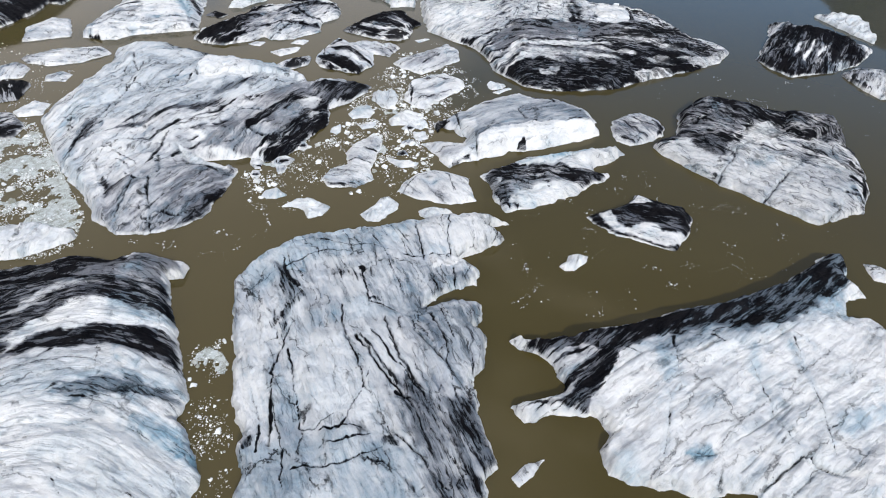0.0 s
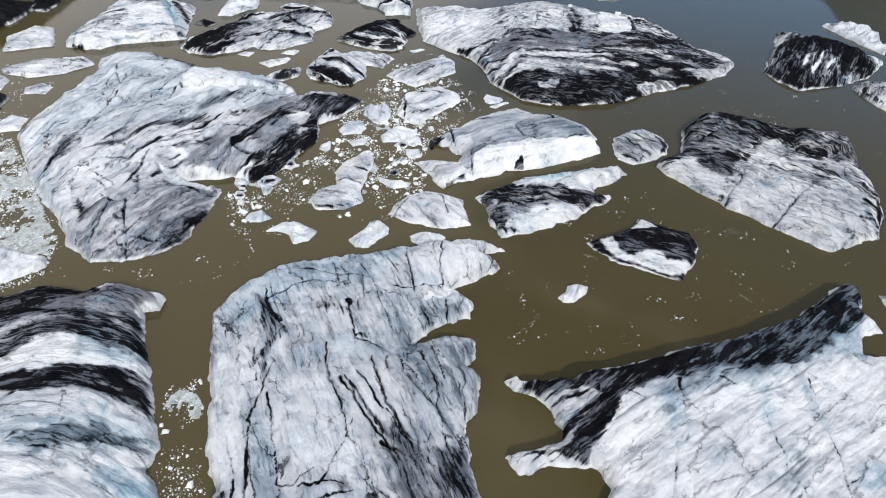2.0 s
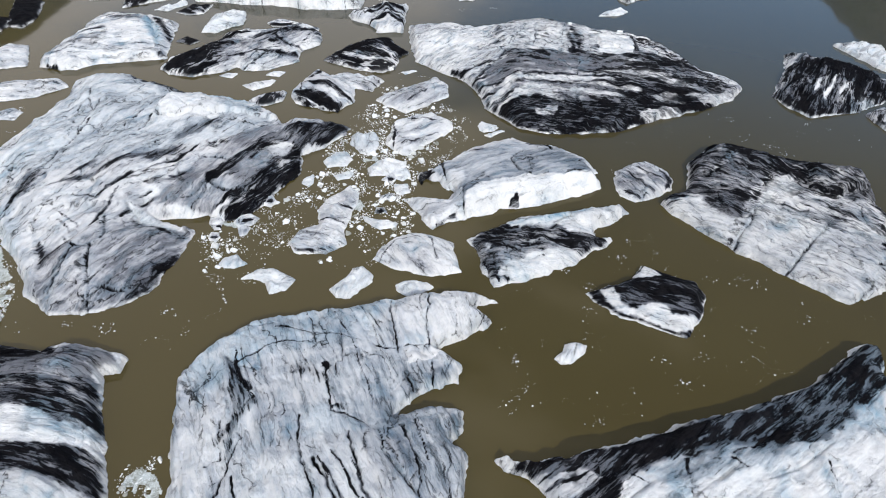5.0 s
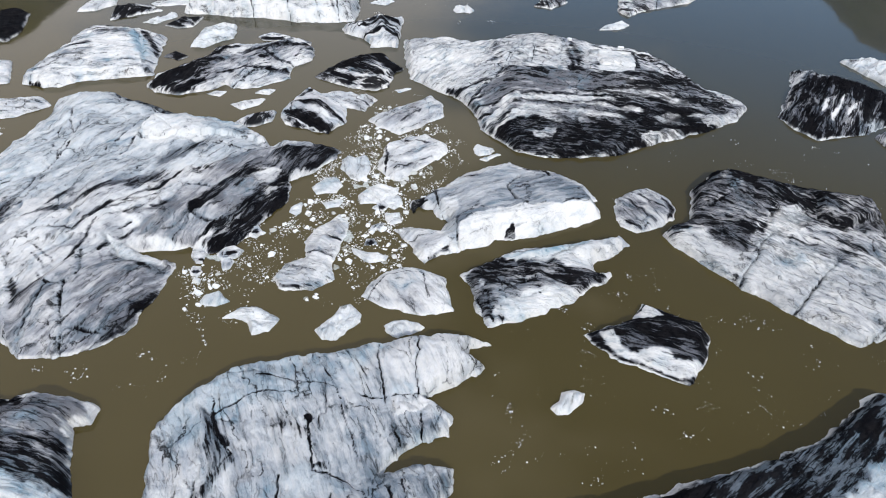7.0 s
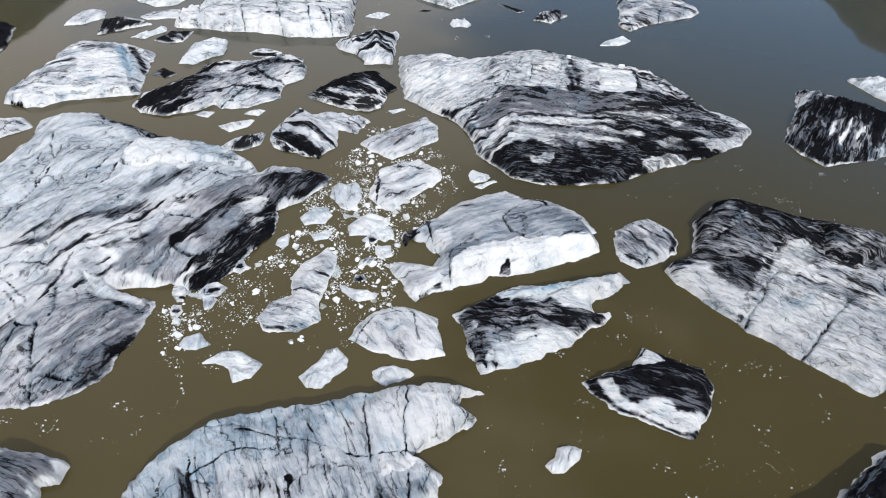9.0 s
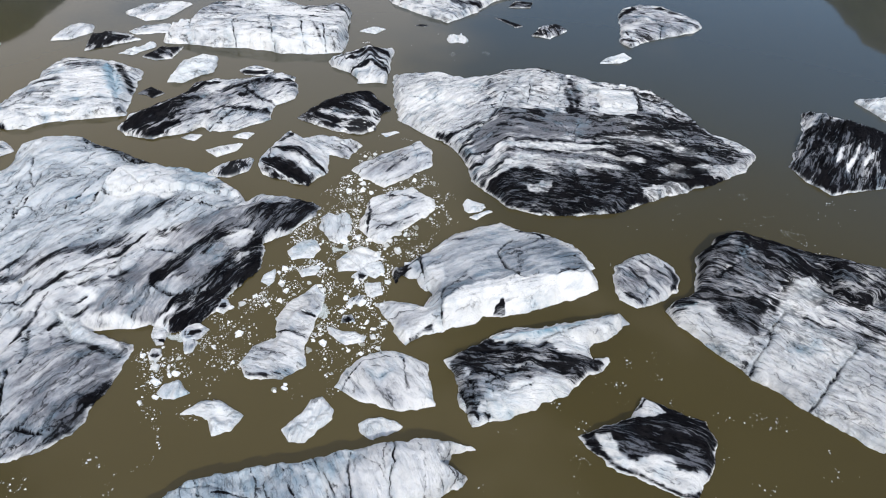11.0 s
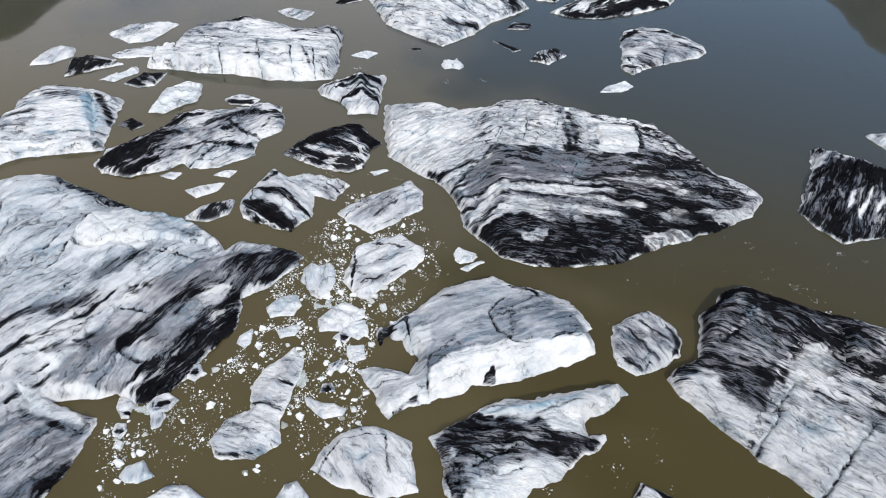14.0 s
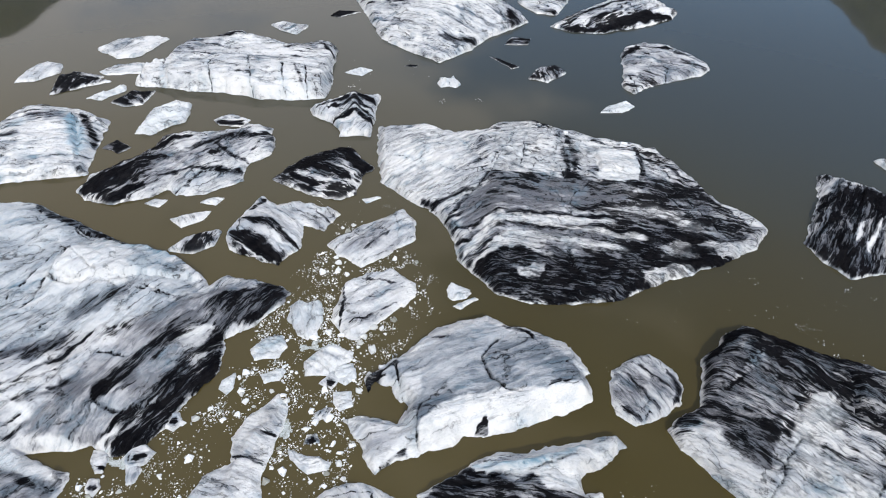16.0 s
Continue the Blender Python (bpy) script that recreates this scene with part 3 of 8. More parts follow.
iceberg("iceberg", "white iceberg with arched black ash bands and blue ice",
        [(-39.3, 42.1), (-36.5, 42.5), (-33.9, 43.6), (-31.6, 43.6), (-29.4, 43.3), (-27.9, 44.2), (-25.2, 43.7), (-23.4, 43.2), (-22.8, 42.6), (-22.9, 41.7), (-24.1, 41.4), (-22.9, 38.2), (-21.8, 35.6), (-20.8, 33.9), (-20.0, 31.5), (-19.0, 29.6), (-18.5, 28.2), (-18.9, 26.6), (-17.4, 25.1), (-16.4, 23.6), (-15.7, 22.0), (-15.9, 20.7), (-15.3, 18.1), (-17.9, 17.1), (-26.2, 16.4), (-33.3, 17.0), (-39.7, 23.6), (-45.1, 33.4), (-44.5, 40.5)],
        top=1.6, rim=0.9, cliff=0.8, shoulder=5, res=0.09, rough=0.38, streak=0.22, grain=1, fold=(-27.6, 38.9, 0.47, 0.58, 4.0), pitch=1.3)

# melt hole: the shade in it is painted on as a black spot
stroke("ash", 0.41, 1.70, [(-6.9, 41.5), (-6.2, 41.2)])
stroke("ash", 0.39, 0.75, [(-1.2, 28.5), (0.5, 26.1), (1.3, 24.7)])
stroke("ash", 0.45, 0.75, [(0.1, 26.1), (0.9, 24.3), (1.6, 22.6)])
stroke("ash", 0.32, 0.70, [(-2.9, 29.0), (-1.2, 27.4)])
stroke("ash", 0.45, 0.60, [(1.8, 24.7), (3.6, 24.2)])
stroke("ash", 0.54, 0.45, [(-12.4, 36.0), (-12.9, 34.8), (-13.7, 34.3)])
stroke("ash", 0.36, 0.70, [(-13.4, 41.0), (-11.7, 38.9)])
stroke("ash", 0.60, 0.70, [(-5.5, 37.4), (-3.4, 37.9), (-1.2, 37.5)])
stroke("ash", 0.47, 0.45, [(-0.3, 42.1), (0.5, 39.4)])
stroke("ash", 0.27, 0.60, [(-3.6, 33.4), (-1.9, 30.0), (-1.0, 28.5)])
stroke("ash", 0.28, 0.55, [(-5.9, 33.4), (-3.9, 30.6), (-2.3, 28.5)])
stroke("ash", 0.31, 0.70, [(1.8, 22.6), (3.1, 21.0)])
stroke("ash", 0.36, 0.60, [(-3.4, 24.2), (-2.6, 23.4)])
stroke("ash", 0.32, 0.60, [(-11.9, 27.9), (-11.3, 24.6)])
stroke("ash", 0.51, 0.40, [(-12.8, 24.6), (-13.0, 23.7)])
stroke("ash", 0.79, 0.30, [(-9.1, 41.2), (-6.0, 39.8)])
stroke("ash", 0.22, 0.50, [(-2.1, 21.1), (-1.1, 20.1)])
stroke("clean", 2.61, 0.50, [(-10.0, 31.0), (-7.0, 27.9), (-7.5, 26.0)])
stroke("clean", 1.24, 0.60, [(-15.0, 32.1), (-13.9, 26.9)])
stroke("clean", 1.58, 0.50, [(-1.9, 25.1), (-0.3, 22.5)])
stroke("clean", 1.46, 0.60, [(2.7, 33.5), (3.5, 31.8)])
stroke("clean", 3.47, 0.40, [(1.5, 47.8), (4.8, 48.3)])
stroke("grey", 11.59, 0.20, [(-6.5, 39.8), (-0.6, 41.4), (3.5, 42.2)])
stroke("grey", 19.86, 0.50, [(-6.9, 44.3), (-5.6, 31.1), (-4.5, 19.4)])
stroke("grey", 4.86, 0.35, [(-8.0, 44.3), (-3.8, 45.2), (3.1, 47.0)])
stroke("grey", 3.95, 0.55, [(-13.1, 22.4), (-9.9, 21.4), (-5.4, 21.3), (-1.0, 20.9)])
stroke("grey", 3.37, 0.45, [(-10.4, 39.8), (-5.9, 38.8), (-0.6, 39.9)])
stroke("grey", 1.69, 0.35, [(-1.2, 28.5), (1.3, 24.3), (3.2, 23.4)])
stroke("grey", 1.78, 0.25, [(-13.5, 35.7), (-12.1, 33.3)])
stroke("grey", 2.12, 0.30, [(1.4, 40.7), (3.4, 40.0)])
stroke("blue", 4.20, 0.55, [(-16.8, 41.8), (-13.3, 45.0), (-7.1, 46.6), (-1.8, 48.1)])
stroke("blue", 2.58, 0.35, [(-9.8, 35.7), (-4.3, 36.5), (1.4, 37.2)])
stroke("blue", 2.37, 0.30, [(-12.6, 31.0), (-9.8, 25.0)])
stroke("blue", 13.21, 0.14, [(-9.1, 45.1), (-6.4, 23.3)])
stroke("blue", 4.63, 0.35, [(-14.8, 41.9), (-11.1, 44.3), (-3.9, 46.0)])
stroke("blue", 2.59, 0.40, [(-8.0, 35.8), (-3.8, 36.8)])
stroke("blue", 3.66, 0.22, [(-9.3, 32.1), (-6.6, 25.1)])
stroke("blue", 1.54, 0.60, [(-14.7, 43.8), (-13.3, 45.0)])
stroke("blue", 0.93, 0.70, [(-5.3, 37.4), (-1.2, 37.6)])
stroke("blue", 1.40, 0.30, [(-6.3, 28.9), (-4.5, 27.9)])
stroke("blue", 0.61, 0.80, [(-2.9, 21.5), (-1.9, 20.9)])
stroke("blue", 1.49, 0.40, [(-0.6, 43.7), (0.9, 44.5)])
stroke("blue", 3.27, 0.20, [(-12.1, 23.3), (-6.3, 22.5)])
stroke("blue", 1.32, 0.40, [(2.4, 24.3), (3.6, 23.8)])
stroke("crack", 0.14, 0.30, [(-11.2, 23.9), (-11.8, 26.9), (-12.2, 29.9), (-12.1, 33.0), (-11.5, 34.8), (-12.2, 35.8)])
stroke("crack", 0.12, 0.25, [(-11.6, 32.1), (-10.6, 29.4), (-9.8, 27.4), (-9.6, 25.2)])
stroke("crack", 0.09, 0.20, [(-9.6, 25.2), (-8.2, 24.9), (-7.1, 25.8)])
stroke("crack", 0.09, 0.20, [(-13.4, 36.3), (-12.7, 33.3), (-13.6, 32.8)])
stroke("crack", 0.16, 0.20, [(-14.3, 41.9), (-12.9, 40.1), (-11.4, 38.3), (-12.1, 36.7), (-12.2, 33.9)])
stroke("crack", 0.10, 0.15, [(-12.3, 39.4), (-13.1, 40.4), (-14.0, 43.0)])
stroke("crack", 0.13, 0.30, [(-7.8, 36.7), (-7.4, 33.9), (-5.9, 31.1), (-4.4, 27.0), (-3.0, 24.4)])
stroke("crack", 0.18, 0.40, [(-4.2, 35.5), (-3.1, 32.8), (-1.9, 30.0), (-0.4, 28.0), (1.3, 24.7), (2.4, 22.2), (3.3, 20.0)])
stroke("crack", 0.17, 0.40, [(-6.3, 33.3), (-4.8, 31.1), (-2.9, 28.5), (-1.1, 26.1), (0.5, 23.8), (2.4, 21.3)])
stroke("crack", 0.13, 0.30, [(-2.9, 28.0), (-0.3, 26.5), (0.9, 25.2), (1.7, 23.4)])
stroke("crack", 0.13, 0.25, [(-0.5, 36.5), (0.9, 32.9), (1.3, 29.0), (2.5, 26.1), (3.8, 23.8)])
stroke("crack", 0.16, 0.30, [(-2.1, 48.5), (-1.4, 43.6), (0.2, 39.8)])
stroke("crack", 0.16, 0.30, [(1.1, 49.6), (1.3, 43.7)])
stroke("crack", 0.15, 0.30, [(1.6, 42.5), (2.0, 38.7)])
stroke("crack", 0.13, 0.20, [(-6.6, 41.3), (-5.5, 37.1), (-3.3, 36.7), (-1.9, 35.9), (-1.5, 34.3)])
stroke("crack", 0.09, 0.20, [(2.7, 35.0), (3.1, 31.2), (2.9, 28.5)])
stroke("crack", 0.13, 0.25, [(3.1, 28.5), (3.9, 25.0)])
stroke("crack", 0.10, 0.15, [(-4.2, 42.4), (-3.3, 39.9), (-2.3, 36.8)])
stroke("crack", 0.08, 0.20, [(-3.1, 24.6), (-1.0, 22.9), (0.9, 20.5)])
stroke("crack", 0.09, 0.12, [(-7.7, 23.2), (-5.0, 24.3), (-3.1, 24.6)])
stroke("crack", 0.08, 0.12, [(-9.2, 21.8), (-6.3, 22.1), (-3.4, 23.3)])
stroke("crack", 0.09, 0.10, [(-6.6, 24.6), (-5.0, 28.4), (-4.9, 30.0)])
stroke("crack", 0.08, 0.15, [(-4.7, 27.9), (-3.1, 25.6)])
stroke("crack", 0.08, 0.10, [(-12.1, 23.3), (-12.5, 25.9), (-13.8, 28.8)])
stroke("crack", 0.07, 0.10, [(-10.3, 23.5), (-9.6, 20.1)])
stroke("crack", 0.09, 0.10, [(-7.9, 24.6), (-5.0, 24.9)])
stroke("crack", 0.09, 0.12, [(-2.6, 30.6), (0.9, 25.2)])
stroke("crack", 0.09, 0.12, [(-5.0, 34.0), (-2.8, 30.6)])
stroke("crack", 0.15, 0.12, [(-11.2, 45.1), (-6.9, 44.3), (-1.6, 43.2), (4.7, 44.9)])
stroke("crack", 0.15, 0.12, [(-13.6, 41.1), (-11.0, 43.5), (-6.8, 43.5)])
stroke("crack", 0.12, 0.12, [(-7.2, 47.7), (-4.2, 42.8)])
stroke("crack", 0.10, 0.15, [(0.4, 36.9), (1.4, 33.5)])
stroke("crack", 0.12, 0.25, [(-4.4, 22.5), (-3.3, 22.2), (-2.5, 21.5)])
stroke("ridge", 4.96, 0.42, [(-14.2, 44.2), (-9.2, 45.9), (5.9, 48.4)])
stroke("ridge", 1.98, -0.48, [(-1.2, 37.4), (-3.4, 37.1)])
stroke("ridge", 2.37, 0.36, [(-9.0, 30.5), (-6.4, 23.3)])
slab("ice_tongue", 0.15, -0.15, [(1.2, 42.6), (3.8, 42.1), (3.5, 39.7), (0.4, 38.5), (-0.7, 39.9), (-0.3, 42.1)])
slab("ice_lobe", 0.15, 0.10, [(0.2, 36.9), (3.8, 37.8), (3.8, 35.4), (3.0, 34.9), (4.2, 33.7), (3.8, 30.8), (2.0, 31.2), (0.9, 33.5)])
slab("cracked_tongue", 0.20, 0.15, [(-1.7, 48.7), (1.5, 49.5), (5.5, 49.6), (7.1, 48.6), (5.4, 47.6), (6.4, 45.8), (4.7, 44.5), (1.5, 42.8), (0.0, 42.1), (-1.3, 44.4)])
patch(1.20, [(-17.6, 41.4), (-13.4, 45.0), (-9.3, 46.2), (-6.7, 46.7), (-6.1, 43.2), (-10.3, 43.1), (-13.3, 40.3), (-15.6, 37.7)], blue=0.5, grey=0.3)
patch(1.00, [(-6.7, 43.6), (-1.8, 42.5), (3.7, 41.8), (3.7, 38.9), (-0.3, 37.1), (-4.7, 36.6), (-6.0, 39.3)], grey=0.5, streak=0.4, ash=0.10, blue=0.25, clean=0)
patch(1.00, [(-0.9, 36.9), (3.7, 37.5), (4.2, 33.0), (2.9, 29.0), (0.9, 32.1), (-0.5, 34.2)], grey=0.45, streak=0.35, ash=0.10, blue=0.25, clean=0)
patch(1.20, [(-10.6, 32.7), (-7.6, 33.4), (-4.9, 28.8), (-3.7, 25.3), (-7.6, 25.7), (-9.9, 28.7)], clean=0.4, grey=0.1, streak=0.1)
patch(0.80, [(-16.5, 35.9), (-13.9, 35.9), (-11.6, 25.5), (-13.7, 25.7)], clean=0.45, streak=0.1, grey=0.1)
patch(1.20, [(-2.7, 29.5), (-0.8, 27.9), (3.0, 27.9), (4.2, 23.6), (4.4, 19.1), (-0.2, 19.0), (-1.8, 24.9)], ash=0.30, streak=0.55, grey=0.5, blue=0.2, clean=0)
patch(1.50, [(-13.9, 23.6), (-9.5, 24.6), (-3.6, 24.0), (-0.7, 23.1), (-0.6, 19.0), (-12.6, 18.9)], grey=0.65, blue=0.45)
patch(0.60, [(-14.8, 42.2), (-13.2, 41.1), (-11.3, 37.7), (-11.9, 35.7), (-12.2, 33.4), (-12.5, 34.0), (-12.3, 37.0), (-13.8, 40.3)], ash=0.42, blue=0.5)
iceberg("iceberg", "broad grey-white iceberg cut by long dark cracks, one edge broken",
        [(-17.9, 41.5), (-17.2, 43.2), (-15.4, 44.7), (-13.6, 46.4), (-11.6, 47.1), (-8.4, 47.8), (-4.6, 48.5), (-1.8, 49.4), (1.5, 50.2), (5.5, 50.3), (7.4, 49.9), (5.8, 49.5), (5.3, 48.1), (6.7, 47.4), (5.1, 46.2), (1.5, 44.3), (3.8, 42.7), (3.7, 41.1), (0.5, 39.9), (-1.3, 38.0), (1.4, 38.4), (3.9, 38.4), (4.0, 36.6), (3.1, 35.7), (4.3, 34.6), (4.0, 31.8), (2.8, 30.1), (3.4, 26.7), (4.1, 24.6), (4.4, 23.2), (3.4, 22.1), (3.5, 20.0), (3.6, 16.6), (-0.1, 13.4), (-8.7, 13.9), (-13.0, 18.1), (-13.0, 20.3), (-13.0, 22.6), (-13.9, 24.0), (-13.4, 25.1), (-14.6, 26.5), (-15.2, 29.1), (-16.4, 34.2), (-17.4, 37.7), (-17.8, 40.0)],
        top=1.9, rim=1.1, cliff=0.7, shoulder=5, res=0.09, rough=0.38, streak=0.22, grain=-64)

stroke("ash", 0.58, 0.90, [(7.2, 33.3), (10.5, 33.7), (14.9, 34.2)])
stroke("ash", 0.31, 0.80, [(8.1, 31.3), (10.2, 32.2), (12.6, 33.0)])
stroke("ash", 1.15, 1.00, [(25.4, 37.1), (29.4, 38.7), (33.4, 41.2), (36.1, 43.5)])
stroke("ash", 1.08, 0.70, [(10.7, 28.5), (12.1, 30.3), (13.9, 32.5)])
stroke("ash", 2.49, 0.42, [(17.0, 34.4), (21.5, 35.4), (26.8, 37.0), (32.2, 39.5)])
stroke("ash", 0.77, 1.15, [(15.6, 34.1), (19.2, 35.8), (24.6, 37.6), (29.6, 39.2), (33.0, 41.3), (35.5, 43.6), (37.3, 44.5)])
stroke("ash", 1.03, 0.90, [(25.4, 37.3), (28.6, 38.1), (32.6, 40.6), (35.0, 42.5)])
stroke("ash", 0.77, 1.00, [(10.5, 28.2), (11.6, 30.0), (13.4, 32.5), (15.6, 34.2)])
stroke("ash", 0.43, 0.90, [(9.1, 28.7), (10.9, 30.5), (13.0, 32.5)])
stroke("ash", 0.35, 0.85, [(17.4, 34.2), (21.0, 35.2), (25.1, 36.2), (29.5, 37.7)])
stroke("ash", 0.28, 0.80, [(18.7, 34.0), (22.8, 35.1), (26.3, 35.6)])
stroke("ash", 0.23, 0.80, [(6.9, 32.6), (8.4, 33.5), (10.5, 34.0), (14.7, 34.2)])
stroke("ash", 0.22, 0.80, [(7.6, 32.9), (9.7, 33.5)])
stroke("ash", 0.22, 0.70, [(8.5, 32.2), (10.8, 33.0), (13.2, 33.7)])
stroke("ash", 0.24, 0.70, [(12.3, 34.0), (13.3, 33.1), (14.3, 33.7)])
stroke("ash", 0.41, 0.70, [(20.8, 35.7), (21.8, 35.0), (21.1, 34.1)])
stroke("ash", 0.26, 0.80, [(23.0, 34.4), (25.8, 35.6)])
stroke("ash", 0.36, 0.80, [(30.8, 38.6), (33.0, 39.2), (34.9, 38.8)])
stroke("ash", 0.35, 0.80, [(20.8, 20.8), (24.0, 22.4), (26.0, 23.3), (27.4, 23.1), (28.2, 22.2)])
stroke("ash", 0.24, 0.70, [(25.3, 28.9), (25.5, 26.4), (25.3, 24.6)])
stroke("ash", 0.22, 0.60, [(25.5, 25.9), (26.9, 24.6), (27.5, 22.4)])
stroke("ash", 0.19, 0.60, [(30.0, 26.8), (33.7, 28.5)])
stroke("ash", 0.25, 0.60, [(29.9, 33.6), (30.7, 34.0)])
stroke("ash", 0.38, 0.60, [(11.5, 24.9), (12.3, 24.4)])
stroke("ash", 0.21, 0.70, [(6.2, 27.4), (9.6, 27.9), (11.6, 27.1), (12.8, 26.0)])
stroke("ash", 0.23, 0.80, [(16.1, 21.9), (16.0, 20.8)])
stroke("clean", 5.05, 0.75, [(14.0, 25.4), (17.3, 25.4), (21.0, 24.5)])
stroke("clean", 6.49, 0.70, [(20.4, 30.4), (24.3, 30.4), (26.5, 28.4)])
stroke("clean", 3.92, 0.60, [(32.4, 31.7), (33.9, 29.5)])
# grey and blue strokes below the crest paint in its shade
stroke("grey", 4.11, 1.20, [(23.5, 35.8), (29.3, 37.2), (33.9, 39.5)])
stroke("grey", 3.46, 0.70, [(8.1, 32.8), (12.2, 33.1), (14.3, 33.7)])
stroke("grey", 5.12, 1.00, [(17.3, 33.8), (24.8, 35.4), (32.4, 37.8)])
stroke("grey", 3.29, 1.00, [(15.9, 33.7), (19.8, 34.4), (25.1, 36.2), (32.5, 39.0)])
stroke("grey", 1.26, 0.70, [(10.6, 28.7), (12.2, 30.8), (13.9, 32.8)])
stroke("grey", 12.84, 0.35, [(13.6, 27.2), (21.9, 27.3), (32.8, 27.5)])
stroke("grey", 2.02, 0.90, [(18.9, 34.7), (25.1, 36.4), (30.7, 38.4), (33.7, 40.6)])
stroke("grey", 2.20, 0.50, [(20.4, 33.2), (25.8, 34.5), (29.6, 35.8)])
# soft grey strokes put shading down the white slope into the colour
stroke("grey", 3.00, 0.35, [(14.3, 30.3), (15.1, 28.2), (13.8, 24.5)])
stroke("grey", 0.73, 0.30, [(18.4, 32.6), (18.3, 28.3), (16.6, 24.5)])
stroke("grey", 0.76, 0.30, [(22.4, 33.8), (22.2, 29.4), (21.3, 25.4)])
stroke("grey", 0.93, 0.40, [(26.8, 34.5), (26.1, 30.5)])
stroke("grey", 1.32, 0.30, [(29.3, 32.8), (28.2, 28.4), (28.2, 25.5)])
stroke("grey", 0.88, 0.30, [(34.4, 34.0), (33.0, 29.5), (30.7, 26.5)])
stroke("grey", 1.43, 0.35, [(8.4, 31.9), (11.6, 32.5), (12.8, 31.4)])
stroke("grey", 2.14, 0.35, [(24.9, 26.4), (26.3, 24.1)])
stroke("blue", 3.53, 0.50, [(24.6, 36.4), (30.0, 37.7), (34.3, 40.2)])
stroke("blue", 3.97, 0.45, [(19.6, 33.8), (24.5, 34.8), (32.3, 37.4)])
stroke("blue", 2.76, 0.90, [(30.3, 37.4), (33.9, 38.8), (36.2, 40.6)])
stroke("blue", 3.48, 0.70, [(21.3, 34.7), (26.3, 35.7), (31.5, 36.8)])
stroke("blue", 1.30, 0.60, [(25.4, 33.3), (24.4, 29.4)])
stroke("blue", 1.68, 0.60, [(32.8, 27.5), (33.5, 25.6)])
stroke("blue", 1.91, 0.70, [(24.4, 34.5), (27.5, 36.4), (30.9, 36.4)])
stroke("blue", 1.01, 1.00, [(17.5, 23.6), (19.0, 23.3)])
stroke("blue", 1.29, 0.50, [(18.9, 34.4), (17.5, 29.3)])
stroke("blue", 1.35, 0.50, [(12.5, 23.6), (14.3, 21.5)])
stroke("blue", 1.56, 0.60, [(28.6, 25.5), (32.6, 27.0)])
stroke("blue", 1.64, 0.60, [(35.0, 39.2), (34.7, 36.5)])
stroke("crack", 0.08, 0.15, [(17.6, 28.3), (16.8, 26.1), (15.8, 23.6)])
stroke("crack", 0.12, 0.12, [(14.1, 33.4), (16.2, 31.9)])
stroke("crack", 0.09, 0.12, [(24.5, 31.0), (24.5, 26.4), (25.2, 24.1)])
stroke("crack", 0.09, 0.12, [(28.9, 33.9), (28.2, 28.4), (27.7, 23.7)])
stroke("crack", 0.07, 0.15, [(30.4, 29.5), (31.9, 31.0), (31.7, 29.7)])
stroke("crack", 0.11, 0.15, [(22.5, 34.3), (28.1, 36.2)])
stroke("crack", 0.13, 0.12, [(22.2, 33.8), (23.1, 33.1)])
stroke("crack", 0.16, 0.60, [(21.1, 20.8), (25.3, 23.4), (27.9, 22.4)])
stroke("crack", 0.19, 0.30, [(17.8, 23.7), (18.2, 23.3), (19.2, 23.4)])
stroke("crack", 0.11, 0.15, [(30.0, 33.9), (30.1, 32.5)])
stroke("crack", 0.07, 0.12, [(28.2, 25.5), (32.1, 28.4), (34.0, 29.0)])
stroke("crack", 0.11, 0.30, [(16.1, 21.9), (16.0, 20.8)])
stroke("crack", 0.08, 0.20, [(19.1, 21.7), (19.0, 20.8)])
stroke("crack", 0.09, 0.10, [(19.2, 33.8), (18.1, 28.3)])
stroke("ridge", 1.72, 0.66, [(7.3, 33.6), (14.7, 34.3), (24.5, 37.3), (32.6, 40.6), (37.3, 44.1)])
stroke("ridge", 3.30, 0.36, [(20.2, 28.3), (19.6, 22.8)])
stroke("ridge", 0.65, -0.48, [(21.1, 20.8), (25.2, 23.3), (27.9, 22.4)])
slab("lower_block", 0.30, -0.40, [(21.3, 20.6), (25.2, 23.3), (27.9, 22.4), (29.8, 21.6), (37.6, 20.9), (34.9, 16.9), (28.1, 15.9), (22.1, 16.1), (19.9, 17.5)])
slab("ice_spur", 0.20, -0.20, [(6.0, 34.2), (10.5, 34.0), (13.2, 33.7), (12.2, 30.8), (10.1, 28.7), (9.2, 30.8), (8.0, 31.8)])
patch(1.20, [(12.7, 27.2), (14.5, 30.1), (18.8, 32.2), (29.2, 36.3), (35.1, 38.9), (39.1, 35.9), (31.8, 18.2), (10.8, 18.0)], clean=0.72, streak=0.06, grey=0.12, ash=0.03)
# grey-blue shade under the crest, put into the colour
patch(0.80, [(15.9, 32.9), (24.1, 35.3), (30.2, 36.9), (27.8, 34.5), (23.3, 33.0), (17.7, 31.6)], blue=0.5, clean=0.15, grey=0.5, streak=0.3)
patch(1.00, [(16.6, 32.9), (25.1, 36.4), (32.0, 39.2), (33.4, 38.4), (27.4, 35.1), (22.3, 33.3), (18.3, 32.1)], grey=0.65, blue=0.4, ash=0.14, clean=0)
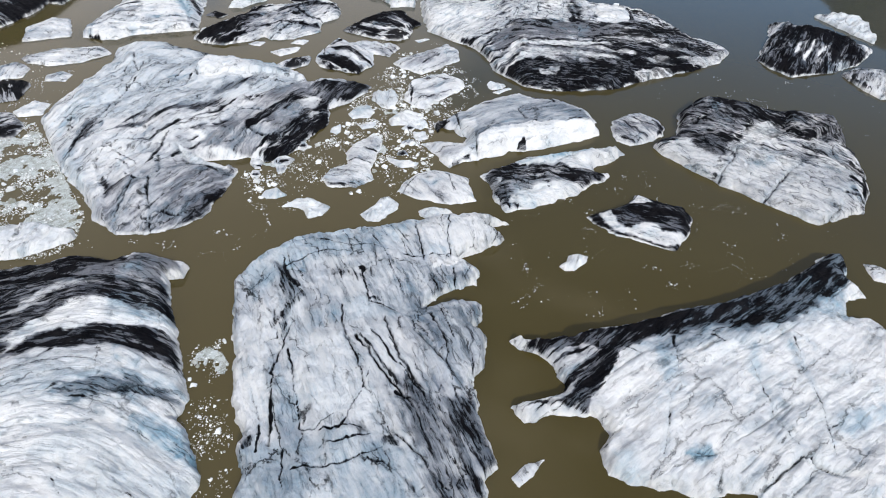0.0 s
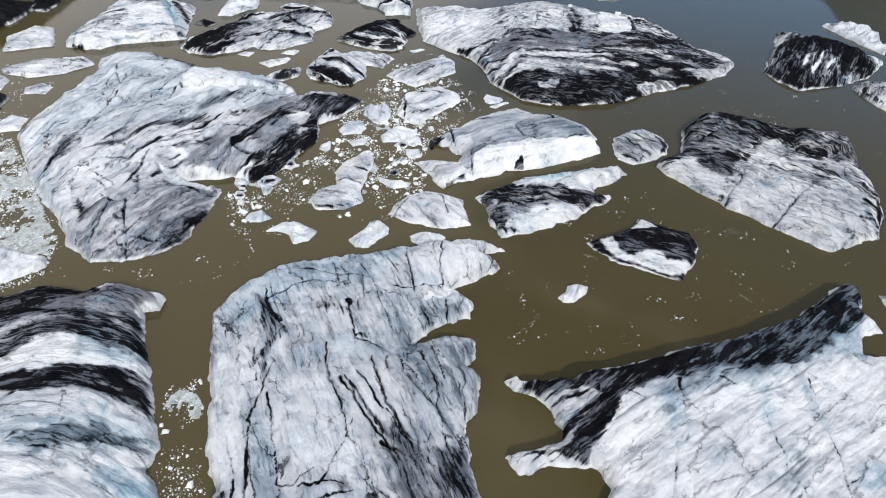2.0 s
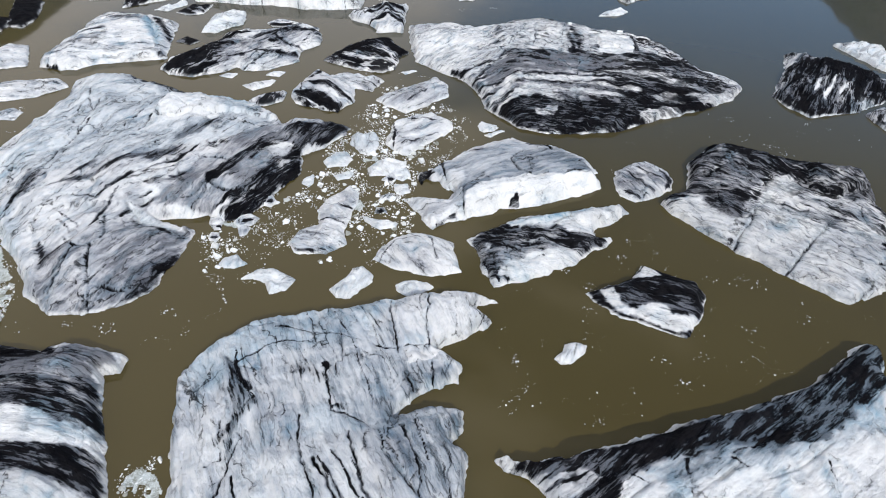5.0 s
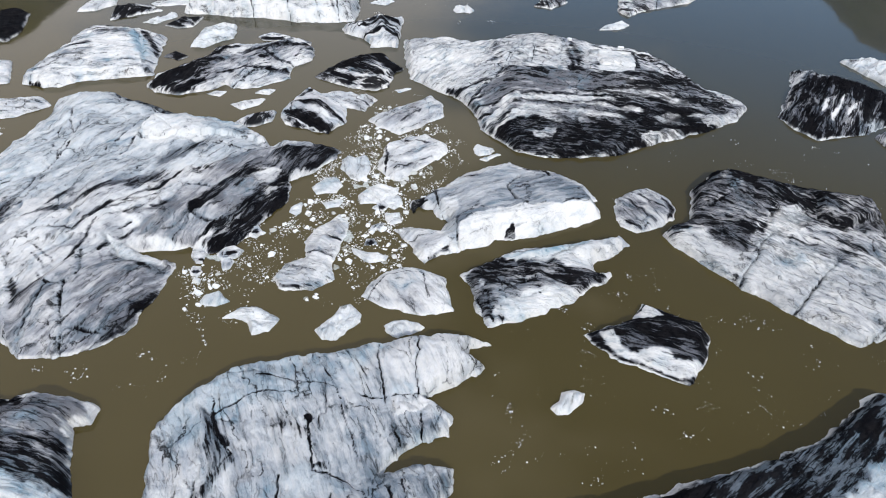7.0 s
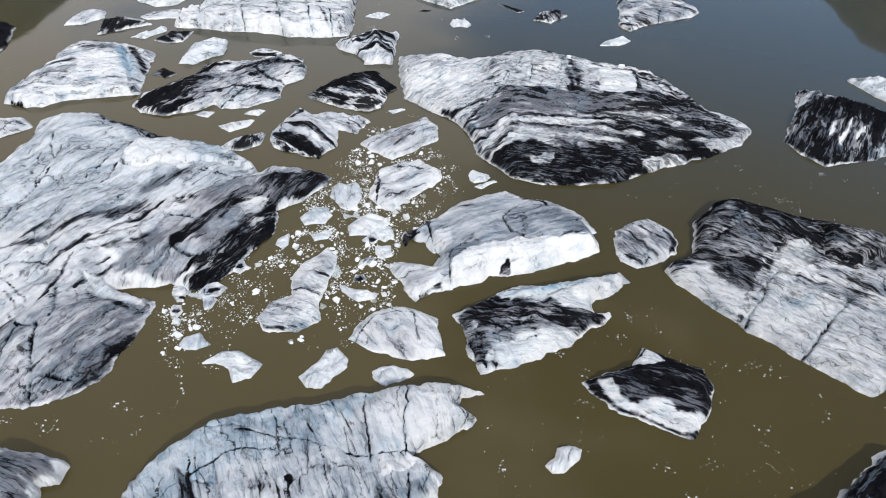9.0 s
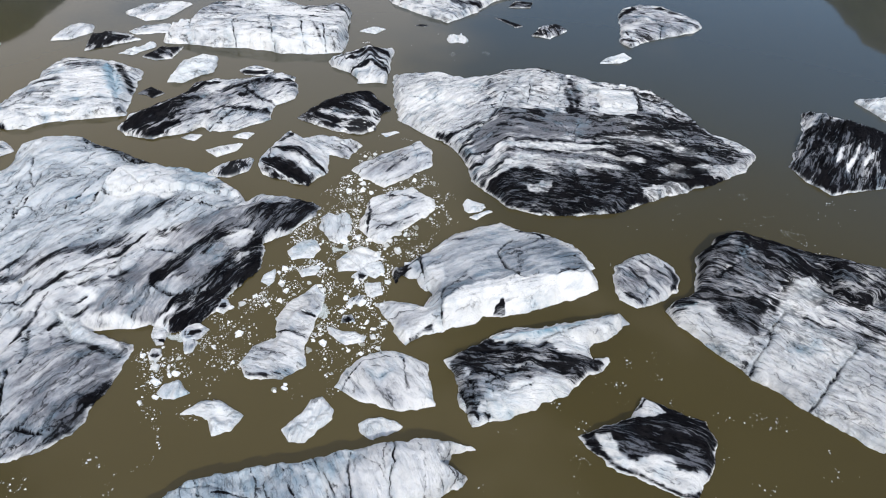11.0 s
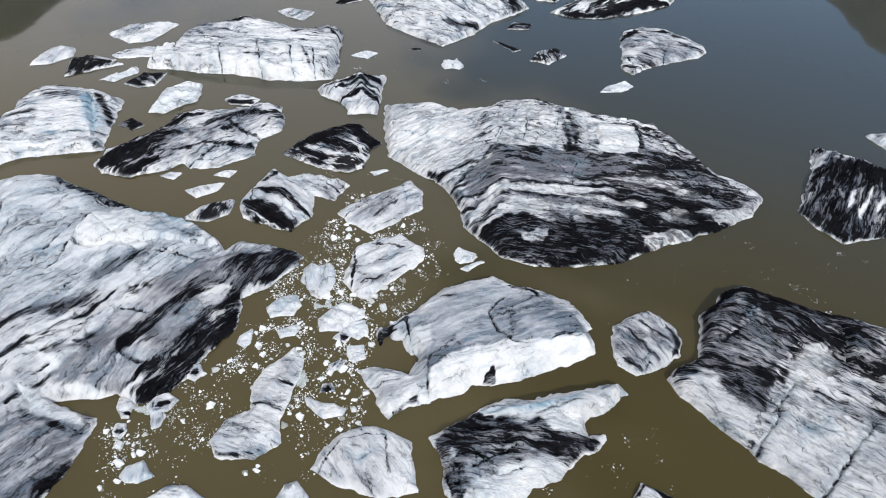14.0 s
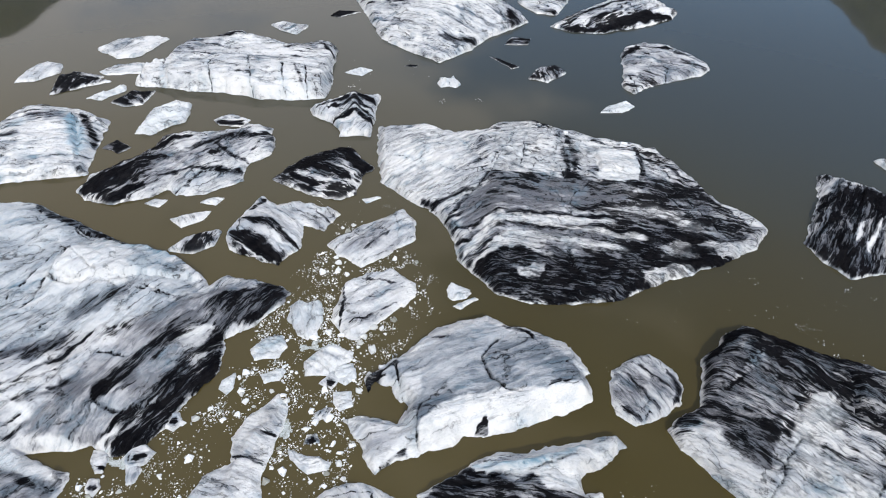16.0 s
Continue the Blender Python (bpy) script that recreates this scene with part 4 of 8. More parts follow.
patch(0.50, [(6.8, 32.9), (12.3, 34.2), (14.6, 34.6), (18.0, 36.1), (23.8, 37.4), (29.7, 39.3), (33.2, 41.7), (37.3, 44.9), (37.5, 44.1), (34.8, 41.9), (32.3, 39.7), (29.4, 38.5), (25.3, 36.9), (20.9, 35.5), (16.8, 33.4), (14.7, 32.1), (13.3, 30.1), (11.3, 27.4), (9.6, 28.0), (12.2, 30.5), (13.9, 32.1), (11.8, 33.1), (8.0, 32.6)], ash=0.66, clean=0, streak=0.9)
# below the crest's right end: ash, with shade painted in blue and grey
patch(0.80, [(21.0, 37.3), (27.4, 39.3), (31.0, 40.4), (34.8, 43.1), (38.7, 45.8), (39.0, 41.8), (33.1, 38.3), (29.3, 35.2), (20.3, 35.0)], ash=0.5, blue=0.6, grey=0.8, clean=0, streak=0.8)
iceberg("iceberg", "bright white iceberg with a black ash crest and horned spur",
        [(6.1, 34.3), (6.9, 34.7), (7.5, 34.2), (10.6, 34.6), (15.1, 35.7), (19.8, 37.4), (25.1, 38.8), (30.5, 40.8), (33.9, 42.7), (36.6, 45.1), (38.2, 45.6), (38.9, 44.0), (37.7, 42.0), (38.6, 39.9), (36.7, 39.8), (35.3, 37.3), (37.3, 37.0), (38.6, 34.5), (42.0, 28.9), (39.6, 22.1), (36.0, 17.4), (29.0, 16.4), (22.9, 16.7), (20.6, 18.1), (21.9, 21.1), (20.3, 21.5), (17.8, 20.7), (16.3, 21.5), (13.8, 21.6), (12.1, 22.6), (11.6, 24.3), (12.8, 25.7), (12.0, 27.1), (9.1, 27.3), (6.7, 26.7), (5.5, 28.1), (8.1, 28.5), (10.0, 29.4), (9.5, 31.8), (8.2, 33.0), (7.0, 33.4)],
        top=1.7, rim=0.9, cliff=0.9, shoulder=5, res=0.09, rough=0.38, streak=0.15, grain=36)

stroke("ash", 0.99, 1.00, [(-15.9, 75.5), (-17.0, 72.3), (-18.2, 69.0), (-19.3, 65.4), (-20.3, 62.7)])
stroke("ash", 1.01, 1.05, [(-9.7, 79.3), (-11.8, 76.4), (-13.9, 74.1)])
stroke("ash", 0.33, 0.50, [(-39.6, 81.7), (-34.3, 78.3), (-29.5, 74.0)])
stroke("ash", 0.59, 0.50, [(-40.4, 65.8), (-38.0, 67.7), (-35.8, 71.7), (-32.9, 75.0)])
stroke("ash", 0.78, 0.50, [(-38.0, 63.3), (-34.0, 65.1), (-30.5, 68.9), (-27.0, 72.0)])
stroke("ash", 0.34, 0.50, [(-32.6, 61.0), (-30.2, 65.2), (-26.4, 67.2)])
stroke("ash", 0.51, 0.50, [(-29.4, 59.5), (-26.5, 62.8), (-23.6, 65.5)])
stroke("ash", 0.65, 0.50, [(-27.4, 75.2), (-22.2, 72.2), (-18.0, 72.4)])
stroke("ash", 0.42, 0.50, [(-24.0, 72.1), (-21.6, 74.3), (-17.8, 76.7)])
stroke("ash", 0.47, 0.50, [(-37.2, 74.8), (-37.3, 79.4), (-36.9, 83.1)])
stroke("ash", 0.67, 0.50, [(-39.9, 71.5), (-39.5, 75.8)])
stroke("ash", 0.32, 0.50, [(-19.6, 61.4), (-16.4, 65.7), (-14.0, 67.6)])
stroke("ash", 0.49, 0.50, [(-24.1, 60.5), (-20.1, 61.4), (-16.6, 64.0)])
stroke("ash", 0.35, 0.50, [(-35.1, 58.6), (-30.6, 54.5), (-29.2, 49.6)])
stroke("ash", 0.18, 0.50, [(-29.4, 59.5), (-26.9, 56.0), (-26.7, 52.1)])
stroke("ash", 0.39, 0.50, [(-24.4, 53.4), (-25.7, 50.9)])
stroke("ash", 0.56, 0.50, [(-32.4, 50.7), (-30.9, 53.2)])
stroke("ash", 0.81, 0.80, [(-9.3, 80.0), (-12.8, 78.2), (-15.4, 75.5), (-17.0, 72.3), (-18.0, 69.0), (-20.0, 65.4), (-21.0, 63.2)])
stroke("ash", 1.78, 1.12, [(-13.7, 71.4), (-14.2, 68.9), (-15.5, 66.1), (-16.9, 63.3), (-18.6, 60.7)])
stroke("ash", 1.66, 1.10, [(-9.4, 79.2), (-11.2, 76.1), (-14.0, 74.3)])
stroke("ash", 1.21, 0.40, [(-29.1, 73.7), (-24.6, 71.9), (-20.3, 71.4)])
stroke("ash", 0.54, 0.60, [(-29.5, 65.5), (-27.1, 68.6), (-24.1, 73.3)])
stroke("ash", 0.69, 0.50, [(-23.6, 87.1), (-30.4, 88.7), (-34.4, 86.5)])
stroke("ash", 1.17, 0.95, [(-26.4, 47.4), (-24.8, 48.8), (-23.1, 50.2), (-21.9, 53.1), (-21.0, 57.6)])
stroke("ash", 0.25, 0.50, [(-35.9, 60.1), (-30.8, 55.9), (-28.5, 52.0), (-27.1, 48.5)])
stroke("ash", 0.20, 0.60, [(-33.2, 55.8), (-29.6, 51.4)])
stroke("ash", 0.50, 0.60, [(-29.9, 75.1), (-24.0, 72.1), (-19.4, 75.5)])
stroke("ash", 0.57, 0.60, [(-36.7, 65.0), (-33.8, 69.7), (-30.9, 76.2)])
stroke("ash", 0.37, 0.60, [(-33.7, 53.1), (-31.4, 57.3), (-30.2, 62.7)])
stroke("ash", 0.56, 0.50, [(-29.5, 63.6), (-25.3, 65.4), (-23.4, 70.1)])
stroke("ash", 1.60, 1.00, [(-13.2, 78.1), (-17.0, 74.3), (-21.2, 70.2), (-23.6, 68.3)])
stroke("ash", 1.96, 1.10, [(-9.3, 75.0), (-12.9, 70.0), (-16.0, 63.9), (-18.9, 59.3)])
stroke("ash", 1.25, 1.00, [(-13.5, 75.2), (-17.0, 69.9), (-18.7, 64.5), (-21.3, 61.6), (-22.8, 59.9)])
stroke("ash", 1.08, 0.80, [(-20.2, 68.4), (-22.6, 67.0), (-26.2, 65.5)])
stroke("ash", 4.08, 0.50, [(-29.2, 68.8), (-26.9, 73.2), (-22.2, 74.9), (-17.3, 75.9)])
stroke("ash", 1.26, 1.10, [(-21.3, 54.9), (-23.6, 49.8), (-26.5, 46.9), (-27.9, 46.2)])
stroke("ash", 0.90, 0.60, [(-23.0, 53.6), (-25.0, 50.7), (-27.9, 49.2)])
stroke("ash", 0.45, 0.70, [(-30.3, 55.5), (-29.3, 52.0), (-27.6, 46.2)])
stroke("ash", 0.73, 0.50, [(-35.3, 55.4), (-31.9, 49.6)])
stroke("ash", 1.52, 0.45, [(-41.0, 64.5), (-40.1, 74.3), (-36.0, 79.3)])
stroke("ash", 1.26, 0.40, [(-41.3, 60.8), (-39.4, 67.1), (-35.7, 70.0)])
stroke("ash", 1.18, 0.60, [(-28.7, 80.4), (-22.2, 78.1)])
stroke("ash", 0.84, 0.50, [(-28.3, 59.4), (-24.1, 57.6)])
stroke("ash", 0.84, 0.50, [(-31.5, 48.7), (-32.2, 53.4), (-31.0, 56.5)])
stroke("clean", 1.63, 0.40, [(-31.0, 66.6), (-26.8, 64.0), (-22.7, 62.1)])
stroke("clean", 1.90, 0.90, [(-31.6, 79.2), (-30.7, 82.2), (-27.0, 83.3)])
stroke("clean", 1.06, 0.80, [(-25.9, 83.3), (-20.7, 81.9)])
stroke("clean", 1.83, 1.00, [(-17.2, 70.3), (-16.0, 72.3), (-15.0, 73.4)])
stroke("clean", 1.18, 0.60, [(-19.3, 64.9), (-18.3, 67.2), (-16.5, 69.1)])
stroke("clean", 0.73, 0.70, [(-15.6, 74.4), (-13.2, 77.5), (-11.0, 79.9)])
stroke("clean", 0.64, 1.00, [(-29.8, 64.3), (-26.4, 63.2), (-22.2, 61.0), (-19.7, 60.7)])
stroke("clean", 2.37, 1.00, [(-31.3, 79.7), (-29.2, 81.4), (-25.5, 80.8)])
stroke("clean", 1.58, 0.80, [(-23.2, 91.6), (-20.1, 89.8), (-23.0, 85.3)])
stroke("clean", 0.88, 0.90, [(-26.3, 63.0), (-24.1, 65.2)])
stroke("clean", 1.38, 1.00, [(-28.7, 60.9), (-26.4, 59.4), (-23.1, 58.6)])
stroke("clean", 2.32, 1.00, [(-32.1, 77.8), (-28.7, 80.4), (-25.1, 78.0)])
stroke("clean", 1.10, 0.80, [(-34.5, 53.4), (-35.4, 51.4)])
stroke("grey", 10.71, 0.85, [(-32.8, 53.1), (-27.3, 54.6), (-23.0, 57.5)])
stroke("grey", 4.55, 0.60, [(-23.2, 65.2), (-19.3, 71.5), (-14.8, 77.4)])
stroke("grey", 4.54, 0.50, [(-30.3, 71.0), (-24.4, 74.0)])
stroke("grey", 5.19, 0.40, [(-35.2, 80.7), (-31.3, 84.7)])
stroke("grey", 4.89, 0.45, [(-38.0, 63.3), (-34.3, 66.9), (-30.5, 71.9)])
stroke("grey", 4.95, 0.50, [(-23.0, 63.8), (-18.6, 72.4), (-13.4, 76.9)])
stroke("blue", 2.47, 0.90, [(-27.6, 83.2), (-25.0, 84.3), (-21.0, 82.7)])
stroke("blue", 3.04, 0.50, [(-44.2, 64.4), (-43.0, 74.3), (-40.8, 84.5)])
stroke("blue", 4.01, 0.70, [(-27.7, 76.3), (-23.3, 76.5)])
stroke("blue", 1.66, 0.40, [(-41.9, 60.8), (-37.2, 54.3)])
# shadow line below the snow slab's front edge, painted as a dark crack
stroke("crack", 0.24, 0.30, [(-31.9, 78.5), (-30.0, 78.1), (-27.9, 78.3), (-25.7, 79.1)])
stroke("crack", 0.42, 0.40, [(-40.6, 91.6), (-35.5, 90.4), (-30.4, 88.7), (-26.0, 87.0), (-21.5, 86.1)])
stroke("crack", 0.26, 0.40, [(-34.7, 91.5), (-33.8, 86.5), (-30.5, 84.4)])
stroke("crack", 0.26, 0.40, [(-28.3, 89.8), (-27.8, 86.9), (-23.0, 85.3)])
stroke("crack", 0.45, 0.40, [(-42.3, 90.0), (-38.5, 91.2), (-31.9, 89.4)])
stroke("crack", 0.33, 0.30, [(-37.8, 79.3), (-36.6, 83.6), (-36.2, 86.4)])
stroke("crack", 0.30, 0.30, [(-34.1, 76.4), (-33.3, 80.4), (-32.6, 83.8)])
stroke("crack", 0.28, 0.60, [(-31.7, 54.4), (-30.0, 54.7), (-29.3, 52.0), (-27.4, 46.2)])
stroke("crack", 0.37, 0.40, [(-28.4, 50.0), (-26.5, 50.1), (-23.9, 49.8)])
stroke("crack", 0.37, 0.50, [(-29.0, 60.9), (-26.9, 58.9), (-22.8, 57.6)])
stroke("crack", 0.34, 0.30, [(-36.8, 62.1), (-32.1, 61.6)])
stroke("crack", 0.29, 0.30, [(-41.4, 59.6), (-39.8, 69.9), (-39.6, 80.9)])
stroke("crack", 0.36, 0.30, [(-33.3, 82.9), (-26.6, 78.0), (-20.4, 76.6)])
stroke("crack", 0.23, 0.40, [(-30.5, 58.8), (-29.3, 55.5)])
stroke("crack", 0.19, 0.30, [(-31.7, 47.8), (-31.7, 51.5), (-31.4, 54.4)])
stroke("ridge", 4.18, 0.78, [(-15.7, 75.1), (-20.0, 67.7), (-23.8, 61.3), (-28.0, 60.6)])
stroke("ridge", 5.02, 0.60, [(-40.9, 82.6), (-34.4, 74.5), (-30.8, 63.5)])
stroke("ridge", 5.89, 0.36, [(-27.3, 78.0), (-32.3, 79.5)])
stroke("ridge", 1.64, 0.42, [(-40.3, 58.5), (-33.0, 49.6)])
slab("snow_slab", 0.30, 0.70, [(-31.9, 78.0), (-31.6, 81.7), (-28.5, 84.1), (-25.0, 84.3), (-20.4, 82.8), (-17.4, 80.6), (-20.5, 79.4), (-25.3, 78.8), (-28.8, 78.0)])
slab("sunken_panel", 0.35, -0.30, [(-38.0, 59.3), (-34.7, 60.9), (-29.9, 60.7), (-25.5, 60.1), (-19.9, 57.3), (-19.5, 52.9), (-24.6, 46.4), (-31.2, 46.8)])
patch(1.50, [(-49.6, 80.1), (-49.6, 88.1), (-43.7, 90.6), (-40.9, 91.2), (-37.5, 89.2), (-26.7, 83.6), (-18.7, 80.2), (-19.3, 74.1), (-26.5, 71.4), (-40.6, 65.3)], grey=0.30, ash=0.07, streak=0.30, clean=0.32, blue=0.28)
patch(0.80, [(-34.1, 49.9), (-32.0, 57.4), (-28.2, 58.5), (-21.6, 55.8), (-20.9, 52.9), (-23.8, 48.2), (-27.2, 45.9), (-31.4, 46.7)], grey=0.62, ash=0.10, streak=0.35, clean=0)
patch(0.50, [(-25.8, 47.2), (-24.1, 52.2), (-21.9, 56.8), (-21.0, 55.1), (-23.1, 49.8), (-23.9, 47.3)], ash=0.69, clean=0)
patch(2.20, [(-26.5, 62.8), (-23.9, 70.4), (-20.4, 75.1), (-16.0, 78.7), (-13.3, 79.3), (-11.4, 78.9), (-16.5, 74.7), (-19.1, 71.1), (-20.7, 66.0), (-23.2, 62.0), (-25.4, 60.4)], grey=0.95, ash=0.08, clean=0, streak=0.3)
patch(0.60, [(-11.5, 80.3), (-9.2, 79.5), (-9.4, 76.9), (-14.3, 74.0), (-16.7, 72.9), (-18.2, 70.0), (-19.9, 66.2), (-22.0, 64.1), (-22.8, 65.5), (-20.5, 68.0), (-19.2, 70.9), (-17.6, 73.5), (-15.0, 77.1)], ash=0.64, clean=0, grey=0.8)
patch(0.60, [(-17.7, 70.5), (-15.1, 73.3), (-14.5, 72.2), (-16.5, 69.4), (-18.4, 65.1), (-20.4, 62.2), (-21.5, 61.2), (-24.3, 61.5), (-22.2, 63.0), (-20.0, 65.3), (-18.6, 69.0)], grey=0.95, ash=0.08, clean=0.05)
patch(0.40, [(-14.0, 73.1), (-13.7, 70.6), (-15.7, 66.3), (-17.1, 63.7), (-18.9, 60.4), (-19.8, 60.7), (-19.1, 63.4), (-17.9, 66.4), (-16.6, 69.6), (-15.0, 72.5)], ash=0.82, clean=0)
patch(0.30, [(-26.0, 61.1), (-23.9, 61.6), (-21.4, 61.4), (-20.1, 62.2), (-20.3, 60.7), (-24.4, 60.7)], clean=0.95, ash=0.00, grey=0)
patch(1.00, [(-28.9, 73.5), (-28.0, 75.4), (-25.4, 77.4), (-23.5, 78.2), (-23.5, 76.3), (-25.5, 74.2), (-27.6, 72.3)], ash=0.32, grey=0.85, clean=0)
patch(0.50, [(-39.0, 90.7), (-34.9, 88.9), (-30.4, 87.2), (-26.0, 84.6), (-26.2, 83.9), (-29.9, 85.1), (-33.5, 86.6), (-37.4, 88.7)], ash=0.41, streak=0.8, clean=0)
patch(0.40, [(-31.4, 77.3), (-31.4, 82.1), (-28.7, 83.4), (-24.9, 82.1), (-24.8, 80.6), (-24.8, 78.0), (-28.5, 77.0), (-30.5, 76.7)], clean=0.95, ash=0.00, grey=0, blue=0.05, streak=0.05)
patch(0.60, [(-25.8, 80.8), (-24.4, 82.4), (-21.3, 81.0), (-18.6, 80.0), (-20.9, 79.6), (-23.5, 78.4)], clean=0.3, blue=0.5, ash=0.03)
# the slab's front shading line again, wider, as a painted crack
stroke("crack", 0.45, 0.45, [(-32.0, 78.2), (-30.9, 77.3), (-29.0, 77.7), (-26.9, 78.0), (-25.1, 78.6)])
stroke("crack", 0.40, 0.35, [(-30.7, 84.5), (-32.1, 83.1), (-32.2, 78.8), (-32.3, 77.0), (-32.7, 73.8)])
stroke("crack", 0.40, 0.35, [(-34.9, 88.8), (-33.4, 86.6), (-31.8, 85.9), (-29.8, 85.5), (-27.1, 84.5)])
stroke("crack", 0.36, 0.30, [(-41.1, 91.4), (-39.0, 89.5), (-38.5, 88.6)])
stroke("crack", 0.36, 0.30, [(-32.6, 87.3), (-32.1, 85.8)])
stroke("crack", 0.34, 0.30, [(-42.3, 84.3), (-40.6, 79.9), (-39.2, 78.3)])
stroke("crack", 0.34, 0.30, [(-40.7, 75.7), (-41.3, 78.0), (-41.4, 79.5)])
stroke("crack", 0.34, 0.30, [(-38.4, 77.8), (-39.2, 76.4), (-39.1, 75.1), (-39.7, 73.8)])
stroke("crack", 0.40, 0.35, [(-25.4, 78.9), (-22.5, 77.5), (-20.2, 76.7), (-18.4, 76.7)])
stroke("crack", 0.36, 0.35, [(-23.7, 69.6), (-21.2, 69.0), (-19.7, 69.6)])
stroke("crack", 0.36, 0.35, [(-21.7, 64.2), (-19.4, 63.6), (-17.6, 65.6)])
patch(0.60, [(-41.7, 92.4), (-35.4, 89.9), (-30.9, 88.2), (-26.0, 85.1), (-26.0, 84.2), (-30.2, 85.6), (-33.8, 86.9), (-38.4, 88.8)], ash=0.50, streak=0.8, clean=0, blue=0.4)
iceberg("iceberg", "huge pale iceberg with diagonal grey streaks and black ash flank",
        [(-48.3, 68.6), (-48.8, 73.7), (-47.5, 79.2), (-46.5, 86.3), (-47.4, 89.7), (-45.0, 91.8), (-40.6, 91.7), (-34.3, 88.5), (-28.5, 85.8), (-23.1, 84.0), (-19.9, 82.0), (-18.1, 80.8), (-17.4, 79.7), (-16.5, 81.2), (-12.9, 80.9), (-9.0, 79.3), (-9.4, 78.0), (-11.9, 74.6), (-13.9, 72.9), (-13.6, 69.5), (-15.1, 66.4), (-16.6, 63.0), (-18.6, 60.7), (-20.0, 60.7), (-22.0, 61.3), (-26.7, 60.5), (-25.3, 59.9), (-22.3, 59.2), (-22.2, 58.4), (-22.7, 54.7), (-23.6, 50.2), (-27.1, 47.8), (-31.4, 47.5), (-34.4, 49.7), (-36.8, 53.5), (-40.0, 56.5), (-44.9, 63.0)],
        top=2.1, rim=0.7, cliff=1.0, shoulder=5, res=0.14, rough=0.45, streak=0.38, grain=60, pitch=1.0)

stroke("ash", 2.53, 1.05, [(7.2, 84.6), (11.7, 79.3), (16.0, 77.0), (22.6, 77.1), (30.1, 80.2), (39.4, 84.9)])
stroke("ash", 0.76, 1.00, [(3.0, 95.9), (6.5, 89.7), (7.1, 85.1)])
stroke("ash", 4.27, 0.35, [(8.1, 85.1), (16.0, 82.9), (24.9, 83.4), (39.8, 88.7)])
stroke("ash", 2.36, 1.30, [(10.6, 80.2), (16.1, 78.1), (22.8, 77.7)])
stroke("ash", 3.41, 1.20, [(13.1, 82.8), (18.8, 81.4), (22.1, 80.8)])
stroke("ash", 2.62, 1.10, [(24.6, 81.7), (31.0, 83.7), (38.5, 86.8)])
stroke("ash", 0.70, 0.90, [(5.2, 90.7), (10.3, 91.8), (13.0, 94.1), (20.2, 93.1), (32.6, 90.3)])
stroke("ash", 0.72, 0.80, [(0.4, 94.6), (5.1, 93.8), (10.4, 96.4), (14.1, 101.3)])
stroke("ash", 1.19, 0.70, [(29.0, 97.5), (34.0, 95.6), (38.5, 92.7)])
stroke("ash", 0.83, 0.80, [(16.1, 100.2), (23.4, 97.2), (29.7, 97.6)])
stroke("ash", 0.96, 0.70, [(34.4, 102.7), (36.7, 98.0), (40.2, 93.8)])
stroke("ash", 0.43, 0.80, [(13.5, 103.8), (12.6, 98.8), (10.4, 95.2)])
stroke("ash", 0.83, 0.60, [(21.9, 107.1), (22.7, 101.9), (21.4, 97.0)])
stroke("ash", 0.87, 0.90, [(5.5, 87.4), (9.4, 87.2), (12.0, 89.7), (15.2, 88.9), (22.4, 88.5), (29.6, 88.6), (40.5, 89.0)])
stroke("ash", 0.57, 0.80, [(6.2, 89.2), (9.5, 89.3), (12.2, 91.7), (16.2, 90.8), (26.5, 90.9)])
stroke("ash", 2.52, 1.00, [(7.5, 83.1), (9.9, 83.9), (12.5, 86.0), (15.4, 84.1), (20.8, 83.1), (27.5, 82.7), (32.2, 82.6)])
stroke("ash", 2.37, 1.10, [(9.1, 81.0), (12.3, 79.6), (17.3, 78.1), (22.4, 77.5)])
stroke("ash", 1.14, 0.60, [(23.4, 82.6), (29.1, 86.8), (33.8, 85.6), (39.5, 87.9)])
stroke("ash", 1.47, 0.90, [(23.3, 78.9), (28.4, 80.9), (33.6, 82.6)])
stroke("ash", 0.76, 0.60, [(6.7, 91.4), (10.7, 97.1), (14.4, 105.3), (16.5, 109.4)])
stroke("ash", 0.96, 0.60, [(20.6, 107.6), (21.3, 101.1), (21.4, 96.0)])
stroke("ash", 0.86, 0.60, [(31.1, 105.3), (30.7, 99.9), (28.2, 95.6)])
stroke("ash", 2.28, 0.60, [(29.9, 96.5), (35.4, 96.8), (38.7, 92.2)])
stroke("ash", 2.12, 0.45, [(15.3, 97.4), (19.6, 94.4), (25.4, 93.1)])
stroke("clean", 2.29, 0.55, [(24.0, 92.0), (31.8, 92.1), (38.4, 90.1)])
stroke("clean", 2.10, 0.55, [(23.4, 96.9), (29.3, 95.9)])
stroke("clean", 1.09, 0.60, [(28.6, 86.2), (34.2, 86.6)])
stroke("clean", 3.97, 0.50, [(21.6, 104.4), (29.6, 104.3)])
stroke("clean", 0.80, 1.00, [(10.2, 87.8), (13.8, 90.4), (19.7, 88.7), (25.8, 88.0), (31.4, 87.8)])
stroke("clean", 0.95, 1.00, [(12.5, 84.0), (15.0, 85.5), (18.5, 83.7)])
stroke("clean", 0.90, 1.00, [(27.1, 82.5), (35.8, 84.0)])
stroke("clean", 0.97, 0.90, [(34.6, 88.0), (40.1, 87.8)])
stroke("clean", 0.64, 0.60, [(14.1, 80.3), (21.2, 78.5)])
stroke("clean", 0.76, 0.80, [(10.8, 85.7), (13.3, 87.7), (22.4, 85.9), (27.2, 85.7)])
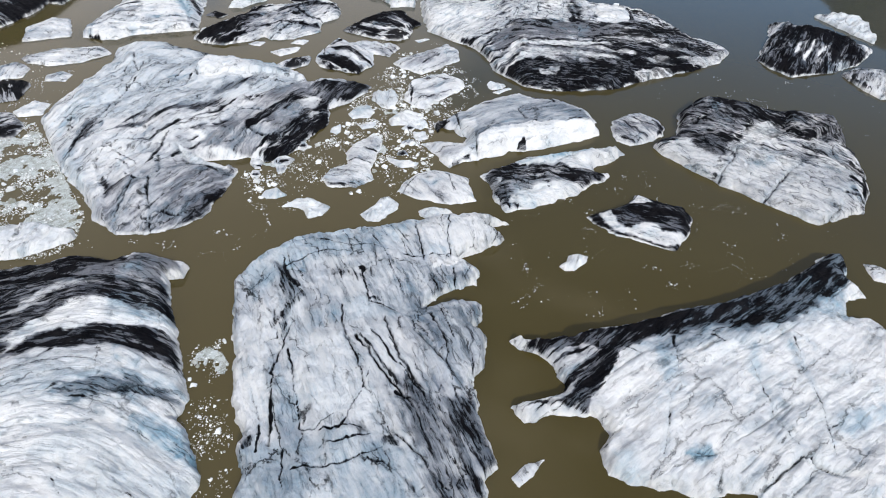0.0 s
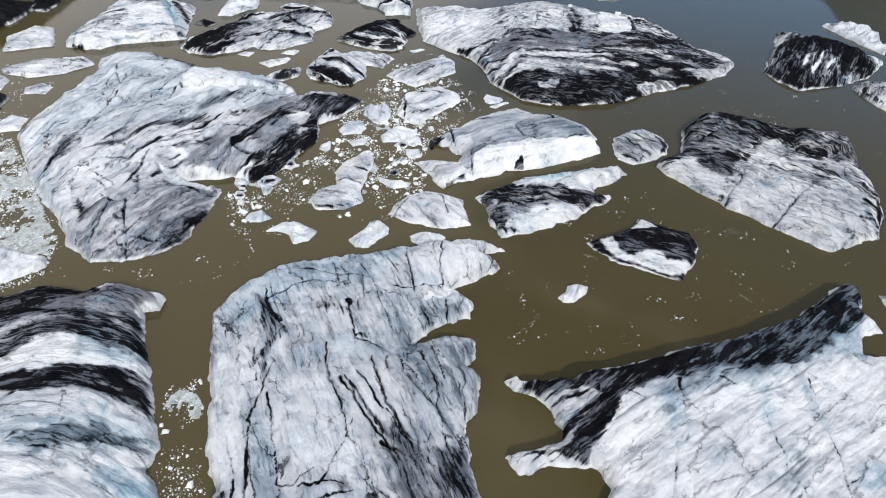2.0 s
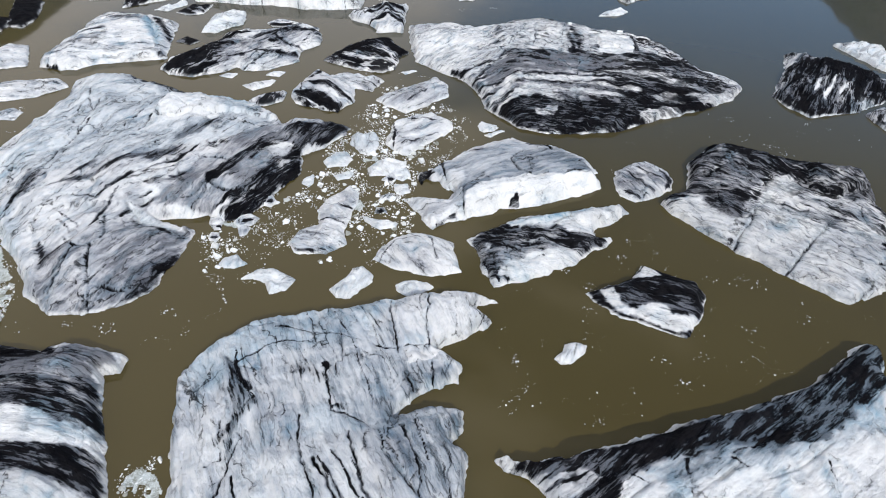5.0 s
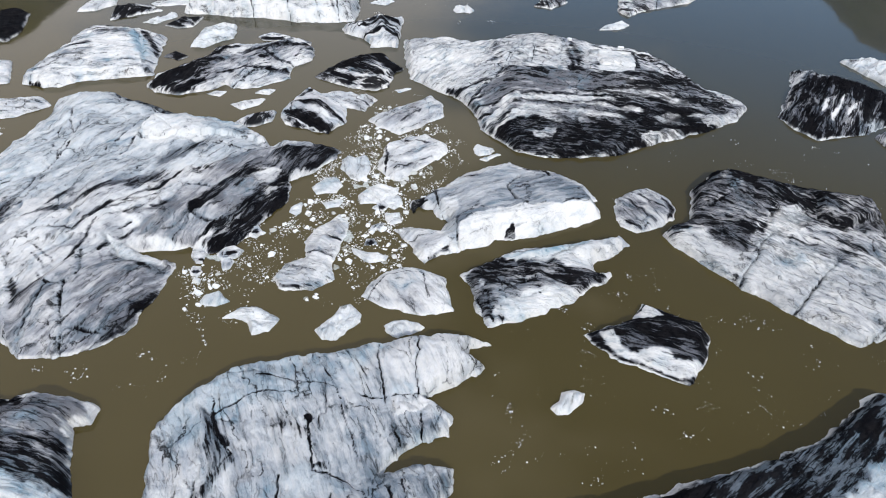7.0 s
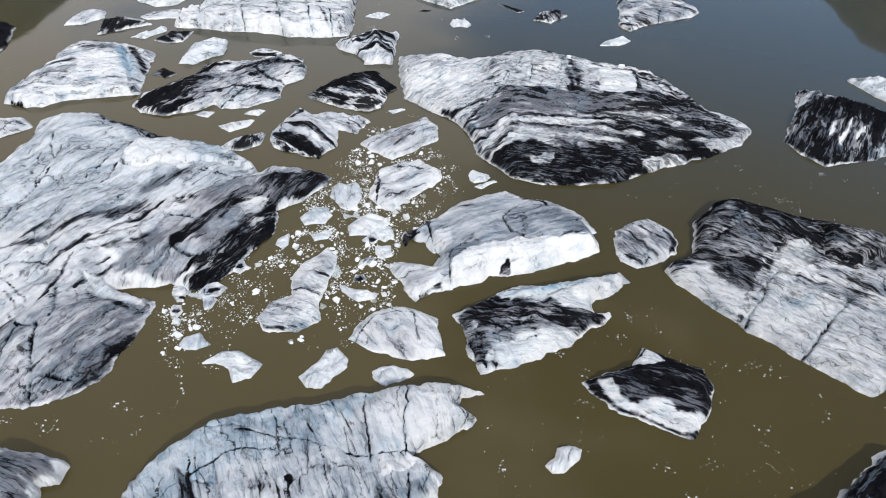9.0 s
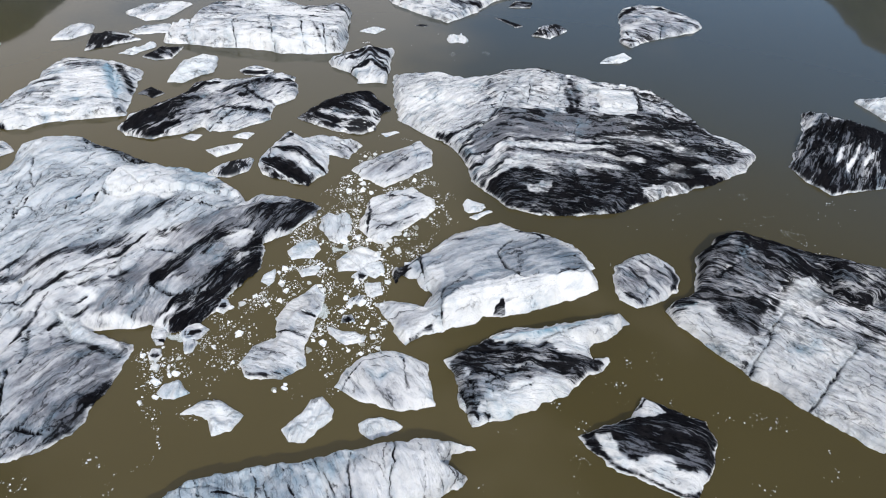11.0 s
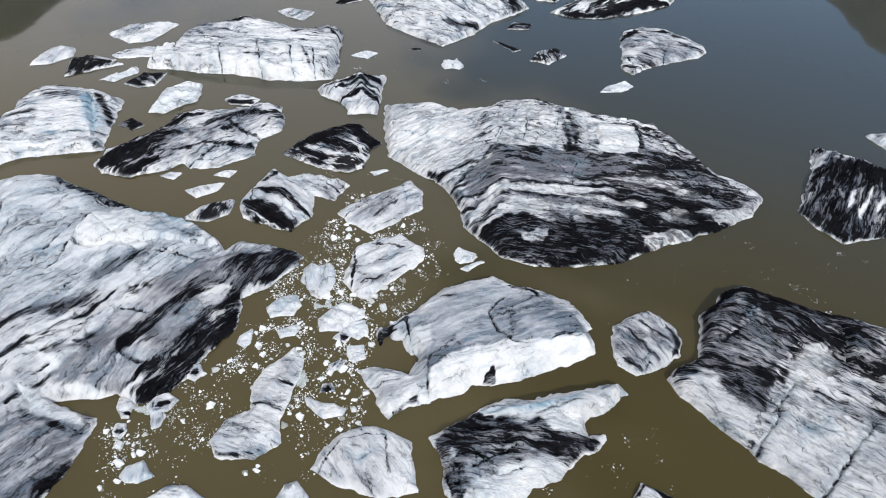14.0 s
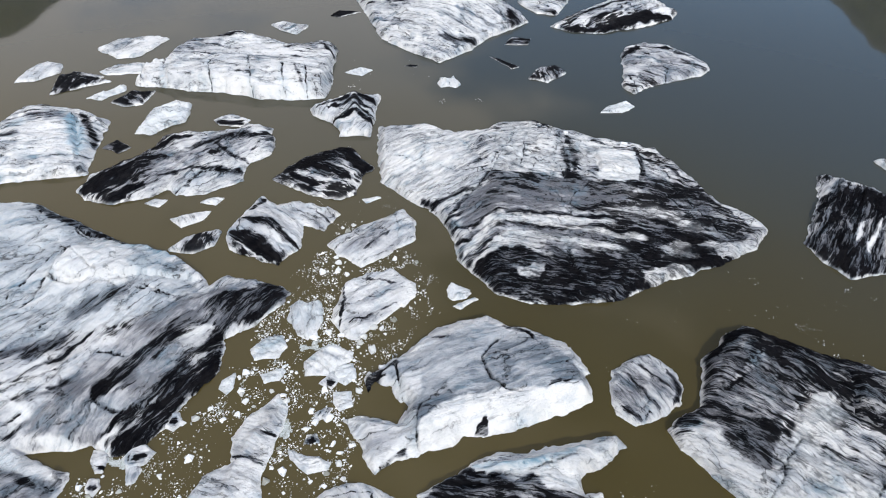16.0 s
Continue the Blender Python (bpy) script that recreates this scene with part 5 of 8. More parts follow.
stroke("clean", 6.21, 0.80, [(-1.2, 105.5), (2.7, 101.8), (7.0, 102.1)])
stroke("clean", 2.01, 0.70, [(8.4, 95.1), (12.5, 97.6)])
stroke("clean", 3.60, 0.80, [(-2.1, 105.3), (1.3, 101.8), (4.5, 95.2)])
stroke("clean", 4.22, 0.70, [(11.2, 107.1), (18.1, 108.5)])
stroke("clean", 3.61, 0.90, [(26.0, 100.5), (29.1, 99.8)])
stroke("clean", 0.66, 1.00, [(11.8, 91.2), (9.3, 85.8), (7.9, 84.4)])
stroke("clean", 1.13, 0.90, [(14.5, 82.2), (16.8, 81.4)])
stroke("grey", 7.65, 0.50, [(14.2, 102.6), (18.4, 101.6), (21.0, 99.4)])
stroke("grey", 14.58, 0.60, [(10.3, 89.0), (22.5, 86.8), (38.5, 88.7)])
stroke("grey", 6.66, 0.70, [(9.1, 95.1), (17.1, 95.7), (24.5, 95.0)])
stroke("grey", 4.80, 0.60, [(17.6, 100.3), (22.2, 98.3)])
stroke("grey", 5.69, 0.60, [(31.3, 98.8), (36.8, 93.6)])
stroke("crack", 0.14, 0.15, [(19.3, 85.7), (20.5, 81.5), (21.8, 78.4)])
stroke("crack", 0.21, 0.15, [(29.7, 101.1), (33.7, 94.5), (37.6, 87.7)])
stroke("crack", 0.19, 0.15, [(33.5, 99.0), (36.9, 91.5), (39.8, 86.9)])
stroke("crack", 0.26, 0.20, [(12.0, 101.2), (15.1, 106.6), (16.7, 108.1)])
stroke("crack", 0.14, 0.15, [(16.6, 106.7), (15.4, 100.2)])
stroke("crack", 0.15, 0.15, [(21.3, 108.5), (19.8, 101.7), (20.8, 98.2)])
stroke("crack", 0.24, 0.10, [(14.2, 103.9), (17.7, 101.6), (20.0, 103.0)])
stroke("crack", 0.22, 0.10, [(21.3, 101.8), (24.3, 98.4)])
stroke("crack", 0.22, 0.10, [(10.5, 99.9), (13.9, 97.7), (17.9, 96.8)])
stroke("crack", 0.26, 0.10, [(2.5, 105.7), (7.0, 104.7), (11.4, 106.4)])
stroke("crack", 0.23, 0.10, [(-0.2, 102.9), (4.2, 100.7), (7.0, 99.6)])
stroke("crack", 0.40, 0.40, [(7.4, 92.2), (11.5, 98.9), (16.1, 109.3)])
stroke("crack", 0.37, 0.30, [(19.2, 86.3), (21.6, 80.0), (21.7, 77.1)])
stroke("crack", 0.34, 0.40, [(30.9, 106.3), (30.3, 99.9)])
stroke("ridge", 7.68, 0.72, [(11.2, 107.1), (18.1, 108.5), (21.3, 106.7)])
stroke("ridge", 2.12, 0.42, [(12.1, 90.9), (11.3, 83.9)])
stroke("ridge", 7.37, 0.36, [(-2.1, 105.3), (4.5, 103.8)])
slab("white_block", 0.30, 0.35, [(25.3, 104.9), (31.3, 105.3), (30.5, 100.0), (25.2, 99.4)])
slab("white_crest", 0.80, 0.35, [(9.9, 107.6), (19.1, 109.0), (21.8, 105.7), (14.1, 101.3), (10.5, 101.7)])
patch(1.20, [(-3.7, 108.1), (2.5, 110.1), (11.4, 108.6), (7.7, 100.3), (5.4, 96.7), (2.5, 92.6), (-1.8, 95.5)], clean=0.55, ash=0.04, streak=0.45, grey=0.1)
patch(1.00, [(11.5, 106.2), (17.3, 108.1), (21.3, 105.9), (20.5, 98.0), (15.1, 99.0), (11.6, 99.7)], clean=0.4, ash=0.12, streak=0.60, grey=0.2)
patch(1.20, [(7.5, 92.5), (12.5, 98.5), (20.4, 98.1), (28.1, 96.9), (27.6, 94.4), (19.6, 92.4), (12.5, 91.7), (8.7, 88.9)], grey=0.95, ash=0.12, streak=0.75, clean=0)
patch(1.50, [(30.3, 98.5), (36.5, 100.2), (39.6, 94.2), (42.3, 90.9), (39.7, 88.3), (32.3, 92.6), (29.4, 94.8)], streak=0.85, ash=0.27, clean=0)
patch(1.00, [(7.1, 84.7), (9.0, 82.5), (12.2, 84.6), (13.8, 85.7), (17.1, 83.7), (19.6, 84.7), (24.1, 83.9), (29.5, 88.9), (32.1, 90.8), (33.3, 88.4), (27.6, 84.0), (27.3, 81.5), (34.2, 83.8), (40.7, 86.4), (33.7, 82.1), (24.5, 78.4), (21.5, 77.5), (14.2, 77.4), (10.8, 80.2)], ash=0.71, clean=0, streak=0.85)
patch(0.60, [(12.5, 90.9), (17.9, 90.6), (25.3, 90.5), (25.1, 89.4), (17.7, 89.4), (12.4, 89.6), (9.1, 85.9), (9.1, 87.3)], clean=0.75, ash=0.05, grey=0.1)
patch(0.50, [(12.7, 87.4), (17.4, 86.6), (17.3, 85.5), (12.6, 85.7), (9.0, 82.9), (9.4, 84.2)], clean=0.6, ash=0.10, grey=0.2)
patch(0.30, [(25.2, 104.2), (30.5, 104.5), (29.7, 97.7), (24.7, 97.9)], clean=0.85, ash=0.00, streak=0.20)
patch(0.40, [(27.3, 83.3), (31.8, 85.1), (33.7, 84.3), (30.0, 82.4), (27.1, 81.8)], clean=0.65, ash=0.08)
patch(0.40, [(36.6, 88.0), (40.9, 89.6), (40.5, 87.0), (36.1, 86.4)], clean=0.65, ash=0.08)
patch(0.40, [(29.0, 86.7), (33.2, 88.7), (34.2, 88.1), (30.9, 86.1)], clean=0.5, ash=0.10)
patch(0.40, [(13.5, 83.4), (17.0, 83.3), (16.3, 81.8), (14.2, 82.0)], clean=0.6, ash=0.10)
STRIPED = iceberg("iceberg", "large iceberg striped with folded black ash layers, white at one end",
        [(-3.5, 111.0), (-0.3, 111.6), (3.7, 112.2), (7.1, 110.0), (11.5, 110.8), (13.4, 112.8), (18.8, 113.4), (22.0, 111.1), (26.1, 109.7), (31.2, 109.0), (34.3, 107.6), (36.7, 103.6), (39.0, 97.7), (41.9, 94.6), (44.2, 92.1), (42.9, 90.2), (40.9, 88.3), (34.7, 84.8), (30.0, 83.0), (24.6, 80.0), (20.4, 79.2), (15.1, 79.1), (11.8, 80.1), (9.6, 82.7), (7.6, 85.2), (7.4, 88.6), (6.0, 91.4), (4.5, 93.6), (2.2, 95.0), (-1.8, 98.9), (-2.8, 104.2)],
        top=2.2, rim=1.0, cliff=1.2, shoulder=9, res=0.12, rough=0.38, streak=0.86, grain=-1, fold=(12.1, 89.6, 0.70, 0.12, 0.5), pitch=2.0)

stroke("ash", 4.59, 1.25, [(37.5, 73.5), (41.4, 71.5), (46.3, 68.9)])
stroke("ash", 1.28, 1.15, [(30.3, 70.7), (32.7, 72.7), (34.7, 74.7)])
stroke("ash", 1.01, 1.10, [(26.0, 64.9), (29.3, 67.1), (32.2, 68.8)])
stroke("ash", 1.65, 1.20, [(33.6, 74.8), (34.8, 75.2), (37.4, 74.9), (41.7, 73.5), (47.1, 71.8)])
stroke("ash", 3.35, 1.00, [(39.0, 73.4), (41.1, 70.8), (43.7, 69.7)])
stroke("ash", 0.79, 0.90, [(30.7, 71.3), (33.4, 72.4), (35.1, 73.5)])
stroke("ash", 0.57, 0.90, [(30.0, 69.7), (32.8, 70.5), (34.4, 71.5)])
stroke("ash", 0.57, 0.90, [(29.9, 68.5), (32.3, 68.9), (33.5, 69.6)])
stroke("ash", 0.76, 0.90, [(26.4, 65.5), (28.6, 66.7), (31.4, 67.7)])
stroke("ash", 0.36, 0.90, [(34.7, 71.5), (36.6, 69.7), (37.9, 68.0)])
stroke("ash", 0.31, 0.90, [(29.7, 65.4), (30.7, 64.1), (31.0, 62.0), (32.0, 61.1), (33.5, 60.4)])
stroke("ash", 0.26, 0.80, [(32.9, 67.8), (34.5, 65.6), (36.3, 64.0)])
stroke("ash", 0.25, 0.80, [(32.6, 65.5), (34.5, 64.2), (35.7, 62.5)])
stroke("ash", 0.33, 0.80, [(33.7, 70.2), (34.6, 68.4)])
stroke("ash", 0.42, 0.90, [(40.9, 68.1), (41.9, 67.0)])
stroke("ash", 0.28, 0.80, [(34.8, 62.4), (37.2, 61.8), (40.1, 60.2)])
stroke("ash", 0.29, 0.80, [(35.7, 61.5), (37.4, 60.1), (39.6, 59.3)])
stroke("ash", 0.17, 0.70, [(25.3, 62.1), (26.7, 61.4), (27.8, 60.5), (31.3, 60.4)])
stroke("ash", 0.57, 0.80, [(44.2, 58.7), (46.0, 55.5)])
stroke("ash", 0.44, 0.70, [(30.9, 58.3), (34.3, 55.7), (39.3, 54.8), (44.8, 54.9)])
stroke("ash", 0.25, 0.80, [(46.5, 57.1), (45.7, 54.2)])
stroke("clean", 3.32, 0.80, [(34.2, 60.9), (37.2, 59.6), (39.9, 57.9)])
stroke("clean", 0.98, 0.60, [(31.1, 65.2), (32.7, 64.4)])
stroke("clean", 2.88, 0.90, [(26.6, 61.1), (29.9, 57.2), (33.5, 53.7)])
stroke("clean", 4.34, 0.70, [(37.1, 53.7), (39.9, 50.9), (43.8, 52.9)])
stroke("clean", 2.70, 0.95, [(38.8, 67.7), (39.7, 66.3), (36.8, 63.0)])
stroke("clean", 1.24, 0.60, [(40.7, 67.5), (42.2, 65.6)])
stroke("clean", 1.98, 1.00, [(26.5, 64.1), (28.5, 62.9), (31.1, 59.9)])
stroke("clean", 1.22, 0.50, [(33.6, 68.4), (35.9, 66.7)])
stroke("clean", 0.95, 0.60, [(32.0, 63.9), (34.8, 62.4)])
stroke("clean", 1.09, 0.80, [(36.3, 73.9), (37.6, 73.2)])
stroke("clean", 1.75, 0.90, [(42.1, 59.7), (46.1, 58.7)])
stroke("grey", 3.54, 0.50, [(33.1, 71.4), (38.4, 69.2)])
stroke("grey", 1.42, 0.70, [(26.3, 65.2), (29.7, 67.1), (31.6, 68.3)])
stroke("grey", 1.89, 0.50, [(31.9, 72.7), (30.2, 68.8)])
stroke("blue", 0.82, 0.70, [(26.4, 64.7), (28.4, 65.0)])
stroke("blue", 1.58, 0.30, [(37.9, 65.7), (41.0, 66.1)])
stroke("crack", 0.31, 0.50, [(33.5, 53.0), (35.4, 54.7), (41.0, 59.9)])
stroke("crack", 0.30, 0.50, [(30.2, 56.1), (32.5, 59.5), (36.0, 63.7)])
stroke("crack", 0.26, 0.50, [(39.3, 49.5), (41.8, 52.4), (43.4, 54.4)])
stroke("crack", 0.41, 0.40, [(42.8, 54.4), (45.8, 54.4)])
stroke("ridge", 3.53, 0.78, [(31.6, 70.2), (34.7, 73.2), (39.1, 70.5)])
stroke("ridge", 5.65, 0.42, [(43.0, 67.8), (48.3, 67.3)])
stroke("ridge", 2.33, -0.30, [(42.1, 66.5), (44.6, 65.2)])
slab("ice_corner", 0.20, -0.20, [(39.3, 49.5), (41.8, 52.4), (43.4, 54.4), (45.7, 54.3), (43.5, 51.1), (41.2, 50.0)])
slab("dark_hump", 0.50, 0.60, [(43.1, 70.6), (46.8, 70.3), (48.8, 68.4), (47.8, 66.2), (43.7, 64.8), (41.6, 66.0)])
patch(0.50, [(25.1, 62.9), (29.6, 65.0), (30.9, 62.1), (32.9, 60.7), (30.0, 57.8), (27.1, 60.1)], streak=0.35, clean=0.5, ash=0.06, grey=0.1)
patch(0.60, [(29.9, 56.9), (33.2, 60.3), (35.5, 59.0), (39.0, 57.7), (45.8, 59.0), (40.7, 47.8), (37.2, 49.8), (34.7, 52.3), (33.4, 53.7)], streak=0.25, ash=0.05, grey=0.35, clean=0.3)
patch(0.60, [(39.9, 64.7), (47.6, 62.6), (45.8, 59.3), (39.5, 59.1), (34.7, 60.0), (33.0, 61.0), (34.7, 62.6)], streak=0.75, ash=0.15)
patch(0.60, [(30.9, 68.0), (36.2, 71.9), (37.9, 67.9), (35.4, 65.7), (32.2, 60.7), (30.4, 61.6), (29.1, 65.0)], streak=0.80, ash=0.30, grey=0.4, clean=0)
patch(0.50, [(35.1, 74.0), (40.2, 72.8), (44.9, 71.3), (51.2, 69.7), (48.1, 64.1), (43.1, 64.9), (40.6, 64.9), (40.8, 67.4), (38.6, 67.5), (37.6, 69.2), (35.9, 71.1)], ash=0.43, clean=0, streak=0.80)
patch(0.50, [(24.9, 63.2), (26.8, 65.4), (29.3, 67.6), (30.2, 70.8), (32.9, 73.3), (35.6, 75.1), (36.6, 73.9), (34.4, 71.4), (31.7, 68.5), (29.7, 65.9), (27.5, 64.8), (25.6, 63.0)], ash=0.35, clean=0, streak=0.80)
patch(0.50, [(36.3, 66.0), (38.9, 67.9), (40.7, 67.8), (38.3, 63.8), (36.5, 62.0), (34.5, 62.1)], clean=0.95, ash=0.00, grey=0.05)
iceberg("iceberg", "iceberg with dense dark ash streaks over a white front slope",
        [(25.7, 65.1), (26.3, 65.4), (29.2, 67.4), (30.8, 72.5), (33.3, 75.0), (36.0, 76.8), (39.5, 75.0), (43.2, 73.1), (47.0, 71.8), (49.9, 70.9), (49.8, 68.2), (48.5, 64.2), (48.9, 62.9), (47.9, 59.0), (47.1, 56.0), (45.0, 52.8), (42.7, 51.8), (39.2, 50.6), (37.7, 51.2), (34.3, 54.6), (31.1, 57.6), (28.2, 60.9), (26.3, 63.2)],
        top=1.9, rim=0.9, cliff=0.9, shoulder=5, res=0.12, rough=0.38, streak=0.88, grain=-37, fold=(34.4, 73.4, 0.90, 0.05, 0.6), pitch=2.2)

stroke("ash", 0.58, 1.10, [(0.3, 66.8), (0.1, 68.2), (2.2, 70.5)])
stroke("ash", 0.49, 1.00, [(12.9, 75.4), (14.2, 74.6), (15.2, 73.2)])
# hollow in the cliff: its inner shade painted as a black ash stroke
stroke("ash", 0.93, 1.50, [(9.0, 62.5), (9.7, 63.6), (10.4, 64.4)])
stroke("ash", 0.29, 0.90, [(0.9, 59.7), (2.2, 60.1), (3.2, 60.3)])
stroke("ash", 0.34, 0.70, [(2.5, 60.9), (3.8, 62.2)])
stroke("ash", 0.54, 0.40, [(5.2, 73.4), (9.9, 72.9), (15.2, 73.2)])
stroke("ash", 0.45, 0.40, [(4.4, 67.1), (8.3, 70.3), (12.4, 71.7)])
stroke("ash", 0.70, 0.60, [(12.1, 75.1), (14.2, 74.2)])
stroke("ash", 0.48, 0.50, [(11.3, 67.9), (15.1, 67.5), (19.3, 69.2)])
stroke("clean", 2.17, 1.20, [(2.5, 60.9), (5.6, 62.2), (8.1, 63.2)])
stroke("clean", 2.32, 1.20, [(11.8, 64.8), (14.5, 65.7), (19.2, 66.8)])
stroke("clean", 0.73, 0.80, [(6.5, 63.6), (9.7, 65.0), (13.1, 66.0)])
stroke("clean", 1.00, 0.90, [(2.5, 61.6), (4.7, 62.5)])
stroke("clean", 1.09, 0.60, [(3.4, 68.8), (3.9, 67.0)])
stroke("grey", 6.93, 1.15, [(4.3, 70.1), (9.9, 71.6), (16.5, 70.6)])
stroke("grey", 2.59, 0.60, [(0.1, 62.5), (2.8, 63.2)])
stroke("grey", 2.28, 0.60, [(12.2, 67.4), (17.3, 68.8)])
stroke("blue", 2.58, 0.10, [(5.2, 72.0), (12.4, 70.4), (17.5, 70.7)])
stroke("blue", 1.14, 0.50, [(12.2, 66.8), (17.1, 67.6)])
stroke("crack", 0.37, 0.80, [(11.5, 73.1), (10.0, 71.0), (10.7, 68.6), (11.6, 67.1), (13.1, 66.9)])
stroke("crack", 0.33, 0.80, [(4.7, 65.7), (4.4, 63.7), (5.2, 61.0)])
stroke("crack", 0.28, 0.40, [(12.7, 75.5), (14.2, 74.5), (15.6, 72.5)])
stroke("crack", 0.20, 0.50, [(2.3, 70.0), (3.1, 67.0), (3.7, 65.1)])
stroke("crack", 0.20, 0.30, [(19.9, 69.8), (17.5, 70.7)])
stroke("ridge", 2.76, 0.60, [(5.5, 64.3), (9.7, 65.9), (14.6, 67.2), (19.1, 68.0)])
stroke("ridge", 1.10, -0.96, [(9.9, 63.3), (10.1, 64.1)])
slab("ice_foot", 0.20, -0.35, [(-1.8, 63.9), (-0.5, 64.9), (2.7, 64.3), (4.4, 65.0), (4.4, 63.6), (5.2, 61.1), (3.0, 60.5), (1.7, 59.4), (0.9, 59.9), (0.3, 61.5), (-1.0, 63.0)])
patch(0.50, [(0.2, 69.0), (2.4, 70.0), (4.7, 71.5), (7.2, 73.9), (9.7, 75.2), (13.3, 74.5), (15.9, 73.2), (17.7, 71.6), (19.6, 69.3), (19.0, 68.4), (16.1, 68.3), (15.1, 66.9), (10.3, 66.2), (8.0, 65.8), (6.3, 64.8), (4.7, 63.3), (4.2, 64.9), (3.3, 65.3), (4.7, 66.6), (4.7, 68.3), (3.0, 69.1)], grey=1, clean=0, blue=0.22, ash=0.03)
patch(0.25, [(4.7, 61.2), (4.7, 63.5), (6.7, 65.5), (8.7, 66.5), (15.2, 67.5), (19.4, 68.2), (19.7, 66.5), (15.7, 64.5), (11.7, 63.2), (7.4, 62.1)], grey=0, clean=1.1, blue=0, ash=0.00)
patch(0.30, [(2.0, 68.6), (4.6, 69.3), (4.9, 67.2), (3.6, 65.5), (2.6, 65.9)], clean=0.6, grey=0.2)
patch(0.15, [(-0.2, 66.9), (-0.2, 68.8), (0.8, 70.1), (2.4, 70.5), (2.8, 69.9), (1.1, 69.2), (0.3, 66.9)], ash=0.79, clean=0)
# black patch that paints the shade inside the hollow
patch(0.15, [(8.9, 63.1), (9.6, 64.3), (10.3, 64.9), (10.5, 62.6), (9.3, 62.4)], ash=0.96, clean=0)
patch(0.30, [(0.7, 58.9), (1.9, 60.6), (3.7, 62.3), (3.9, 61.7), (2.1, 60.1), (1.9, 59.0)], ash=0.52, clean=0)
iceberg("iceberg", "smooth grey-blue iceberg with a cream-white cliff and a dark hollow",
        [(-2.0, 64.5), (-0.7, 65.3), (2.7, 64.7), (3.6, 66.1), (2.4, 67.3), (2.1, 68.4), (0.7, 68.7), (0.2, 67.8), (-0.3, 69.0), (2.1, 71.5), (5.1, 74.5), (7.8, 76.2), (10.6, 76.8), (12.7, 76.0), (14.3, 75.5), (17.9, 74.0), (19.3, 72.3), (20.1, 70.4), (19.6, 70.1), (20.0, 67.7), (19.8, 67.3), (16.1, 65.7), (12.2, 64.2), (8.8, 63.5), (5.6, 62.1), (2.9, 61.2), (1.4, 60.1), (0.7, 60.7), (0.0, 62.4), (-1.3, 63.9)],
        top=2.0, rim=1.2, cliff=1.8, shoulder=6, res=0.12, rough=0.25, streak=0.10, grain=23)

stroke("ash", 0.72, 0.90, [(6.9, 57.6), (10.4, 57.0), (14.5, 57.1)])
stroke("ash", 1.32, 0.95, [(6.2, 58.6), (9.0, 58.4), (12.1, 57.7), (14.6, 57.8)])
stroke("ash", 1.02, 1.00, [(13.8, 59.2), (16.6, 57.1), (18.4, 57.2)])
stroke("ash", 0.38, 0.90, [(5.4, 57.5), (6.3, 54.8), (7.7, 52.2)])
stroke("ash", 0.31, 0.70, [(9.3, 55.5), (12.0, 53.0)])
stroke("ash", 0.38, 0.60, [(6.8, 55.1), (9.4, 56.6), (15.5, 56.8)])
stroke("ash", 0.30, 0.60, [(6.7, 52.8), (8.2, 53.5)])
stroke("clean", 2.74, 0.80, [(8.2, 53.2), (11.7, 54.1), (14.8, 55.6)])
stroke("clean", 1.63, 1.00, [(10.2, 53.6), (13.2, 54.3), (15.4, 55.7)])
stroke("clean", 1.23, 1.00, [(11.3, 60.5), (15.1, 60.8), (17.1, 60.1)])
stroke("grey", 2.67, 0.50, [(6.8, 54.8), (10.8, 54.9)])
stroke("blue", 0.78, 0.90, [(9.2, 60.8), (12.9, 60.7), (18.0, 62.3)])
stroke("crack", 0.19, 0.20, [(6.1, 56.1), (8.4, 56.9), (10.3, 54.9), (12.3, 55.6)])
stroke("crack", 0.17, 0.20, [(9.3, 54.9), (10.5, 52.3)])
stroke("crack", 0.15, 0.20, [(7.7, 52.2), (6.9, 56.2)])
stroke("crack", 0.27, 0.50, [(5.3, 57.7), (6.3, 54.8), (6.8, 52.2)])
stroke("crack", 0.26, 0.40, [(6.8, 54.1), (8.2, 53.8), (8.6, 52.0)])
stroke("crack", 0.31, 0.50, [(8.6, 60.4), (12.8, 60.0), (17.3, 61.7)])
stroke("crack", 0.25, 0.40, [(8.3, 55.5), (10.4, 56.6), (12.5, 57.4)])
stroke("ridge", 1.54, 0.36, [(12.9, 60.7), (17.8, 61.3)])
stroke("ridge", 1.54, -0.42, [(8.6, 60.3), (12.8, 59.8)])
slab("white_tail", 0.30, 0.45, [(8.9, 60.5), (12.4, 61.2), (18.6, 62.8), (20.7, 63.6), (21.5, 62.0), (17.5, 59.6), (15.1, 61.0), (11.2, 60.1)])
patch(0.40, [(6.7, 56.4), (15.1, 56.7), (11.5, 54.9), (8.6, 54.5)], grey=0.6, ash=0.15, clean=0.1)
patch(0.40, [(4.9, 57.8), (6.2, 58.7), (7.3, 60.3), (8.9, 60.7), (9.9, 60.0), (10.9, 60.2), (12.1, 59.2), (13.8, 60.2), (14.9, 58.6), (16.4, 58.4), (18.6, 58.2), (17.6, 56.5), (15.9, 55.5), (15.1, 55.9), (14.6, 56.9), (12.1, 56.5), (9.6, 56.6), (7.7, 56.3), (6.2, 57.3)], ash=0.45, clean=0, streak=0.9)
patch(0.30, [(5.1, 57.5), (6.2, 57.6), (7.6, 54.7), (8.9, 52.1), (8.3, 51.7), (7.5, 54.4), (6.9, 51.7), (6.4, 54.0)], ash=0.37)
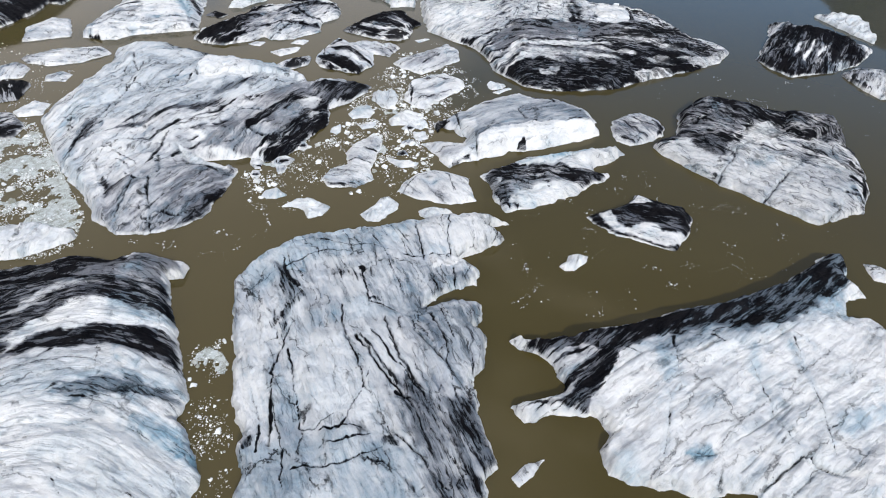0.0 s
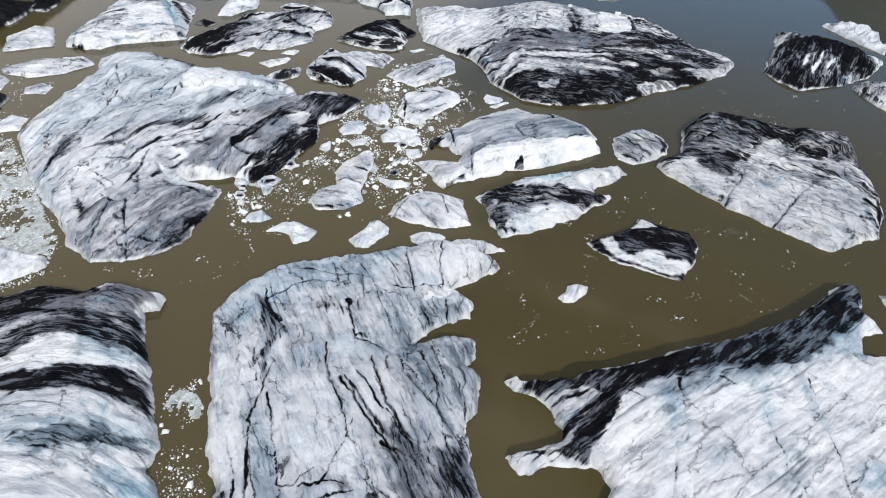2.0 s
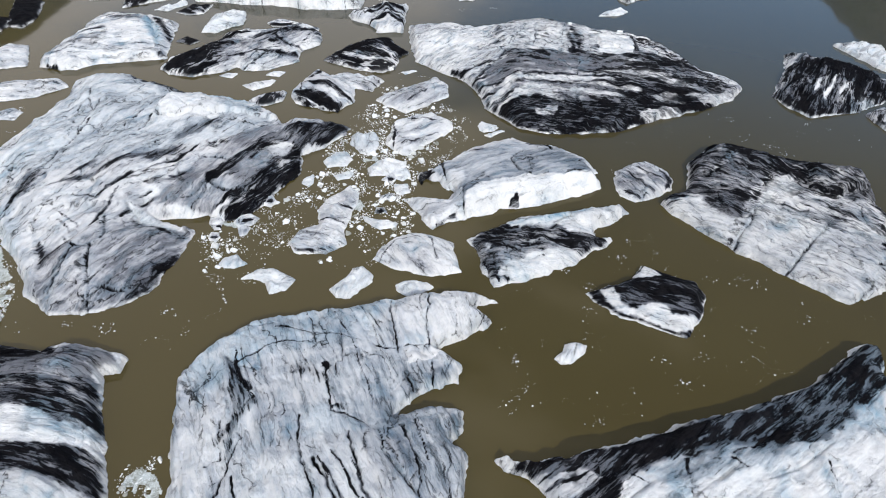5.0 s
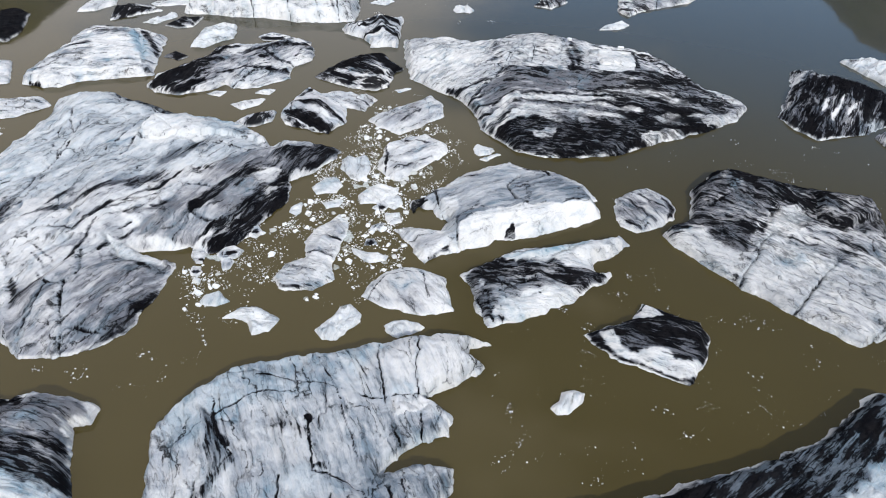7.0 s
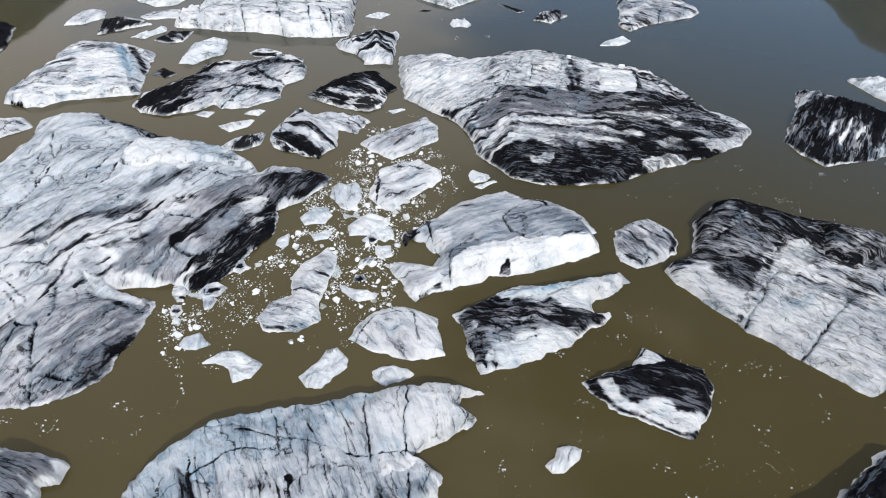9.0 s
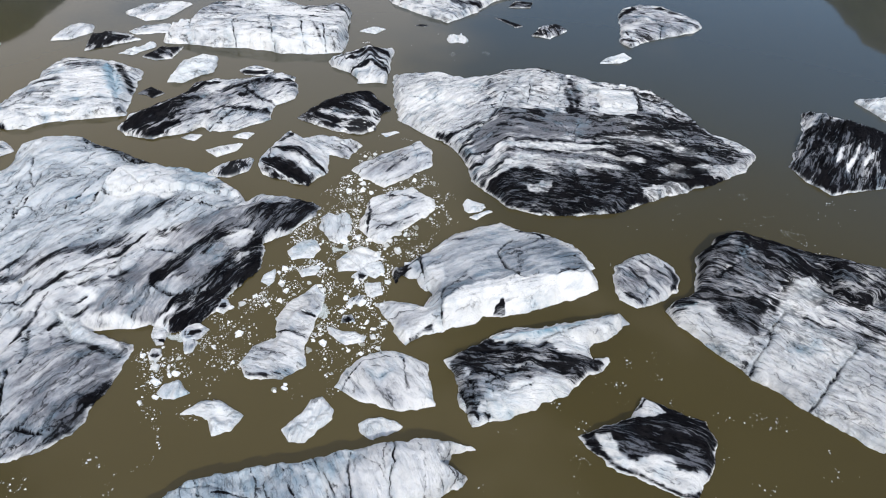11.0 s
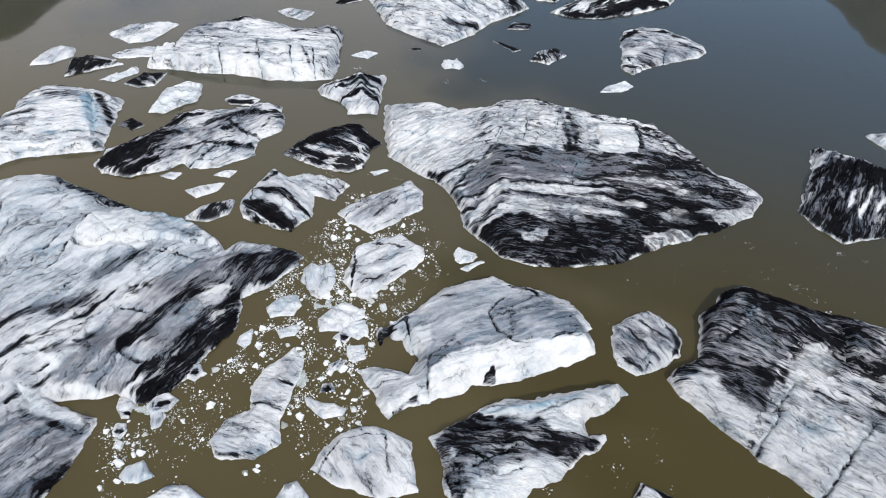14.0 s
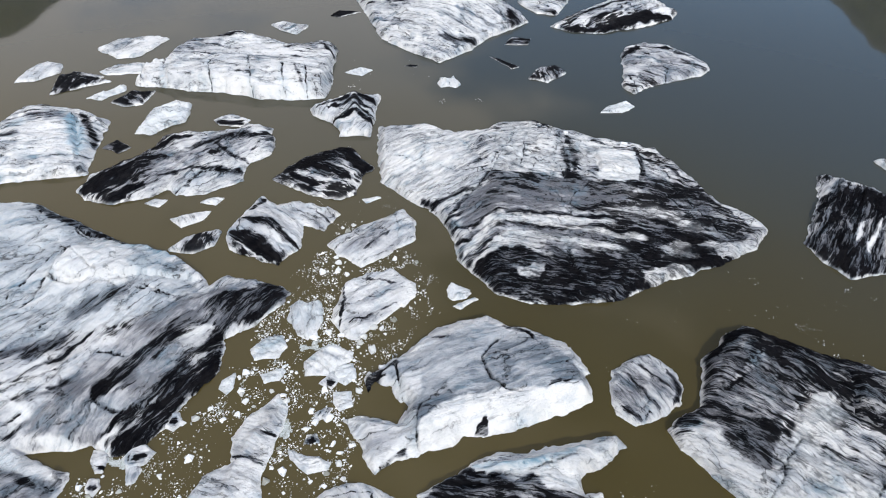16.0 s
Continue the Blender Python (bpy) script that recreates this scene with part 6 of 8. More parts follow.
patch(0.40, [(8.6, 54.4), (11.1, 55.5), (14.6, 56.4), (15.7, 56.0), (14.3, 54.2), (12.3, 52.8), (9.1, 52.2)], clean=1, ash=0.00, grey=0, streak=0.1)
patch(0.20, [(9.4, 60.8), (12.6, 61.6), (16.0, 63.0), (20.5, 63.9), (21.3, 62.1), (18.0, 60.6), (17.1, 59.0), (14.9, 58.9), (13.5, 60.2), (11.5, 60.3)], clean=0.75, ash=0.00, grey=0.15, streak=0.1)
iceberg("iceberg", "iceberg with a speckled black ash cap and a white tail",
        [(4.8, 58.4), (6.5, 59.4), (8.7, 61.0), (10.9, 61.9), (15.4, 62.7), (18.8, 63.4), (20.9, 64.3), (22.0, 63.1), (19.6, 61.2), (17.9, 60.4), (17.9, 58.9), (19.2, 59.1), (18.4, 57.5), (16.4, 56.5), (15.5, 55.3), (12.2, 53.6), (9.2, 52.5), (7.0, 52.0), (6.3, 53.7), (5.6, 56.0)],
        top=1.4, rim=0.7, cliff=0.9, shoulder=5, res=0.12, rough=0.38, streak=0.45, grain=-6, pitch=1.8)

stroke("ash", 2.79, 1.20, [(16.0, 50.7), (19.6, 52.2), (22.8, 51.8), (25.2, 50.2)])
stroke("ash", 1.52, 1.10, [(22.9, 50.2), (24.4, 49.1), (24.6, 47.4)])
stroke("ash", 0.92, 1.30, [(15.8, 50.0), (18.2, 47.8), (20.9, 46.2), (23.0, 45.4)])
stroke("ash", 0.58, 1.10, [(25.3, 49.4), (24.3, 47.4), (23.4, 45.9)])
stroke("ash", 0.83, 0.70, [(18.5, 49.5), (21.6, 49.0), (23.7, 48.2)])
stroke("clean", 0.71, 0.90, [(17.5, 48.8), (19.8, 47.9), (22.6, 46.8)])
stroke("clean", 0.60, 0.80, [(20.6, 53.6), (21.5, 53.8)])
stroke("grey", 2.35, 1.00, [(17.7, 49.7), (20.4, 49.5), (23.8, 48.8)])
stroke("ridge", 2.29, 0.54, [(18.4, 51.2), (21.4, 51.9), (24.3, 50.2)])
patch(0.20, [(15.0, 50.9), (16.1, 51.6), (19.9, 53.2), (21.6, 55.4), (22.7, 54.8), (26.2, 52.8), (26.3, 51.1), (25.3, 48.1), (23.0, 45.5), (19.7, 46.6), (15.5, 49.7)], ash=0.88, clean=0)
patch(0.70, [(16.9, 51.3), (18.3, 50.5), (20.7, 50.7), (22.4, 50.2), (24.7, 49.5), (24.1, 48.0), (21.9, 48.3), (20.3, 49.3), (17.9, 49.2)], ash=0.37, grey=0.8, clean=0)
patch(0.40, [(16.6, 51.0), (17.6, 50.8), (18.4, 49.4), (19.9, 48.9), (20.9, 49.3), (22.8, 48.1), (24.4, 47.9), (24.0, 47.0), (23.0, 46.4), (20.8, 47.4), (18.5, 48.6), (17.1, 49.8)], ash=0.08, clean=0.75, grey=0.3)
patch(0.20, [(19.6, 52.6), (21.3, 54.8), (22.0, 54.4), (22.6, 53.3), (21.1, 52.7)], ash=0.08, clean=0.9)
iceberg("iceberg", "black ash-covered iceberg with one white band",
        [(15.4, 51.2), (16.1, 51.6), (19.8, 52.9), (21.5, 55.0), (22.3, 54.5), (25.9, 52.6), (26.2, 51.2), (25.4, 48.7), (23.5, 46.3), (23.1, 46.2), (20.1, 47.3), (17.7, 48.5), (16.0, 50.4)],
        top=1.5, rim=0.6, cliff=1.0, shoulder=5, res=0.09, rough=0.38, streak=0.70, grain=-20)

stroke("crack", 0.12, 0.30, [(12.3, 43.6), (12.9, 44.6)])
stroke("crack", 0.12, 0.30, [(12.9, 43.4), (13.5, 44.8)])
iceberg("ice_chunk", "small lumpy bright white ice chunk",
        [(11.5, 43.8), (12.3, 44.3), (12.6, 45.1), (13.6, 45.4), (14.5, 45.1), (14.2, 44.3), (13.3, 43.6), (12.7, 43.1), (11.9, 43.2)],
        top=1.0, rim=0.4, cliff=0.5, shoulder=5, res=0.09, rough=0.50, streak=0.00, grain=66)

stroke("ash", 0.42, 0.70, [(27.0, 71.1), (27.7, 68.7), (26.7, 66.9)])
stroke("ash", 0.49, 0.60, [(22.1, 66.9), (23.7, 65.6)])
stroke("ash", 0.31, 0.60, [(23.2, 70.3), (25.5, 66.8)])
stroke("ash", 0.26, 0.60, [(24.5, 71.6), (26.9, 68.6)])
stroke("clean", 0.56, 0.80, [(21.3, 67.8), (22.3, 65.5)])
stroke("grey", 5.38, 0.70, [(22.3, 68.4), (26.9, 68.6)])
iceberg("iceberg", "small rounded grey iceberg with fine dark streaks",
        [(21.4, 68.8), (22.2, 71.0), (23.3, 71.9), (24.5, 72.6), (25.9, 73.0), (27.0, 71.9), (28.0, 70.7), (28.2, 69.0), (27.6, 67.6), (26.0, 66.4), (23.1, 65.2), (21.8, 66.2)],
        top=0.9, rim=0.4, cliff=0.8, shoulder=5, res=0.09, rough=0.38, streak=0.60, grain=-53, pitch=2.4)

stroke("ash", 2.13, 0.90, [(14.4, 141.7), (18.6, 145.8), (16.8, 150.7)])
stroke("ash", 2.09, 0.80, [(-3.4, 132.3), (1.2, 132.7), (6.7, 129.1)])
stroke("ash", 1.82, 0.60, [(4.7, 138.5), (11.4, 139.1)])
stroke("clean", 7.45, 0.60, [(-1.6, 147.6), (6.5, 145.8)])
stroke("ridge", 10.71, 0.60, [(-4.0, 152.7), (6.5, 151.0), (12.7, 151.7)])
iceberg("iceberg", "domed white iceberg with black ash at its foot",
        [(-12.1, 157.4), (-9.0, 149.5), (-5.5, 140.0), (-0.9, 136.0), (4.9, 131.9), (9.6, 136.9), (13.6, 143.0), (16.8, 145.7), (20.6, 149.8), (19.3, 153.5), (16.3, 158.8), (14.3, 164.5), (6.3, 170.0), (-5.3, 168.7), (-11.6, 163.0)],
        top=2.8, rim=0.9, cliff=1.2, shoulder=9, res=0.19, rough=0.38, streak=0.80, grain=-26)

stroke("ash", 2.52, 1.20, [(25.8, 146.2), (32.8, 145.7), (39.2, 147.5)])
stroke("ash", 2.01, 1.10, [(36.3, 148.5), (43.5, 153.1), (47.9, 153.6)])
stroke("ash", 1.56, 1.00, [(29.6, 151.7), (37.0, 158.0), (44.0, 160.1)])
stroke("ash", 0.87, 0.90, [(31.1, 148.0), (38.7, 155.3)])
iceberg("iceberg", "iceberg heavily streaked with black ash",
        [(24.6, 148.2), (27.6, 152.1), (35.2, 159.7), (40.5, 164.4), (46.2, 164.4), (50.1, 157.1), (48.3, 153.8), (40.9, 149.2), (33.1, 146.0), (28.0, 146.2)],
        top=1.6, rim=0.6, cliff=1.0, shoulder=5, res=0.19, rough=0.38, streak=0.90, grain=33)

stroke("ash", 1.37, 0.90, [(23.5, 153.6), (26.7, 153.4)])
iceberg("iceberg", "low pale ice floe with grey streaks",
        [(19.2, 159.2), (22.6, 153.9), (26.3, 153.5), (28.4, 158.1), (30.3, 163.0), (21.2, 164.2)],
        top=1.0, rim=0.5, cliff=0.8, shoulder=5, res=0.21, rough=0.38, streak=0.80, grain=-22)

stroke("ash", 1.06, 1.00, [(35.6, 136.2), (38.7, 139.7), (44.4, 139.1)])
stroke("ash", 0.52, 0.80, [(33.3, 127.0), (33.8, 122.5)])
stroke("ash", 1.11, 0.70, [(44.1, 138.0), (48.1, 135.1)])
stroke("grey", 8.36, 0.50, [(35.4, 133.0), (46.5, 132.9)])
stroke("crack", 0.36, 0.50, [(41.6, 132.5), (40.5, 126.6)])
stroke("crack", 0.42, 0.40, [(35.1, 129.0), (35.5, 124.4)])
iceberg("iceberg", "pale iceberg with a dark ash upper edge",
        [(35.3, 137.1), (37.1, 141.0), (40.2, 142.0), (44.0, 141.2), (47.3, 138.8), (49.2, 135.2), (49.4, 133.1), (47.2, 130.9), (42.0, 128.5), (37.9, 126.3), (34.7, 123.7), (33.4, 126.0), (34.7, 130.8)],
        top=1.2, rim=0.6, cliff=0.9, shoulder=5, res=0.15, rough=0.38, streak=0.85, grain=-21)

stroke("ash", 0.83, 0.90, [(-14.5, 133.3), (-11.8, 130.4), (-10.9, 120.1)])
stroke("ash", 1.11, 0.60, [(-36.5, 133.0), (-30.8, 135.7), (-28.2, 136.4)])
stroke("ash", 0.44, 0.50, [(-17.5, 125.0), (-14.5, 118.1)])
stroke("clean", 3.34, 0.60, [(-33.2, 120.0), (-22.2, 119.2), (-12.9, 118.2)])
stroke("crack", 0.33, 0.50, [(-25.2, 128.2), (-21.7, 115.9)])
stroke("crack", 0.32, 0.50, [(-30.7, 125.8), (-27.5, 116.2)])
stroke("crack", 0.33, 0.50, [(-19.2, 124.8), (-16.8, 115.4)])
stroke("crack", 0.32, 0.50, [(-38.1, 127.1), (-35.1, 117.3)])
stroke("crack", 0.25, 0.40, [(-15.8, 125.1), (-13.8, 116.5)])
stroke("ridge", 3.62, 0.30, [(-35.4, 121.6), (-23.0, 122.7), (-13.6, 122.5)])
slab("end_block", 0.30, -0.50, [(-38.8, 117.8), (-40.5, 124.5), (-38.3, 127.6), (-36.8, 127.2), (-34.9, 117.3), (-37.0, 117.3)])
iceberg("iceberg", "bright white flat-topped iceberg with a scalloped cliff",
        [(-40.5, 120.7), (-41.2, 125.7), (-38.4, 128.0), (-36.6, 133.4), (-31.0, 136.6), (-28.5, 137.5), (-21.3, 134.8), (-14.8, 135.0), (-12.2, 134.6), (-12.2, 128.8), (-11.5, 123.3), (-11.9, 118.9), (-16.4, 118.0), (-21.3, 118.1), (-26.7, 119.4), (-31.7, 119.5), (-36.6, 120.3), (-38.7, 120.2)],
        top=2.2, rim=1.9, cliff=1.6, shoulder=5, res=0.15, rough=0.38, streak=0.66, grain=0)

stroke("ash", 0.88, 1.10, [(-12.4, 114.7), (-7.5, 119.0), (-3.5, 116.3)])
stroke("ash", 0.59, 1.00, [(-10.7, 114.5), (-7.2, 117.2), (-3.7, 114.2)])
stroke("ash", 0.83, 1.10, [(-9.5, 111.8), (-6.8, 114.0), (-3.6, 111.2)])
stroke("ash", 0.51, 0.80, [(-8.9, 113.1), (-7.0, 115.4), (-3.8, 112.7)])
stroke("clean", 1.66, 0.90, [(-7.9, 108.7), (-4.4, 108.2)])
stroke("ridge", 1.26, 0.36, [(-7.4, 118.9), (-5.9, 108.1)])
iceberg("iceberg", "small iceberg with sharp chevron-shaped black bands",
        [(-13.5, 115.6), (-12.0, 116.9), (-8.2, 119.8), (-5.7, 119.6), (-3.9, 120.0), (-3.9, 113.8), (-4.2, 108.9), (-6.1, 109.2), (-8.1, 109.0), (-9.6, 111.9), (-12.7, 113.9)],
        top=1.5, rim=0.9, cliff=0.8, shoulder=5, res=0.11, rough=0.38, streak=0.40, grain=29, fold=(-6.9, 114.9, 0.70, 0.80, 0.1))

stroke("ash", 2.68, 1.30, [(-13.0, 99.9), (-8.8, 102.3), (-5.5, 104.2)])
stroke("ash", 2.08, 1.30, [(-7.6, 104.0), (-4.5, 101.7), (-3.2, 100.1)])
stroke("ash", 1.19, 1.00, [(-11.3, 100.0), (-7.7, 99.6), (-5.4, 98.0)])
stroke("ash", 0.85, 1.00, [(-14.5, 96.8), (-12.7, 96.3)])
stroke("ash", 0.50, 0.80, [(-13.3, 99.2), (-9.4, 97.1)])
stroke("clean", 0.83, 1.20, [(-12.2, 95.8), (-8.9, 94.3), (-6.2, 93.7), (-4.6, 96.3)])
stroke("ridge", 2.59, 0.48, [(-10.3, 102.6), (-5.8, 103.8)])
slab("ice_lip", 0.30, -0.30, [(-4.8, 99.8), (-2.8, 99.9), (-4.0, 98.1), (-4.3, 94.7), (-5.4, 94.0), (-5.5, 97.4)])
iceberg("iceberg", "ash-blackened iceberg with a white waterline edge",
        [(-15.3, 98.3), (-13.7, 101.2), (-11.6, 103.2), (-7.9, 105.2), (-6.1, 105.9), (-4.7, 103.4), (-2.9, 101.4), (-4.2, 99.5), (-4.5, 95.9), (-6.4, 94.7), (-9.9, 95.6), (-13.0, 97.1)],
        top=1.4, rim=0.6, cliff=0.9, shoulder=5, res=0.11, rough=0.38, streak=1.00, grain=-21, pitch=1.4)

stroke("ash", 1.89, 1.40, [(-17.1, 87.5), (-14.1, 85.4), (-10.3, 83.0)])
stroke("ash", 1.41, 1.40, [(-16.2, 84.6), (-13.7, 83.7), (-11.7, 82.9)])
stroke("ash", 0.71, 1.00, [(-16.8, 89.8), (-13.0, 88.5), (-9.3, 85.4)])
stroke("ash", 0.47, 0.90, [(-16.2, 91.3), (-14.8, 93.5)])
stroke("ash", 0.31, 0.70, [(-8.6, 92.3), (-6.3, 89.9)])
stroke("clean", 0.28, 1.00, [(-17.2, 86.8), (-13.8, 84.3), (-11.1, 82.7)])
stroke("grey", 4.87, 0.60, [(-16.2, 91.3), (-11.7, 88.6)])
stroke("grey", 3.88, 0.50, [(-8.3, 90.8), (-6.4, 90.4)])
stroke("ridge", 1.70, 0.36, [(-15.7, 89.3), (-11.5, 87.6)])
slab("ice_tail", 0.30, -0.35, [(-13.5, 92.3), (-10.8, 93.4), (-7.0, 92.2), (-5.7, 90.9), (-6.9, 88.1), (-9.3, 88.9)])
iceberg("iceberg", "pale slab iceberg with broad black diagonal bands",
        [(-18.0, 88.0), (-16.9, 91.3), (-15.5, 94.8), (-13.5, 93.3), (-11.0, 94.1), (-7.1, 93.0), (-5.8, 92.1), (-7.2, 89.0), (-9.6, 89.8), (-9.4, 86.0), (-11.3, 83.2), (-14.6, 84.3), (-17.1, 85.6)],
        top=1.2, rim=0.6, cliff=0.8, shoulder=5, res=0.10, rough=0.38, streak=0.30, grain=-35)

stroke("ash", 0.37, 0.90, [(-5.4, 88.0), (-4.0, 89.1)])
stroke("ash", 0.28, 0.70, [(-5.9, 85.4), (-3.5, 82.8)])
stroke("ash", 0.41, 0.40, [(-2.6, 85.5), (0.2, 88.5)])
stroke("grey", 6.33, 0.60, [(-3.9, 86.4), (0.8, 89.5)])
iceberg("iceberg", "plain pale grey iceberg floe",
        [(-6.5, 86.7), (-4.9, 88.6), (-3.1, 90.2), (-0.1, 92.1), (1.5, 93.5), (2.9, 90.9), (3.1, 88.1), (1.0, 86.1), (-2.4, 83.4), (-5.0, 84.9)],
        top=1.0, rim=0.5, cliff=0.8, shoulder=5, res=0.09, rough=0.38, streak=0.35, grain=48)

stroke("ash", 0.34, 0.70, [(-3.7, 80.2), (-3.4, 76.3), (-3.7, 74.5)])
stroke("ash", 0.32, 0.50, [(-2.1, 81.1), (1.5, 80.5)])
stroke("ash", 0.35, 0.50, [(-2.4, 74.9), (1.6, 78.1)])
stroke("clean", 1.00, 0.60, [(-1.6, 77.2), (0.7, 76.5)])
stroke("grey", 5.59, 0.50, [(-2.5, 75.7), (1.5, 79.7)])
iceberg("iceberg", "greyish-white iceberg block with faint streaks",
        [(-4.2, 79.2), (-3.8, 81.0), (-1.6, 82.3), (0.7, 83.1), (3.5, 81.0), (3.7, 79.8), (2.7, 78.2), (-0.8, 74.7), (-1.7, 73.3), (-3.5, 74.2), (-4.3, 75.9)],
        top=1.2, rim=0.6, cliff=0.8, shoulder=5, res=0.09, rough=0.38, streak=0.45, grain=36)

stroke("ash", 1.97, 1.10, [(-36.2, 93.6), (-34.8, 95.9), (-32.2, 97.9)])
stroke("ash", 0.95, 1.10, [(-31.4, 102.3), (-29.9, 105.0), (-25.9, 106.7)])
stroke("ash", 0.89, 1.00, [(-33.6, 97.8), (-31.3, 99.1), (-28.1, 100.0)])
stroke("ash", 0.74, 0.80, [(-28.5, 96.9), (-24.8, 98.3), (-18.2, 99.4)])
stroke("ash", 0.80, 0.70, [(-26.7, 101.9), (-22.5, 104.9), (-17.7, 106.6)])
stroke("ash", 0.53, 0.70, [(-23.5, 103.5), (-18.6, 101.2)])
stroke("ash", 0.69, 0.80, [(-33.3, 92.2), (-29.4, 95.7)])
stroke("clean", 1.39, 0.90, [(-24.9, 94.3), (-20.4, 97.4)])
stroke("clean", 1.59, 0.60, [(-28.5, 101.2), (-26.2, 102.6)])
stroke("grey", 6.09, 0.60, [(-34.2, 94.3), (-27.9, 99.4), (-19.6, 105.1)])
stroke("crack", 0.44, 0.50, [(-26.2, 94.2), (-23.3, 97.9), (-18.3, 99.8)])
stroke("crack", 0.23, 0.40, [(-23.6, 106.2), (-20.0, 101.1)])
stroke("ridge", 2.50, 0.36, [(-33.8, 96.6), (-27.1, 103.2), (-20.1, 107.1)])
slab("white_lobe", 0.25, -0.30, [(-25.9, 94.1), (-23.3, 97.7), (-18.2, 99.6), (-18.1, 96.5), (-22.0, 93.5), (-25.2, 93.3)])
iceberg("iceberg", "iceberg with tilted grey slabs and black ash edges",
        [(-37.4, 94.2), (-37.3, 97.2), (-35.2, 99.8), (-31.8, 103.8), (-31.7, 106.6), (-28.8, 108.2), (-25.0, 108.2), (-22.3, 109.4), (-21.1, 110.9), (-17.8, 109.9), (-16.7, 107.0), (-16.5, 103.7), (-18.9, 101.6), (-18.7, 97.9), (-22.6, 94.8), (-25.9, 94.6), (-27.0, 95.7), (-28.4, 93.9), (-32.4, 92.3), (-35.9, 92.9)],
        top=1.5, rim=0.6, cliff=0.9, shoulder=5, res=0.12, rough=0.38, streak=0.90, grain=47, pitch=1.7)

stroke("ash", 1.16, 1.00, [(-25.4, 110.9), (-21.5, 110.7)])
iceberg("ice_chunk", "small dark ice floe",
        [(-26.2, 111.7), (-24.2, 113.4), (-21.3, 112.0), (-21.8, 110.2), (-25.1, 110.4)],
        top=0.8, rim=0.3, cliff=0.5, shoulder=5, res=0.13, rough=0.38, streak=0.80, grain=-1)

stroke("ash", 0.67, 1.00, [(-53.2, 94.1), (-49.9, 91.9), (-47.5, 91.5)])
stroke("ash", 0.73, 0.80, [(-43.5, 110.2), (-39.9, 105.4), (-38.0, 101.8)])
stroke("ash", 0.79, 0.60, [(-51.2, 101.0), (-48.1, 103.0)])
stroke("ash", 0.85, 0.60, [(-52.6, 107.6), (-46.5, 109.0)])
stroke("clean", 2.55, 0.80, [(-50.7, 96.7), (-42.9, 96.2), (-39.2, 96.5)])
stroke("blue", 1.45, 1.00, [(-44.4, 109.1), (-41.0, 103.4), (-40.0, 100.7)])
stroke("blue", 2.29, 0.50, [(-50.5, 104.8), (-49.7, 106.8)])
stroke("ridge", 3.44, 0.36, [(-51.2, 101.0), (-45.4, 102.2), (-40.2, 103.5)])
stroke("ridge", 0.61, -0.48, [(-44.2, 110.2), (-40.3, 101.6)])
slab("layered_end", 0.25, -0.25, [(-44.1, 110.8), (-38.6, 107.0), (-37.4, 100.0), (-36.2, 95.0), (-38.1, 94.9), (-40.5, 101.6)])
iceberg("iceberg", "tall white iceberg with a blue cleft and layered end",
        [(-54.4, 94.5), (-55.0, 96.3), (-54.4, 100.8), (-53.5, 107.5), (-53.0, 112.0), (-49.0, 112.9), (-44.5, 112.4), (-40.0, 110.0), (-38.9, 103.0), (-37.7, 97.8), (-42.1, 96.8), (-47.0, 95.7), (-49.1, 93.7), (-51.3, 93.5)],
        top=2.0, rim=1.2, cliff=1.6, shoulder=5, res=0.15, rough=0.38, streak=0.72, grain=18)

stroke("ash", 0.29, 0.60, [(-10.1, 61.0), (-7.3, 60.3)])
stroke("ash", 0.31, 0.60, [(-10.0, 63.5), (-6.8, 62.7)])
stroke("ash", 0.26, 0.70, [(-11.8, 56.5), (-8.6, 55.6)])
stroke("grey", 3.14, 0.35, [(-10.2, 58.7), (-8.7, 62.7), (-7.4, 64.8)])
stroke("ridge", 0.84, 0.30, [(-10.1, 58.0), (-8.7, 62.7), (-7.5, 65.2)])
iceberg("iceberg", "elongated lumpy grey-white iceberg with cross ridges",
        [(-12.6, 57.4), (-11.9, 59.1), (-10.3, 60.6), (-10.7, 62.8), (-9.7, 64.8), (-7.7, 67.0), (-6.6, 65.7), (-6.8, 63.6), (-7.2, 61.2), (-7.6, 59.6), (-7.0, 57.4), (-8.8, 56.0), (-10.3, 55.8), (-11.9, 56.2)],
        top=1.1, rim=0.4, cliff=0.7, shoulder=5, res=0.09, rough=0.50, streak=0.45, grain=-17, pitch=1.3)

stroke("ash", 0.17, 0.40, [(-3.8, 54.7), (-2.3, 57.6), (1.2, 58.4)])
stroke("ash", 0.20, 0.60, [(1.2, 58.4), (1.9, 54.9)])
stroke("grey", 4.72, 0.50, [(-2.6, 54.8), (2.3, 56.3)])
iceberg("iceberg", "domed greyish-white iceberg with grey streaks",
        [(-4.4, 55.4), (-3.3, 57.2), (-2.4, 58.6), (-0.9, 59.2), (1.2, 59.1), (3.6, 57.8), (3.6, 56.2), (4.2, 54.0), (2.9, 53.3), (1.4, 53.1), (-0.6, 53.7), (-2.6, 54.1)],
        top=1.0, rim=0.4, cliff=0.8, shoulder=5, res=0.09, rough=0.38, streak=0.30, grain=-54)

stroke("clean", 3.72, 0.55, [(-7.8, 50.8), (-4.0, 52.7)])
stroke("blue", 5.58, 0.22, [(-7.8, 50.8), (-4.0, 52.7)])
